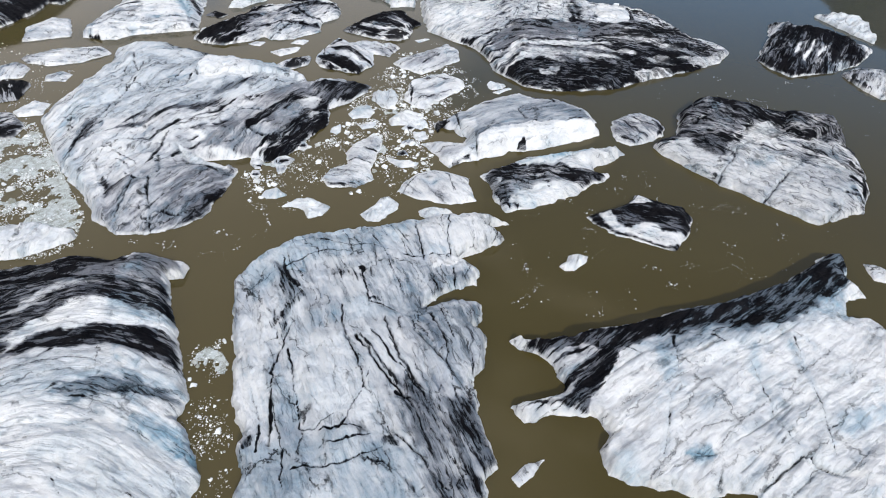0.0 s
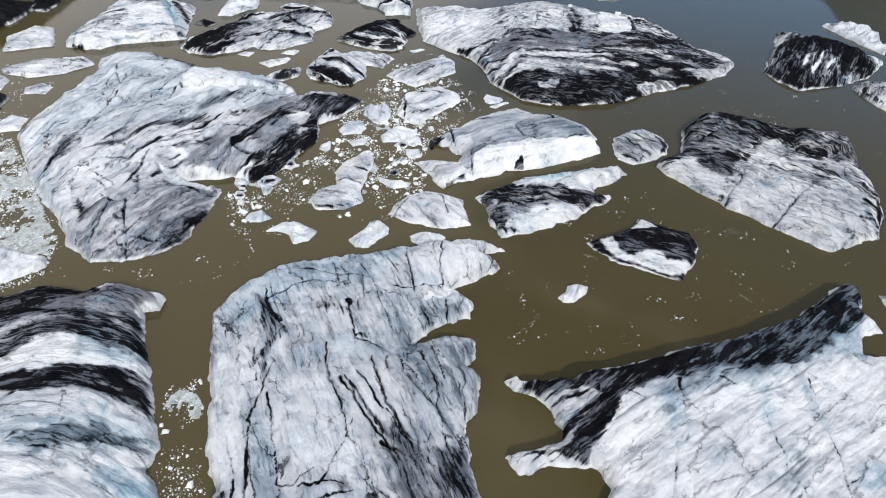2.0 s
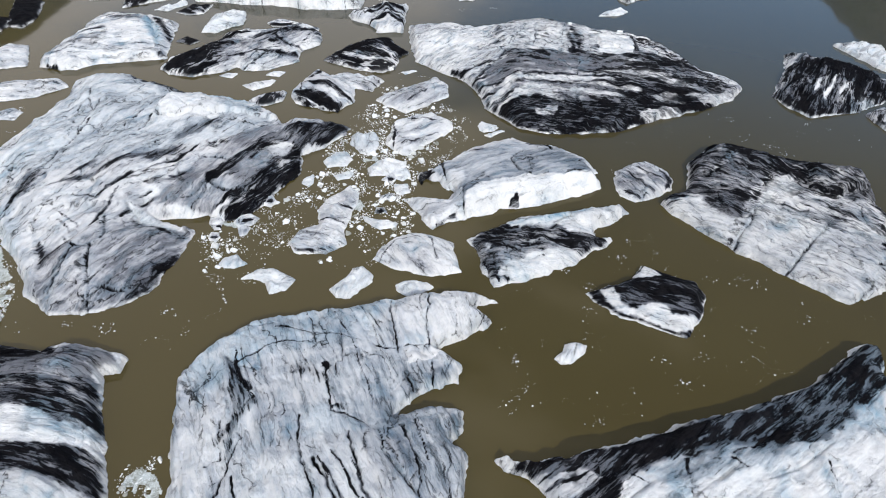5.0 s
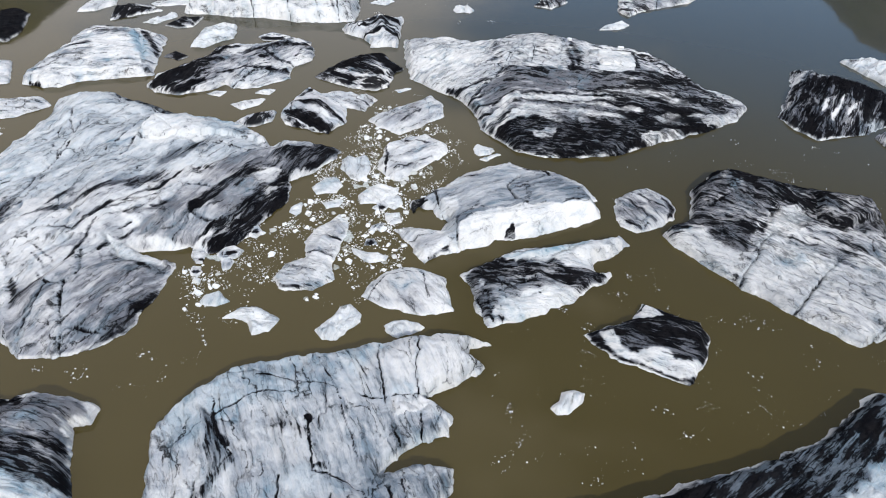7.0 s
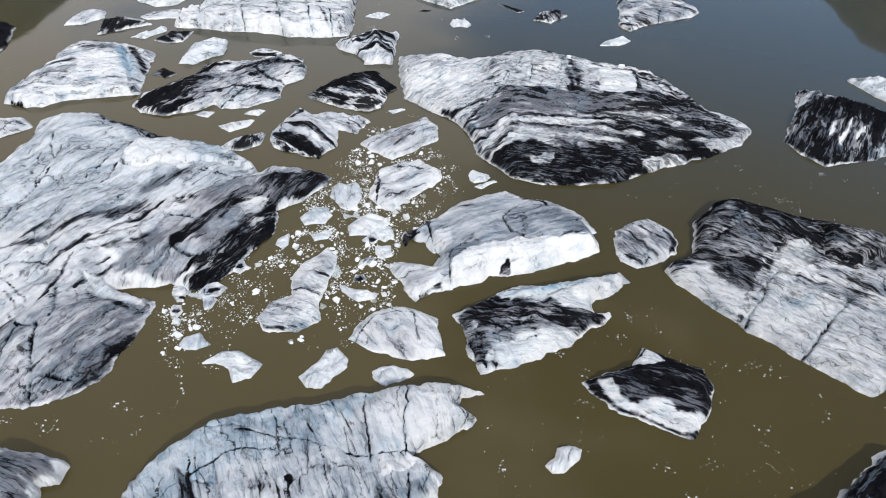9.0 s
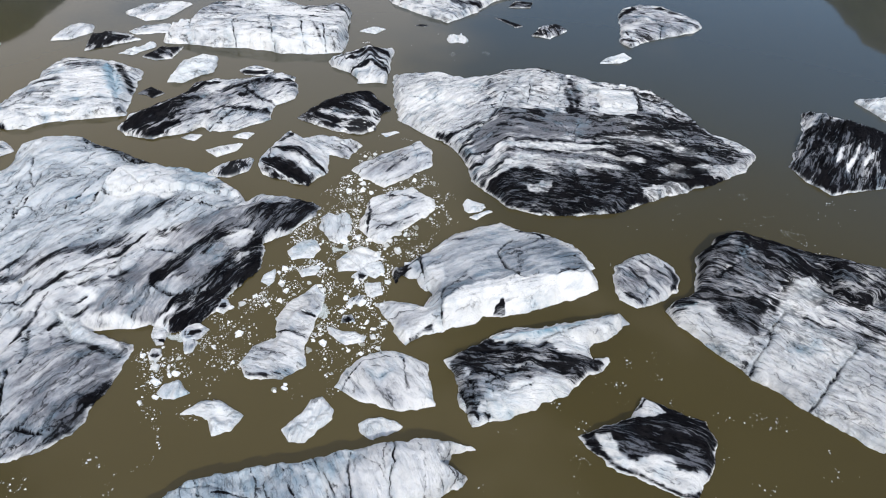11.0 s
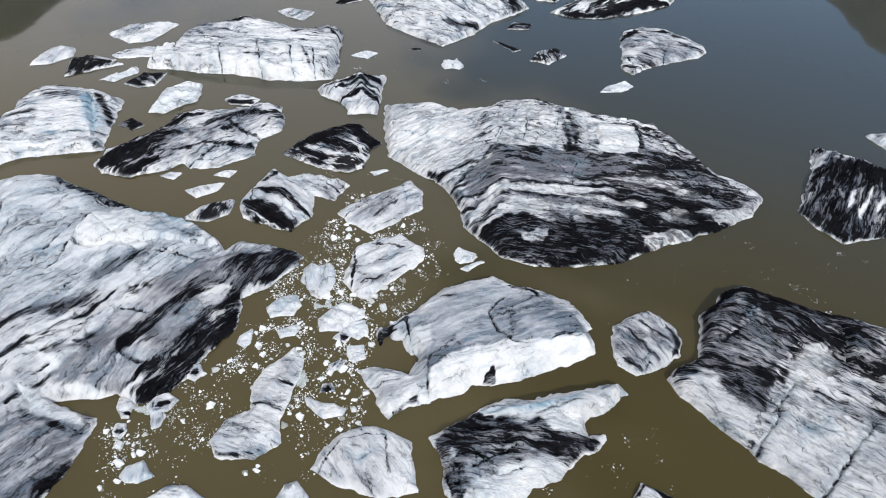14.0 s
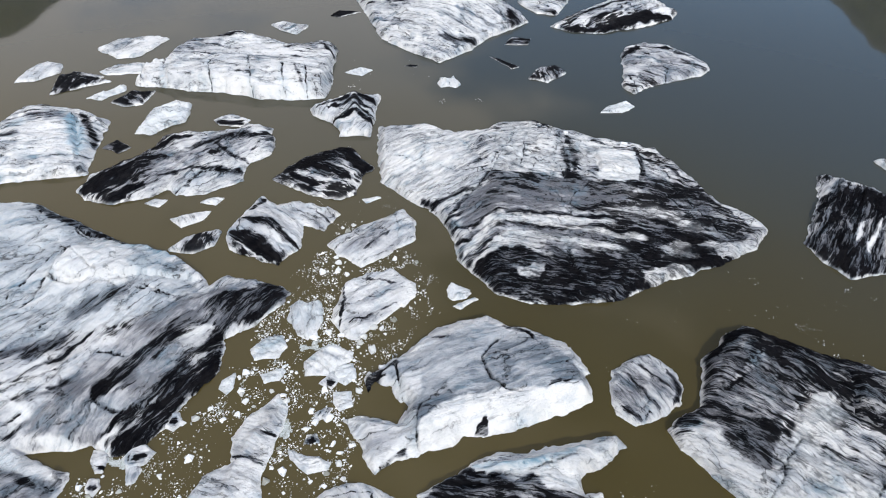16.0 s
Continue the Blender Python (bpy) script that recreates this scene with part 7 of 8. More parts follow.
iceberg("ice_chunk", "bright white ice chunk floating among brash",
        [(-7.8, 51.1), (-6.7, 52.5), (-6.0, 53.9), (-5.0, 54.3), (-4.1, 53.0), (-4.1, 52.2), (-5.1, 51.2), (-5.9, 50.0), (-7.1, 50.3)],
        top=0.7, rim=0.3, cliff=0.5, shoulder=5, res=0.09, rough=1.10, streak=0.05, grain=77)

stroke("clean", 3.62, 0.55, [(-2.0, 51.7), (1.6, 51.3)])
stroke("blue", 5.44, 0.22, [(-2.0, 51.7), (1.6, 51.3)])
iceberg("ice_chunk", "bright white ice chunk floating among brash",
        [(-2.0, 51.9), (-0.9, 52.5), (1.0, 52.2), (1.6, 51.7), (0.6, 51.0), (-0.6, 50.4), (-1.7, 51.1)],
        top=0.7, rim=0.3, cliff=0.5, shoulder=5, res=0.09, rough=1.10, streak=0.05, grain=112)

stroke("clean", 3.25, 0.55, [(-15.9, 52.0), (-11.5, 50.4)])
stroke("blue", 4.88, 0.22, [(-15.9, 52.0), (-11.5, 50.4)])
iceberg("ice_chunk", "bright white ice chunk floating among brash",
        [(-16.0, 52.3), (-14.7, 53.5), (-13.2, 53.7), (-11.1, 52.3), (-11.7, 50.9), (-13.0, 50.5), (-13.8, 51.8), (-14.9, 52.4)],
        top=0.7, rim=0.3, cliff=0.5, shoulder=5, res=0.09, rough=1.10, streak=0.05, grain=175)

stroke("clean", 3.86, 0.55, [(-18.3, 53.9), (-15.7, 53.8)])
stroke("blue", 5.80, 0.22, [(-18.3, 53.9), (-15.7, 53.8)])
iceberg("ice_chunk", "bright white ice chunk floating among brash",
        [(-18.6, 54.2), (-18.3, 55.1), (-17.2, 55.6), (-15.9, 54.3), (-17.0, 53.7), (-17.9, 53.7)],
        top=0.7, rim=0.3, cliff=0.5, shoulder=5, res=0.09, rough=1.10, streak=0.05, grain=93)

stroke("clean", 4.65, 0.55, [(-8.6, 77.1), (-5.2, 76.5)])
stroke("blue", 6.98, 0.22, [(-8.6, 77.1), (-5.2, 76.5)])
iceberg("ice_chunk", "bright white ice chunk floating among brash",
        [(-8.7, 77.5), (-8.1, 78.2), (-7.2, 77.9), (-5.9, 78.3), (-5.3, 77.0), (-5.5, 74.6), (-6.3, 73.3), (-7.4, 73.8), (-8.5, 75.6)],
        top=0.7, rim=0.3, cliff=0.5, shoulder=5, res=0.09, rough=1.10, streak=0.05, grain=100)

stroke("clean", 4.32, 0.55, [(-11.2, 71.5), (-7.9, 71.8)])
stroke("blue", 6.49, 0.06, [(-11.2, 71.5), (-7.9, 71.8)])
iceberg("ice_chunk", "bright white ice chunk floating among brash",
        [(-11.3, 71.8), (-10.5, 73.1), (-8.7, 73.6), (-8.1, 72.3), (-8.5, 71.0), (-10.8, 70.7)],
        top=0.7, rim=0.3, cliff=0.5, shoulder=5, res=0.09, rough=1.10, streak=0.05, grain=10)

stroke("clean", 4.01, 0.55, [(-9.7, 68.9), (-7.5, 69.0)])
stroke("blue", 6.03, 0.22, [(-9.7, 68.9), (-7.5, 69.0)])
iceberg("ice_chunk", "bright white ice chunk floating among brash",
        [(-9.7, 69.1), (-8.0, 70.0), (-7.6, 69.5), (-8.0, 68.5), (-9.3, 68.2)],
        top=0.7, rim=0.3, cliff=0.5, shoulder=5, res=0.09, rough=1.10, streak=0.05, grain=4)

stroke("clean", 3.27, 0.55, [(-3.0, 67.3), (-1.2, 65.8)])
stroke("blue", 4.91, 0.06, [(-3.0, 67.3), (-1.2, 65.8)])
iceberg("ice_chunk", "bright white ice chunk floating among brash",
        [(-3.0, 67.5), (-1.4, 67.7), (-1.2, 66.2), (-2.2, 65.5), (-2.9, 66.4)],
        top=0.7, rim=0.3, cliff=0.5, shoulder=5, res=0.09, rough=1.10, streak=0.05, grain=31)

stroke("clean", 3.58, 0.55, [(-3.2, 70.0), (-1.1, 68.6)])
stroke("blue", 5.38, 0.22, [(-3.2, 70.0), (-1.1, 68.6)])
iceberg("ice_chunk", "bright white ice chunk floating among brash",
        [(-3.3, 70.2), (-1.7, 70.7), (-1.2, 69.1), (-2.0, 68.3), (-3.1, 68.9)],
        top=0.7, rim=0.3, cliff=0.5, shoulder=5, res=0.09, rough=1.10, streak=0.05, grain=13)

stroke("clean", 4.17, 0.55, [(-6.2, 70.5), (-1.7, 70.6)])
stroke("blue", 6.26, 0.06, [(-6.2, 70.5), (-1.7, 70.6)])
iceberg("ice_chunk", "bright white ice chunk floating among brash",
        [(-6.3, 70.7), (-4.2, 72.9), (-1.9, 71.9), (-1.8, 71.1), (-3.7, 69.3), (-5.8, 69.2)],
        top=0.7, rim=0.3, cliff=0.5, shoulder=5, res=0.09, rough=1.10, streak=0.05, grain=143)

stroke("clean", 3.21, 0.55, [(-13.0, 68.1), (-11.6, 67.2)])
stroke("blue", 4.82, 0.22, [(-13.0, 68.1), (-11.6, 67.2)])
iceberg("ice_chunk", "bright white ice chunk floating among brash",
        [(-13.1, 68.3), (-12.0, 69.3), (-11.8, 67.6), (-12.2, 66.8), (-13.0, 67.4)],
        top=0.7, rim=0.3, cliff=0.5, shoulder=5, res=0.09, rough=1.10, streak=0.05, grain=25)

stroke("clean", 2.70, 0.55, [(-5.7, 61.6), (-2.3, 59.9)])
stroke("blue", 4.05, 0.06, [(-5.7, 61.6), (-2.3, 59.9)])
iceberg("ice_chunk", "bright white ice chunk floating among brash",
        [(-5.8, 61.7), (-3.4, 61.2), (-2.2, 60.9), (-2.4, 60.2), (-3.9, 59.8), (-5.4, 60.9)],
        top=0.7, rim=0.3, cliff=0.5, shoulder=5, res=0.09, rough=1.10, streak=0.05, grain=8)

stroke("clean", 4.76, 0.55, [(6.7, 80.1), (9.0, 79.6)])
stroke("blue", 7.14, 0.22, [(6.7, 80.1), (9.0, 79.6)])
iceberg("ice_chunk", "bright white ice chunk floating among brash",
        [(6.7, 80.6), (7.2, 81.6), (9.1, 80.6), (9.0, 80.1), (7.3, 79.2), (6.8, 79.6)],
        top=0.7, rim=0.3, cliff=0.5, shoulder=5, res=0.09, rough=1.10, streak=0.05, grain=18)

stroke("clean", 4.48, 0.55, [(7.3, 77.9), (10.0, 78.8)])
stroke("blue", 6.72, 0.06, [(7.3, 77.9), (10.0, 78.8)])
iceberg("ice_chunk", "bright white ice chunk floating among brash",
        [(7.3, 78.2), (9.6, 79.5), (10.0, 79.4), (8.1, 77.9)],
        top=0.7, rim=0.3, cliff=0.5, shoulder=5, res=0.09, rough=1.10, streak=0.05, grain=157)

stroke("clean", 7.13, 0.55, [(28.5, 116.9), (33.1, 120.9)])
stroke("blue", 10.71, 0.22, [(28.5, 116.9), (33.1, 120.9)])
iceberg("ice_chunk", "bright white ice chunk floating among brash",
        [(28.7, 117.8), (30.1, 120.0), (33.3, 121.3), (34.1, 119.9), (31.9, 118.1)],
        top=0.7, rim=0.3, cliff=0.5, shoulder=5, res=0.09, rough=1.10, streak=0.05, grain=15)

stroke("clean", 9.92, 0.55, [(4.6, 123.9), (7.7, 125.6)])
stroke("blue", 14.91, 0.06, [(4.6, 123.9), (7.7, 125.6)])
iceberg("ice_chunk", "bright white ice chunk floating among brash",
        [(4.6, 124.9), (5.0, 126.8), (7.7, 126.1), (7.9, 124.5), (5.1, 123.7)],
        top=0.7, rim=0.3, cliff=0.5, shoulder=5, res=0.09, rough=1.10, streak=0.05, grain=73)

stroke("clean", 11.43, 0.55, [(-10.2, 126.4), (-5.7, 127.3)])
stroke("blue", 17.18, 0.22, [(-10.2, 126.4), (-5.7, 127.3)])
iceberg("ice_chunk", "bright white ice chunk floating among brash",
        [(-10.3, 127.4), (-7.7, 129.0), (-5.8, 128.4), (-7.4, 126.4)],
        top=0.7, rim=0.3, cliff=0.5, shoulder=5, res=0.09, rough=1.10, streak=0.05, grain=111)

stroke("clean", 12.44, 0.55, [(5.4, 123.4), (8.1, 123.6)])
stroke("blue", 18.71, 0.06, [(5.4, 123.4), (8.1, 123.6)])
iceberg("ice_chunk", "bright white ice chunk floating among brash",
        [(5.4, 124.6), (7.0, 127.7), (8.1, 124.6), (7.5, 123.7)],
        top=0.7, rim=0.3, cliff=0.5, shoulder=5, res=0.09, rough=1.10, streak=0.05, grain=116)

stroke("clean", 8.09, 0.55, [(-34.8, 106.4), (-29.8, 114.2)])
stroke("blue", 12.15, 0.22, [(-34.8, 106.4), (-29.8, 114.2)])
iceberg("iceberg", "white iceberg with a rough grey top",
        [(-35.5, 107.5), (-35.3, 113.7), (-32.9, 115.8), (-30.5, 115.6), (-29.9, 111.1), (-31.7, 109.5), (-33.5, 107.2)],
        top=1.2, rim=0.6, cliff=0.5, shoulder=5, res=0.13, rough=1.10, streak=0.30, grain=10)

stroke("clean", 6.68, 0.55, [(-22.1, 92.5), (-19.7, 93.8)])
stroke("blue", 10.04, 0.06, [(-22.1, 92.5), (-19.7, 93.8)])
iceberg("ice_chunk", "bright white ice chunk floating among brash",
        [(-22.5, 93.2), (-21.4, 94.3), (-19.9, 94.4), (-20.7, 92.8)],
        top=0.7, rim=0.3, cliff=0.5, shoulder=5, res=0.09, rough=1.10, streak=0.05, grain=0)

stroke("clean", 10.65, 0.55, [(-45.8, 115.7), (-40.6, 118.1)])
stroke("blue", 16.00, 0.22, [(-45.8, 115.7), (-40.6, 118.1)])
iceberg("ice_chunk", "bright white ice chunk floating among brash",
        [(-46.0, 116.2), (-42.1, 120.6), (-41.2, 119.1), (-43.6, 115.9)],
        top=0.7, rim=0.3, cliff=0.5, shoulder=5, res=0.09, rough=1.10, streak=0.05, grain=126)

stroke("clean", 9.65, 0.55, [(-53.0, 70.7), (-49.0, 72.3)])
stroke("blue", 14.51, 0.06, [(-53.0, 70.7), (-49.0, 72.3)])
iceberg("ice_chunk", "bright white ice chunk floating among brash",
        [(-53.4, 71.2), (-52.0, 74.2), (-49.7, 73.2), (-49.3, 70.4), (-52.2, 70.0)],
        top=0.7, rim=0.3, cliff=0.5, shoulder=5, res=0.09, rough=1.10, streak=0.05, grain=3)

stroke("clean", 6.55, 0.55, [(-3.7, 94.7), (-1.3, 94.7)])
stroke("blue", 9.83, 0.22, [(-3.7, 94.7), (-1.3, 94.7)])
iceberg("ice_chunk", "bright white ice chunk floating among brash",
        [(-3.7, 95.1), (-1.8, 95.7), (-1.4, 95.4), (-3.0, 94.4)],
        top=0.7, rim=0.3, cliff=0.5, shoulder=5, res=0.09, rough=1.10, streak=0.05, grain=177)

stroke("clean", 4.60, 0.55, [(-42.9, 47.0), (-34.2, 45.6)])
stroke("blue", 6.91, 0.06, [(-42.9, 47.0), (-34.2, 45.6)])
iceberg("iceberg", "white iceberg with a rough grey top",
        [(-43.5, 47.6), (-42.6, 48.1), (-39.6, 48.7), (-35.5, 48.0), (-35.0, 46.7), (-36.6, 45.4), (-38.6, 44.1), (-40.5, 43.7), (-41.7, 44.0)],
        top=1.2, rim=0.6, cliff=0.5, shoulder=5, res=0.13, rough=1.10, streak=0.30, grain=78)

stroke("clean", 15.20, 0.55, [(62.6, 105.3), (69.1, 97.3)])
stroke("blue", 22.87, 0.22, [(62.6, 105.3), (69.1, 97.3)])
iceberg("iceberg", "white iceberg with a rough grey top",
        [(64.1, 107.7), (68.6, 108.6), (71.4, 107.2), (70.3, 99.0), (68.5, 96.6), (66.6, 101.0)],
        top=1.2, rim=0.6, cliff=0.5, shoulder=5, res=0.13, rough=1.10, streak=0.30, grain=32)

stroke("clean", 8.49, 0.55, [(7.2, 79.6), (8.7, 78.3)])
stroke("blue", 12.77, 0.06, [(7.2, 79.6), (8.7, 78.3)])
iceberg("ice_chunk", "bright white ice chunk floating among brash",
        [(7.3, 80.1), (9.2, 80.1), (8.8, 79.4), (7.3, 79.0)],
        top=0.7, rim=0.3, cliff=0.5, shoulder=5, res=0.09, rough=1.10, streak=0.05, grain=98)

iceberg("ice_floe", "small pale grey ice floe",
        [(-25.0, 90.1), (-22.8, 91.2), (-20.7, 91.8), (-21.2, 90.1), (-23.3, 88.7)],
        top=0.7, rim=0.3, cliff=0.6, shoulder=5, res=0.14, rough=0.38, streak=0.40, grain=120)

iceberg("iceberg", "small floe banded black and grey",
        [(-23.5, 85.0), (-22.1, 87.2), (-19.1, 88.6), (-18.6, 88.3), (-18.7, 85.9), (-20.7, 84.5), (-23.2, 84.6)],
        top=1.0, rim=0.4, cliff=0.6, shoulder=5, res=0.14, rough=0.38, streak=0.90, grain=82)

iceberg("ice_floe", "small pale ice floe",
        [(-28.9, 92.8), (-27.9, 93.7), (-26.4, 93.5), (-27.0, 92.1)],
        top=0.5, rim=0.2, cliff=0.6, shoulder=5, res=0.14, rough=0.38, streak=0.30, grain=20)

iceberg("ice_floe", "small dark grey ice floe",
        [(-38.4, 103.8), (-37.4, 105.8), (-34.8, 104.1), (-35.9, 102.7)],
        top=0.6, rim=0.3, cliff=0.6, shoulder=5, res=0.14, rough=0.38, streak=1.20, grain=179)

iceberg("ice_floe", "small floe with dark stripes",
        [(-42.1, 115.4), (-40.5, 118.6), (-37.0, 119.2), (-37.3, 115.2), (-39.7, 114.3)],
        top=0.7, rim=0.3, cliff=0.6, shoulder=5, res=0.14, rough=0.38, streak=1.10, grain=145)

iceberg("iceberg", "pale low ice floe",
        [(-51.0, 131.8), (-48.9, 135.6), (-43.0, 137.5), (-41.0, 136.8), (-43.2, 130.2), (-46.3, 128.9)],
        top=1.0, rim=0.4, cliff=0.6, shoulder=5, res=0.14, rough=0.38, streak=0.40, grain=51)

iceberg("ice_floe", "pale grey ice floe",
        [(-47.5, 124.4), (-45.5, 127.0), (-41.9, 127.8), (-41.1, 124.5), (-45.9, 123.4)],
        top=0.7, rim=0.3, cliff=0.6, shoulder=5, res=0.14, rough=0.38, streak=0.40, grain=9)

iceberg("iceberg", "pale white ice floe",
        [(-58.3, 120.1), (-57.8, 125.2), (-56.4, 126.9), (-53.8, 126.1), (-53.2, 123.5), (-55.6, 120.6)],
        top=0.9, rim=0.4, cliff=0.6, shoulder=5, res=0.14, rough=0.38, streak=0.30, grain=80)

iceberg("iceberg", "dark ash-covered iceberg adrift in the lagoon",
        [(-51.4, 116.9), (-53.0, 122.4), (-50.3, 123.9), (-44.6, 121.4), (-47.6, 119.5)],
        top=1.0, rim=0.4, cliff=0.6, shoulder=5, res=0.14, rough=0.38, streak=1.10, grain=78)

iceberg("ice_floe", "grey streaked ice floe",
        [(-25.4, 144.0), (-23.6, 145.2), (-18.7, 144.3), (-20.3, 140.5), (-23.0, 141.9)],
        top=0.8, rim=0.4, cliff=0.6, shoulder=5, res=0.14, rough=0.38, streak=0.70, grain=54)

iceberg("ice_floe", "black ash-covered ice floe",
        [(-15.7, 149.3), (-14.5, 151.5), (-10.3, 151.5), (-14.1, 148.7)],
        top=0.6, rim=0.3, cliff=0.6, shoulder=5, res=0.14, rough=0.38, streak=1.40, grain=16)

iceberg("ice_floe", "black ash-covered low floe",
        [(12.9, 135.1), (15.1, 133.9), (17.8, 131.6), (16.4, 130.7)],
        top=0.4, rim=0.2, cliff=0.6, shoulder=5, res=0.14, rough=0.38, streak=1.50, grain=58)

iceberg("ice_floe", "dark grey streaked ice floe",
        [(18.9, 127.6), (20.5, 130.7), (23.4, 132.8), (25.2, 130.0), (21.9, 126.5)],
        top=0.8, rim=0.4, cliff=0.6, shoulder=5, res=0.14, rough=0.38, streak=1.10, grain=96)

iceberg("ice_floe", "dark ice floe adrift in the lagoon",
        [(15.7, 139.7), (17.1, 142.8), (20.5, 142.4), (19.9, 140.1)],
        top=0.6, rim=0.3, cliff=0.6, shoulder=5, res=0.14, rough=0.38, streak=1.20, grain=3)

iceberg("ice_floe", "small black floe adrift in the lagoon",
        [(-1.0, 130.4), (-0.1, 131.0), (1.4, 130.8), (0.9, 130.0)],
        top=0.3, rim=0.1, cliff=0.6, shoulder=5, res=0.14, rough=0.38, streak=1.40, grain=65)

iceberg("iceberg", "dark streaked iceberg adrift in the lagoon",
        [(-58.7, 70.7), (-53.0, 70.4), (-50.0, 67.6), (-50.3, 65.0), (-54.9, 63.6)],
        top=1.1, rim=0.5, cliff=0.6, shoulder=5, res=0.14, rough=0.38, streak=1.10, grain=51)

iceberg("iceberg", "dark streaked iceberg adrift in the lagoon",
        [(-63.5, 79.2), (-56.8, 79.4), (-54.7, 78.6), (-54.3, 74.2), (-59.7, 72.2)],
        top=1.0, rim=0.4, cliff=0.6, shoulder=5, res=0.14, rough=0.38, streak=1.10, grain=121)

iceberg("ice_floe", "grey ice floe adrift in the lagoon",
        [(-63.6, 82.0), (-59.8, 85.2), (-57.0, 83.3), (-56.8, 80.6), (-62.1, 79.0)],
        top=0.7, rim=0.3, cliff=0.6, shoulder=5, res=0.14, rough=0.38, streak=0.60, grain=92)

iceberg("iceberg", "low pale iceberg with a dark streaked end",
        [(-60.0, 86.4), (-56.9, 89.5), (-50.0, 90.7), (-47.7, 88.7), (-50.6, 85.8), (-54.6, 84.2), (-58.3, 85.1)],
        top=1.0, rim=0.4, cliff=0.6, shoulder=5, res=0.14, rough=0.38, streak=0.60, grain=2)

iceberg("ice_floe", "small pale floe adrift in the lagoon",
        [(-54.0, 81.3), (-52.2, 82.6), (-50.4, 81.6), (-50.6, 79.6), (-53.3, 79.7)],
        top=0.5, rim=0.2, cliff=0.6, shoulder=5, res=0.14, rough=0.38, streak=0.40, grain=41)

iceberg("iceberg", "pale white ice floe",
        [(-64.3, 96.8), (-62.4, 101.3), (-59.2, 101.0), (-56.4, 94.6), (-59.7, 93.4), (-62.6, 92.2)],
        top=1.0, rim=0.4, cliff=0.6, shoulder=5, res=0.14, rough=0.38, streak=0.35, grain=7)

iceberg("iceberg", "dark ash-covered iceberg adrift in the lagoon",
        [(-78.5, 105.8), (-76.8, 113.3), (-65.9, 110.6), (-66.3, 103.3), (-68.7, 97.4), (-72.6, 95.0)],
        top=1.3, rim=0.6, cliff=0.6, shoulder=5, res=0.14, rough=0.38, streak=1.20, grain=153)

iceberg("iceberg", "dark streaked iceberg adrift in the lagoon",
        [(58.0, 85.0), (60.5, 87.0), (64.4, 86.6), (67.6, 83.4), (66.2, 79.2), (60.0, 77.9), (58.7, 81.5)],
        top=1.1, rim=0.5, cliff=0.6, shoulder=5, res=0.14, rough=0.38, streak=1.00, grain=59)

iceberg("ice_floe", "small dark-edged floe adrift in the lagoon",
        [(40.6, 44.6), (41.6, 44.3), (43.4, 42.6), (42.4, 41.5), (40.5, 42.3)],
        top=0.6, rim=0.3, cliff=0.6, shoulder=5, res=0.14, rough=0.38, streak=0.90, grain=24)

iceberg("ice_floe", "small smooth grey ice floe",
        [(5.3, 22.3), (6.3, 23.2), (7.8, 23.6), (6.9, 22.4), (5.7, 21.5)],
        top=0.6, rim=0.3, cliff=0.6, shoulder=5, res=0.14, rough=0.38, streak=0.60, grain=118)

iceberg("ice_floe", "small dark ice boulder",
        [(-18.3, 59.9), (-18.3, 60.3), (-17.4, 60.3), (-16.9, 59.7), (-17.0, 58.6), (-17.6, 58.3)],
        top=0.5, rim=0.2, cliff=0.6, shoulder=5, res=0.14, rough=0.38, streak=0.60, grain=108)

iceberg("ice_floe", "small grey ice chunk",
        [(-4.4, 65.4), (-3.3, 66.0), (-2.8, 65.9), (-3.1, 64.7), (-4.0, 64.6)],
        top=0.5, rim=0.2, cliff=0.6, shoulder=5, res=0.14, rough=0.38, streak=0.80, grain=62)

iceberg("ice_floe", "dark ash-covered floe adrift in the lagoon",
        [(-52.3, 120.0), (-51.3, 123.9), (-46.2, 122.9), (-47.6, 119.9), (-50.1, 118.0)],
        top=0.8, rim=0.4, cliff=0.6, shoulder=5, res=0.14, rough=0.38, streak=1.10, grain=179)

iceberg("iceberg", "dark ash-covered iceberg adrift in the lagoon",
        [(-70.3, 118.9), (-68.3, 120.6), (-65.5, 118.7), (-63.2, 111.9), (-63.6, 107.6), (-66.5, 108.3)],
        top=1.1, rim=0.5, cliff=0.6, shoulder=5, res=0.14, rough=0.38, streak=1.30, grain=13)

stroke("ash", 16.39, 0.50, [(48.4, 90.1), (56.4, 90.0), (63.0, 89.8)])
stroke("ash", 6.29, 1.20, [(51.6, 96.1), (56.4, 95.8), (60.4, 93.2), (63.2, 90.2)])
stroke("ash", 2.84, 0.90, [(45.9, 85.7), (48.9, 84.0), (53.4, 85.1)])
stroke("ash", 0.83, 1.00, [(53.9, 98.4), (50.8, 89.8), (49.7, 84.0)])
stroke("clean", 0.49, 1.00, [(52.1, 88.8), (54.3, 91.9)])
stroke("clean", 0.58, 1.00, [(53.4, 87.9), (56.4, 92.0)])
stroke("clean", 0.62, 1.00, [(55.9, 89.0), (57.7, 91.0)])
stroke("clean", 2.66, 0.70, [(58.4, 87.1), (60.9, 87.2)])
stroke("blue", 3.74, 0.50, [(46.3, 85.8), (49.1, 82.6)])
stroke("blue", 3.32, 0.50, [(56.3, 86.1), (60.9, 87.2)])
stroke("ridge", 5.80, 0.60, [(52.5, 96.1), (57.4, 94.1)])
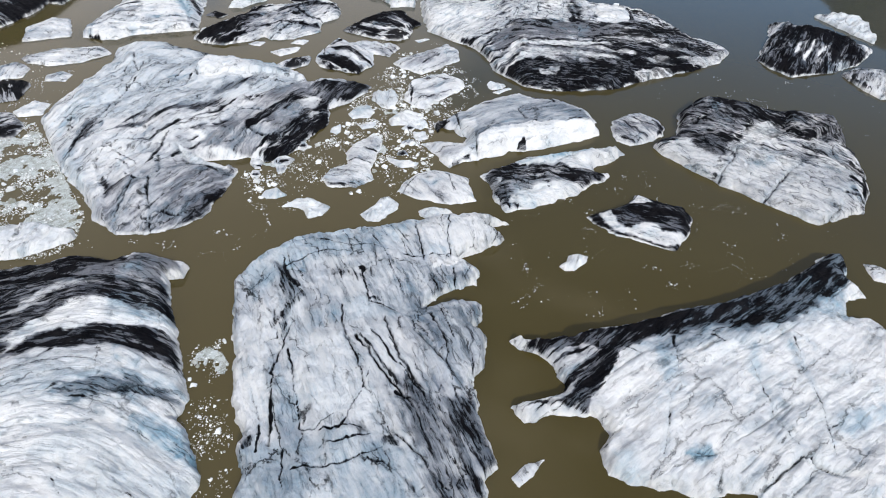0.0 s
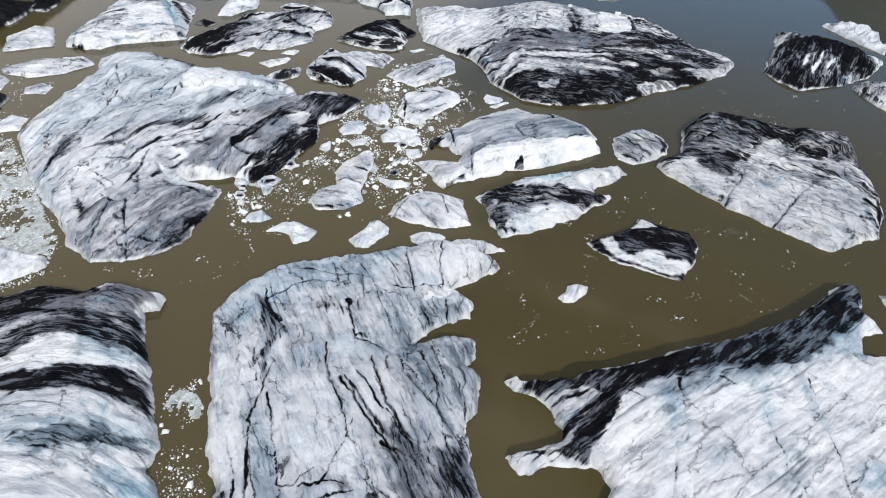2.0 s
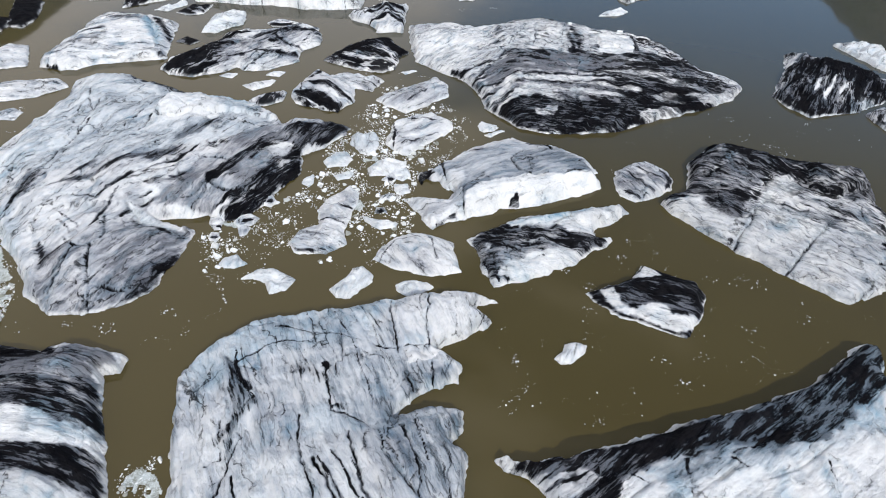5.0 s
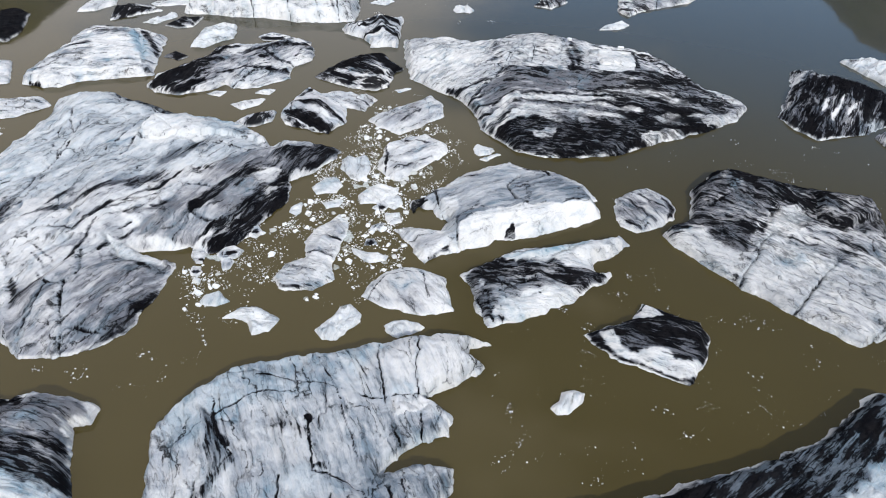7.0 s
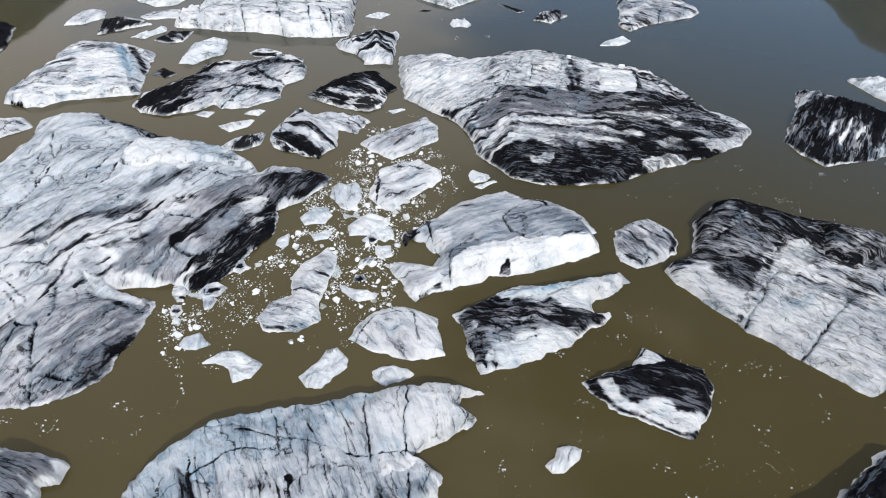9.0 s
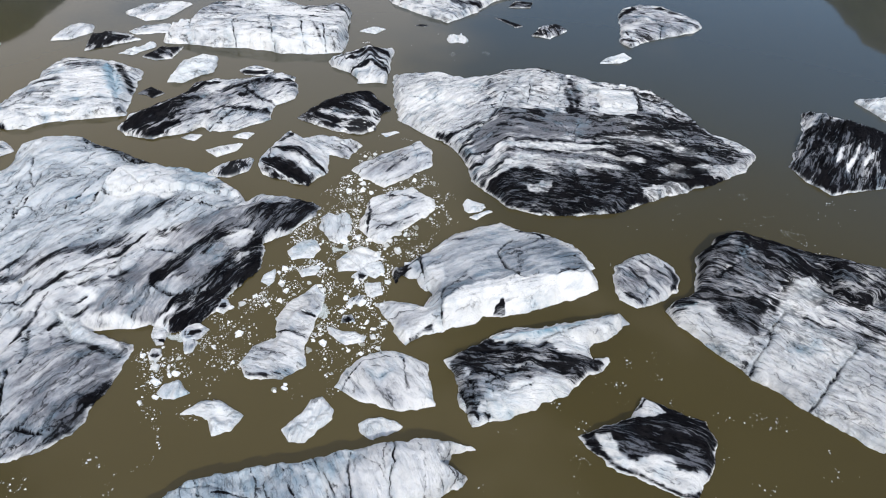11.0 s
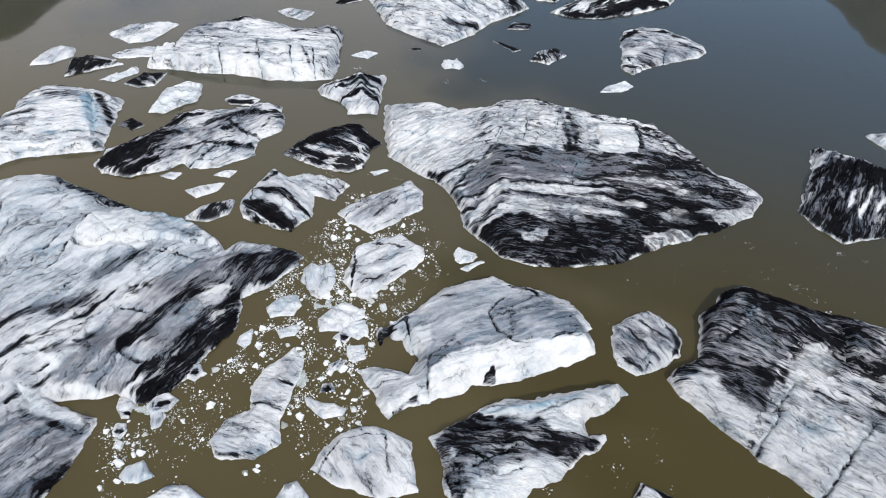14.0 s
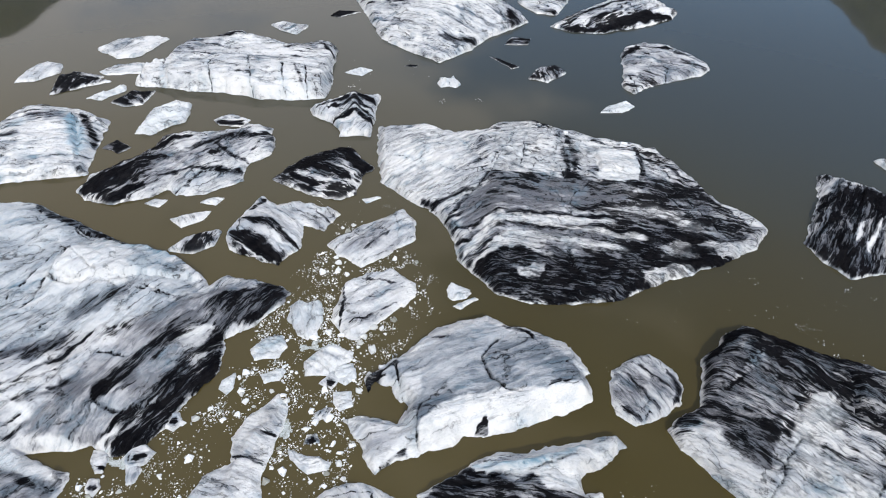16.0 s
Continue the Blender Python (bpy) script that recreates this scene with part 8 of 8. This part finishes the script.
iceberg("iceberg", "dark ash-covered iceberg with white ribs and bluish foot",
        [(47.6, 90.2), (52.2, 97.7), (54.6, 103.5), (55.6, 103.6), (60.1, 101.4), (62.5, 98.7), (67.2, 93.9), (62.4, 88.8), (57.8, 86.2), (50.4, 84.3), (48.2, 87.0)],
        top=2.1, rim=0.7, cliff=1.2, shoulder=5, res=0.12, rough=0.38, streak=0.90, grain=57)

# chunks with a dark pit: a shallow dent darkened by the ash share
stroke("ash", 0.48, 1.30, [(-16.1, 63.9), (-15.5, 63.9)])
stroke("grey", 1.61, 0.60, [(-16.1, 63.9), (-15.5, 63.9)])
stroke("ridge", 0.75, -0.24, [(-16.1, 63.9), (-15.5, 63.9)])
iceberg("ice_chunk", "small hollowed ice chunk with a dark pit",
        [(-16.7, 64.0), (-16.4, 64.9), (-15.6, 64.9), (-15.1, 63.9), (-15.5, 63.2), (-16.3, 63.4)],
        top=0.6, rim=0.3, cliff=0.3, shoulder=5, res=0.08, rough=0.40, streak=0.50, grain=7)

stroke("ash", 0.48, 1.30, [(-17.9, 60.4), (-16.9, 60.8)])
stroke("grey", 1.61, 0.60, [(-17.9, 60.4), (-16.9, 60.8)])
stroke("ridge", 0.75, -0.24, [(-17.9, 60.4), (-16.9, 60.8)])
iceberg("ice_chunk", "small hollowed ice chunk with a dark pit",
        [(-18.7, 60.5), (-18.3, 61.3), (-17.2, 61.7), (-16.4, 61.1), (-16.8, 60.1), (-18.0, 59.7)],
        top=0.6, rim=0.3, cliff=0.3, shoulder=5, res=0.08, rough=0.40, streak=0.50, grain=5)

stroke("ash", 0.35, 1.30, [(-20.3, 59.8), (-19.8, 59.5)])
stroke("grey", 1.15, 0.60, [(-20.3, 59.8), (-19.8, 59.5)])
stroke("ridge", 0.54, -0.24, [(-20.3, 59.8), (-19.8, 59.5)])
iceberg("ice_chunk", "small hollowed ice chunk with a dark pit",
        [(-21.1, 60.2), (-21.2, 61.1), (-20.3, 61.1), (-19.8, 60.4), (-19.8, 59.3), (-20.4, 59.2)],
        top=0.6, rim=0.3, cliff=0.3, shoulder=5, res=0.08, rough=0.40, streak=0.50, grain=19)

stroke("ash", 0.43, 1.30, [(-20.2, 57.9), (-19.5, 58.0)])
stroke("grey", 1.42, 0.60, [(-20.2, 57.9), (-19.5, 58.0)])
stroke("ridge", 0.66, -0.24, [(-20.2, 57.9), (-19.5, 58.0)])
iceberg("ice_chunk", "small hollowed ice chunk with a dark pit",
        [(-20.6, 58.0), (-20.6, 58.8), (-19.8, 58.8), (-19.5, 58.2), (-19.7, 57.4), (-20.4, 57.6)],
        top=0.6, rim=0.3, cliff=0.3, shoulder=5, res=0.08, rough=0.40, streak=0.50, grain=28)

stroke("ash", 0.46, 1.30, [(-4.1, 62.6), (-3.8, 62.6)])
stroke("grey", 1.54, 0.60, [(-4.1, 62.6), (-3.8, 62.6)])
stroke("ridge", 0.72, -0.24, [(-4.1, 62.6), (-3.8, 62.6)])
iceberg("ice_chunk", "small hollowed ice chunk with a dark pit",
        [(-4.6, 62.5), (-4.5, 63.2), (-3.7, 63.3), (-3.4, 62.5)],
        top=0.6, rim=0.3, cliff=0.3, shoulder=5, res=0.08, rough=0.40, streak=0.50, grain=178)

stroke("ash", 0.55, 1.30, [(-3.8, 68.1), (-3.1, 68.4)])
stroke("grey", 1.83, 0.60, [(-3.8, 68.1), (-3.1, 68.4)])
stroke("ridge", 0.85, -0.24, [(-3.8, 68.1), (-3.1, 68.4)])
iceberg("ice_chunk", "small hollowed ice chunk with a dark pit",
        [(-4.4, 68.3), (-3.3, 69.7), (-2.7, 68.9), (-3.1, 67.8)],
        top=0.6, rim=0.3, cliff=0.3, shoulder=5, res=0.08, rough=0.40, streak=0.50, grain=156)


# ---- blocks perched on the rim of the large striped berg ----
def perched(parent, x0, y0, size, turn, rng):
    """An angular block frozen onto a berg, at its own place in the plan."""
    ax, ay = parent.location.x, parent.location.y
    me = parent.data
    co = np.empty(len(me.vertices) * 3, np.float32)
    me.vertices.foreach_get("co", co)
    co = co.reshape(-1, 3)
    near = np.hypot(co[:, 0] + ax - x0, co[:, 1] + ay - y0)
    base = co[np.argmin(near), 2]
    bm = bmesh.new()
    bmesh.ops.create_cube(bm, size=size)
    bmesh.ops.subdivide_edges(bm, edges=bm.edges[:], cuts=2, use_grid_fill=True)
    for v in bm.verts:
        v.co = Vector((v.co.x * 1.3, v.co.y * 0.8, v.co.z)) * rng.uniform(0.86, 1.12)
    part = bpy.data.meshes.new("ice_block")
    bm.to_mesh(part)
    bm.free()
    part.materials.append(BRASH)
    ob = new("ice_block", part)
    ob.parent = parent
    ob.matrix_basis = pose(x0 - ax, y0 - ay, base + 0.3 * size, 8, 5, turn)
    return ob


block_rng = np.random.default_rng(3)
for x0, y0, size, turn in [(21.9, 107.7, 0.45, 20), (29.6, 106.6, 0.65, -12), (27.8, 105.9, 0.3, 40)]:
    perched(STRIPED, x0, y0, size, turn, block_rng)


# ---- loose ice between the bergs ----
def frustum(sides, height, rng, flat=1.0):
    """A low angular lump of ice one metre across: an uneven ring at the water, a smaller one above, a peak."""
    turn = np.sort(rng.uniform(0, 0.7, sides) + np.arange(sides)) * 2 * np.pi / sides
    r0 = rng.uniform(0.28, 0.62, sides)
    r1 = r0 * rng.uniform(0.55, 0.85, sides)
    low = np.stack([r0 * np.cos(turn), flat * r0 * np.sin(turn), np.full(sides, -0.12)], -1)
    high = np.stack([r1 * np.cos(turn), flat * r1 * np.sin(turn), height * rng.uniform(0.5, 1.0, sides)], -1)
    peak = np.array([[rng.uniform(-0.1, 0.1), rng.uniform(-0.1, 0.1), height * rng.uniform(0.9, 1.2)]])
    i = np.arange(sides)
    j = (i + 1) % sides
    tris = np.concatenate([np.stack([i, j, sides + j], -1), np.stack([i, sides + j, sides + i], -1), np.stack([sides + i, sides + j, np.full(sides, 2 * sides)], -1)])
    return np.concatenate([low, high, peak]), tris


def free_water(px, py):
    ok = np.ones(px.shape, bool)
    for ring in RINGS:
        ok &= ~inside(px, py, ring)
    return ok


def scatter(zone, tries, rng, clump, thick, wispy=0.0):
    """Places in a zone of the plan, in clumps, off the bergs. thick: share of the clumps that is filled, 0 to 1;
    wispy: the half width of the drift lines that the pieces keep to, 0 for none."""
    lo, hi = np.min(zone, axis=0), np.max(zone, axis=0)
    px, py = rng.uniform(lo[0], hi[0], tries), rng.uniform(lo[1], hi[1], tries)
    keep = inside(px, py, zone) & (fbm(px / clump, py / clump, 5, 3, 0.6) > 0.5 - thick) & free_water(px, py)
    if wispy:
        wx, wy = px + 0.8 * fbm(px * 0.5, py * 0.5, 77, 3), py + 0.8 * fbm(px * 0.5, py * 0.5, 78, 3)
        keep &= np.abs(fbm(wx * 0.32, wy * 0.32, 79, 3, 0.5)) < wispy * rng.uniform(0.15, 1.6, tries)
    return px[keep], py[keep]


rng = np.random.default_rng(11)
lumps = []
for k in range(10):
    v, t = frustum(7, 0.35, rng)
    me = mesh_from("ice_fragment", v, t, BRASH)
    me.polygons.foreach_set("use_smooth", np.zeros(len(t), bool))
    lumps.append(me)
ZONES = [
    ([(-16.0, 63.5), (-14.9, 72.0), (-8.2, 83.9), (-4.2, 92.3), (4.2, 84.5), (6.7, 80.1), (1.5, 69.9), (-1.3, 67.1), (0.0, 63.5), (-1.6, 54.4), (-6.8, 54.7), (-11.8, 54.5), (-18.5, 54.3), (-22.0, 57.4)], 900, 22000, 3.0, 0.55, 1.1),
    ([(-62.6, 66.6), (-49.6, 69.0), (-44.9, 63.2), (-40.0, 56.5), (-35.6, 50.6), (-34.5, 45.4), (-37.4, 43.8), (-47.8, 42.8)], 200, 24000, 3.0, 0.80, 1.3),
    ([(-19.5, 32.0), (-19.5, 34.4), (-17.2, 34.4), (-14.5, 25.9), (-13.5, 20.7), (-15.5, 20.7), (-17.4, 24.9)], 80, 2200, 2.0, 0.55, 0.7),
    ([(-21.7, 59.1), (-11.9, 66.7), (-10.3, 78.4), (-6.2, 85.5), (0.4, 72.6), (-1.0, 64.4), (-13.0, 56.1), (-16.5, 49.2), (-19.7, 51.0)], 300, 9000, 2.5, 0.50, 0.9),
    ([(7.8, 56.6), (26.4, 61.5), (33.1, 53.0), (41.2, 48.6), (33.3, 43.5), (16.1, 37.4), (6.3, 37.3)], 90, 1500, 1.6, 0.32, 0.6),
    ([(21.1, 74.7), (34.4, 85.1), (51.8, 83.8), (58.9, 75.8), (54.4, 67.1), (34.8, 78.2), (21.7, 70.3)], 50, 600, 1.6, 0.30, 0.5),
    ([(-15.0, 141.5), (-2.9, 138.0), (6.8, 126.6), (22.9, 112.7), (-8.1, 118.3)], 40, 200, 3.0, 0.40, 0.6),
    ([(-35.0, 45.4), (-26.0, 47.3), (-18.0, 51.0), (-16.2, 47.4), (-18.4, 43.3), (-28.1, 45.5)], 40, 700, 2.5, 0.45, 0.5),
    ([(-72.6, 95.0), (-52.1, 85.7), (-47.2, 71.2), (-56.6, 66.7)], 60, 2500, 4.0, 0.60, 0.8),
    ([(-26.4, 94.0), (-9.5, 97.3), (4.4, 95.9), (-4.5, 90.1), (-12.3, 97.2)], 40, 500, 3.0, 0.50, 0.6),
]
fragments = 0
for zone, pieces, crumbs, clump, thick, biggest in ZONES:
    px, py = scatter(zone, pieces, rng, clump, thick)
    for x0, y0 in zip(px, py):
        if fragments >= 290:
            break
        fragments += 1
        ob = new("ice_fragment", lumps[fragments % 10])
        size = biggest * (0.22 + 0.85 * rng.uniform(0, 1) ** 2.6)
        ob.matrix_basis = Matrix.LocRotScale((x0, y0, 0), Euler((0, 0, rng.uniform(0, 6.28))), (size, size * rng.uniform(0.55, 1), size * 0.8))
        tagged(ob, "small angular white ice fragment adrift in silty water", "ice fragment", group="brash fragments between the icebergs")


def crumbs_mesh(places, sizes, rng):
    verts, tris, base = [], [], 0
    kinds = [frustum(4 + k % 3, 0.3, rng, 0.35 + 0.055 * k) for k in range(12)]
    for i, (x0, y0) in enumerate(places):
        v, t = kinds[i % 12]
        a, s = rng.uniform(0, 6.28), sizes[i]
        c, d = math.cos(a) * s, math.sin(a) * s
        verts.append(np.stack([x0 + c * v[:, 0] - d * v[:, 1], y0 + d * v[:, 0] + c * v[:, 1], v[:, 2] * s], -1))
        tris.append(t + base)
        base += len(v)
    me = mesh_from("brash_ice", np.concatenate(verts), np.concatenate(tris), BRASH)
    me.polygons.foreach_set("use_smooth", np.zeros(len(me.polygons), bool))
    return me


def slush(zone, seed):
    """A skin of frozen crumbs on the water, with ragged holes, a few centimetres thick."""
    lo, hi, step = np.min(zone, axis=0), np.max(zone, axis=0), 0.16
    x, y = np.meshgrid(np.arange(lo[0], hi[0], step), np.arange(lo[1], hi[1], step))
    x, y = x + 0.06 * fbm(x * 5, y * 5, seed, 1), y + 0.06 * fbm(x * 5, y * 5, seed + 1, 1)
    cover = fbm(x * 0.45, y * 0.45, seed + 2, 5, 0.65)
    keep = inside(x, y, zone) & (cover > -0.10)
    index = np.full(x.shape, -1)
    index[keep] = np.arange(keep.sum())
    quads = np.stack([index[:-1, :-1], index[:-1, 1:], index[1:, 1:], index[1:, :-1]], -1).reshape(-1, 4)
    quads = quads[(quads >= 0).all(1)]
    z = 0.006 + 0.05 * smooth(cover, -0.1, 0.4) * (0.5 + 0.5 * fbm(x * 2, y * 2, seed + 5, 2))
    return mesh_from("slush", np.stack([x, y, z], -1)[keep], quads, SLUSH)


tagged(new("slush", slush(ZONES[1][0], 71)), "grey-green skin of slush between brash ice", "slush", kind="stuff")
for seed, zone in enumerate([
    [(-16.2, 31.8), (-16.3, 30.5), (-17.2, 30.0), (-18.4, 30.5), (-19.3, 31.7), (-19.2, 33.0), (-18.3, 33.6), (-17.0, 33.0)],
    [(-2.2, 71.3), (-2.8, 69.7), (-4.5, 69.0), (-6.4, 69.6), (-7.4, 71.1), (-6.9, 72.7), (-5.1, 73.5), (-3.2, 72.9)],
    [(-16.7, 61.0), (-16.9, 60.0), (-18.1, 59.5), (-19.6, 59.9), (-20.6, 60.9), (-20.4, 62.0), (-19.1, 62.5), (-17.6, 62.1)],
    [(-5.7, 63.7), (-6.0, 62.8), (-7.0, 62.3), (-8.1, 62.7), (-8.7, 63.6), (-8.5, 64.6), (-7.5, 65.0), (-6.3, 64.7)],
]):
    tagged(new("slush", slush(zone, 81 + 7 * seed)), "small raft of grey slush among brash ice", "slush", kind="stuff")
spots, sizes = [], []
for zone, pieces, crumbs, clump, thick, biggest in ZONES:
    px, py = scatter(zone, int(crumbs * 3.2), rng, clump, thick + 0.1, 0.13)
    spots += list(zip(px, py))
    sizes += list(0.04 + 0.30 * min(biggest, 1.0) * rng.uniform(0, 1, len(px)) ** 5)
    # loose handfuls that drift together
    gx, gy = scatter(zone, crumbs // 40, rng, clump, thick + 0.3)
    for x0, y0 in zip(gx, gy):
        many = rng.integers(5, 16)
        px, py = x0 + rng.normal(0, 0.38, many), y0 + rng.normal(0, 0.32, many)
        spots += list(zip(px, py))
        sizes += list(0.05 + 0.22 * rng.uniform(0, 1, many) ** 2.5)
tagged(new("brash_ice", crumbs_mesh(spots, sizes, rng)), "crumbs of white brash ice drifting between the bergs", "brash ice", kind="stuff")


# ---- valley sides ----
def valley():
    """Hills all round the lagoon: steep on both sides of the way ahead, low where the valley opens."""
    around, out = 360, 40
    az = np.linspace(0, 2 * np.pi, around, endpoint=False)
    far = np.linspace(0, 1, out)
    A, F = np.meshgrid(az, far)
    ahead = np.degrees((A + np.pi) % (2 * np.pi) - np.pi)
    side = np.interp(ahead, [-180, -120, -60, -37, -30, -24, 0, 24, 31, 36, 70, 130, 180], [9, 16, 24, 18.6, 16.2, 10, 6, 8, 14.4, 17.2, 22, 14, 9])
    radius = 620 + 900 * F
    rise = radius * np.tan(np.radians(side)) * np.clip(F / 0.35, 0, 1) ** 1.3 * (1 + 0.07 * fbm(A * 9, F * 4, 3, 5, 0.6)) - 6 * (1 - F)
    verts = np.stack([radius * np.sin(A), 70 + radius * np.cos(A), rise], -1).reshape(-1, 3)
    i, j = np.meshgrid(np.arange(around), np.arange(out - 1))
    k = (i + 1) % around
    quads = np.stack([j * around + i, (j + 1) * around + i, (j + 1) * around + k, j * around + k], -1).reshape(-1, 4)
    return mesh_from("backdrop", verts, quads, ROCK)


tagged(new("backdrop", valley()), "bare dark hillsides round the lagoon", "hills", kind="structure")
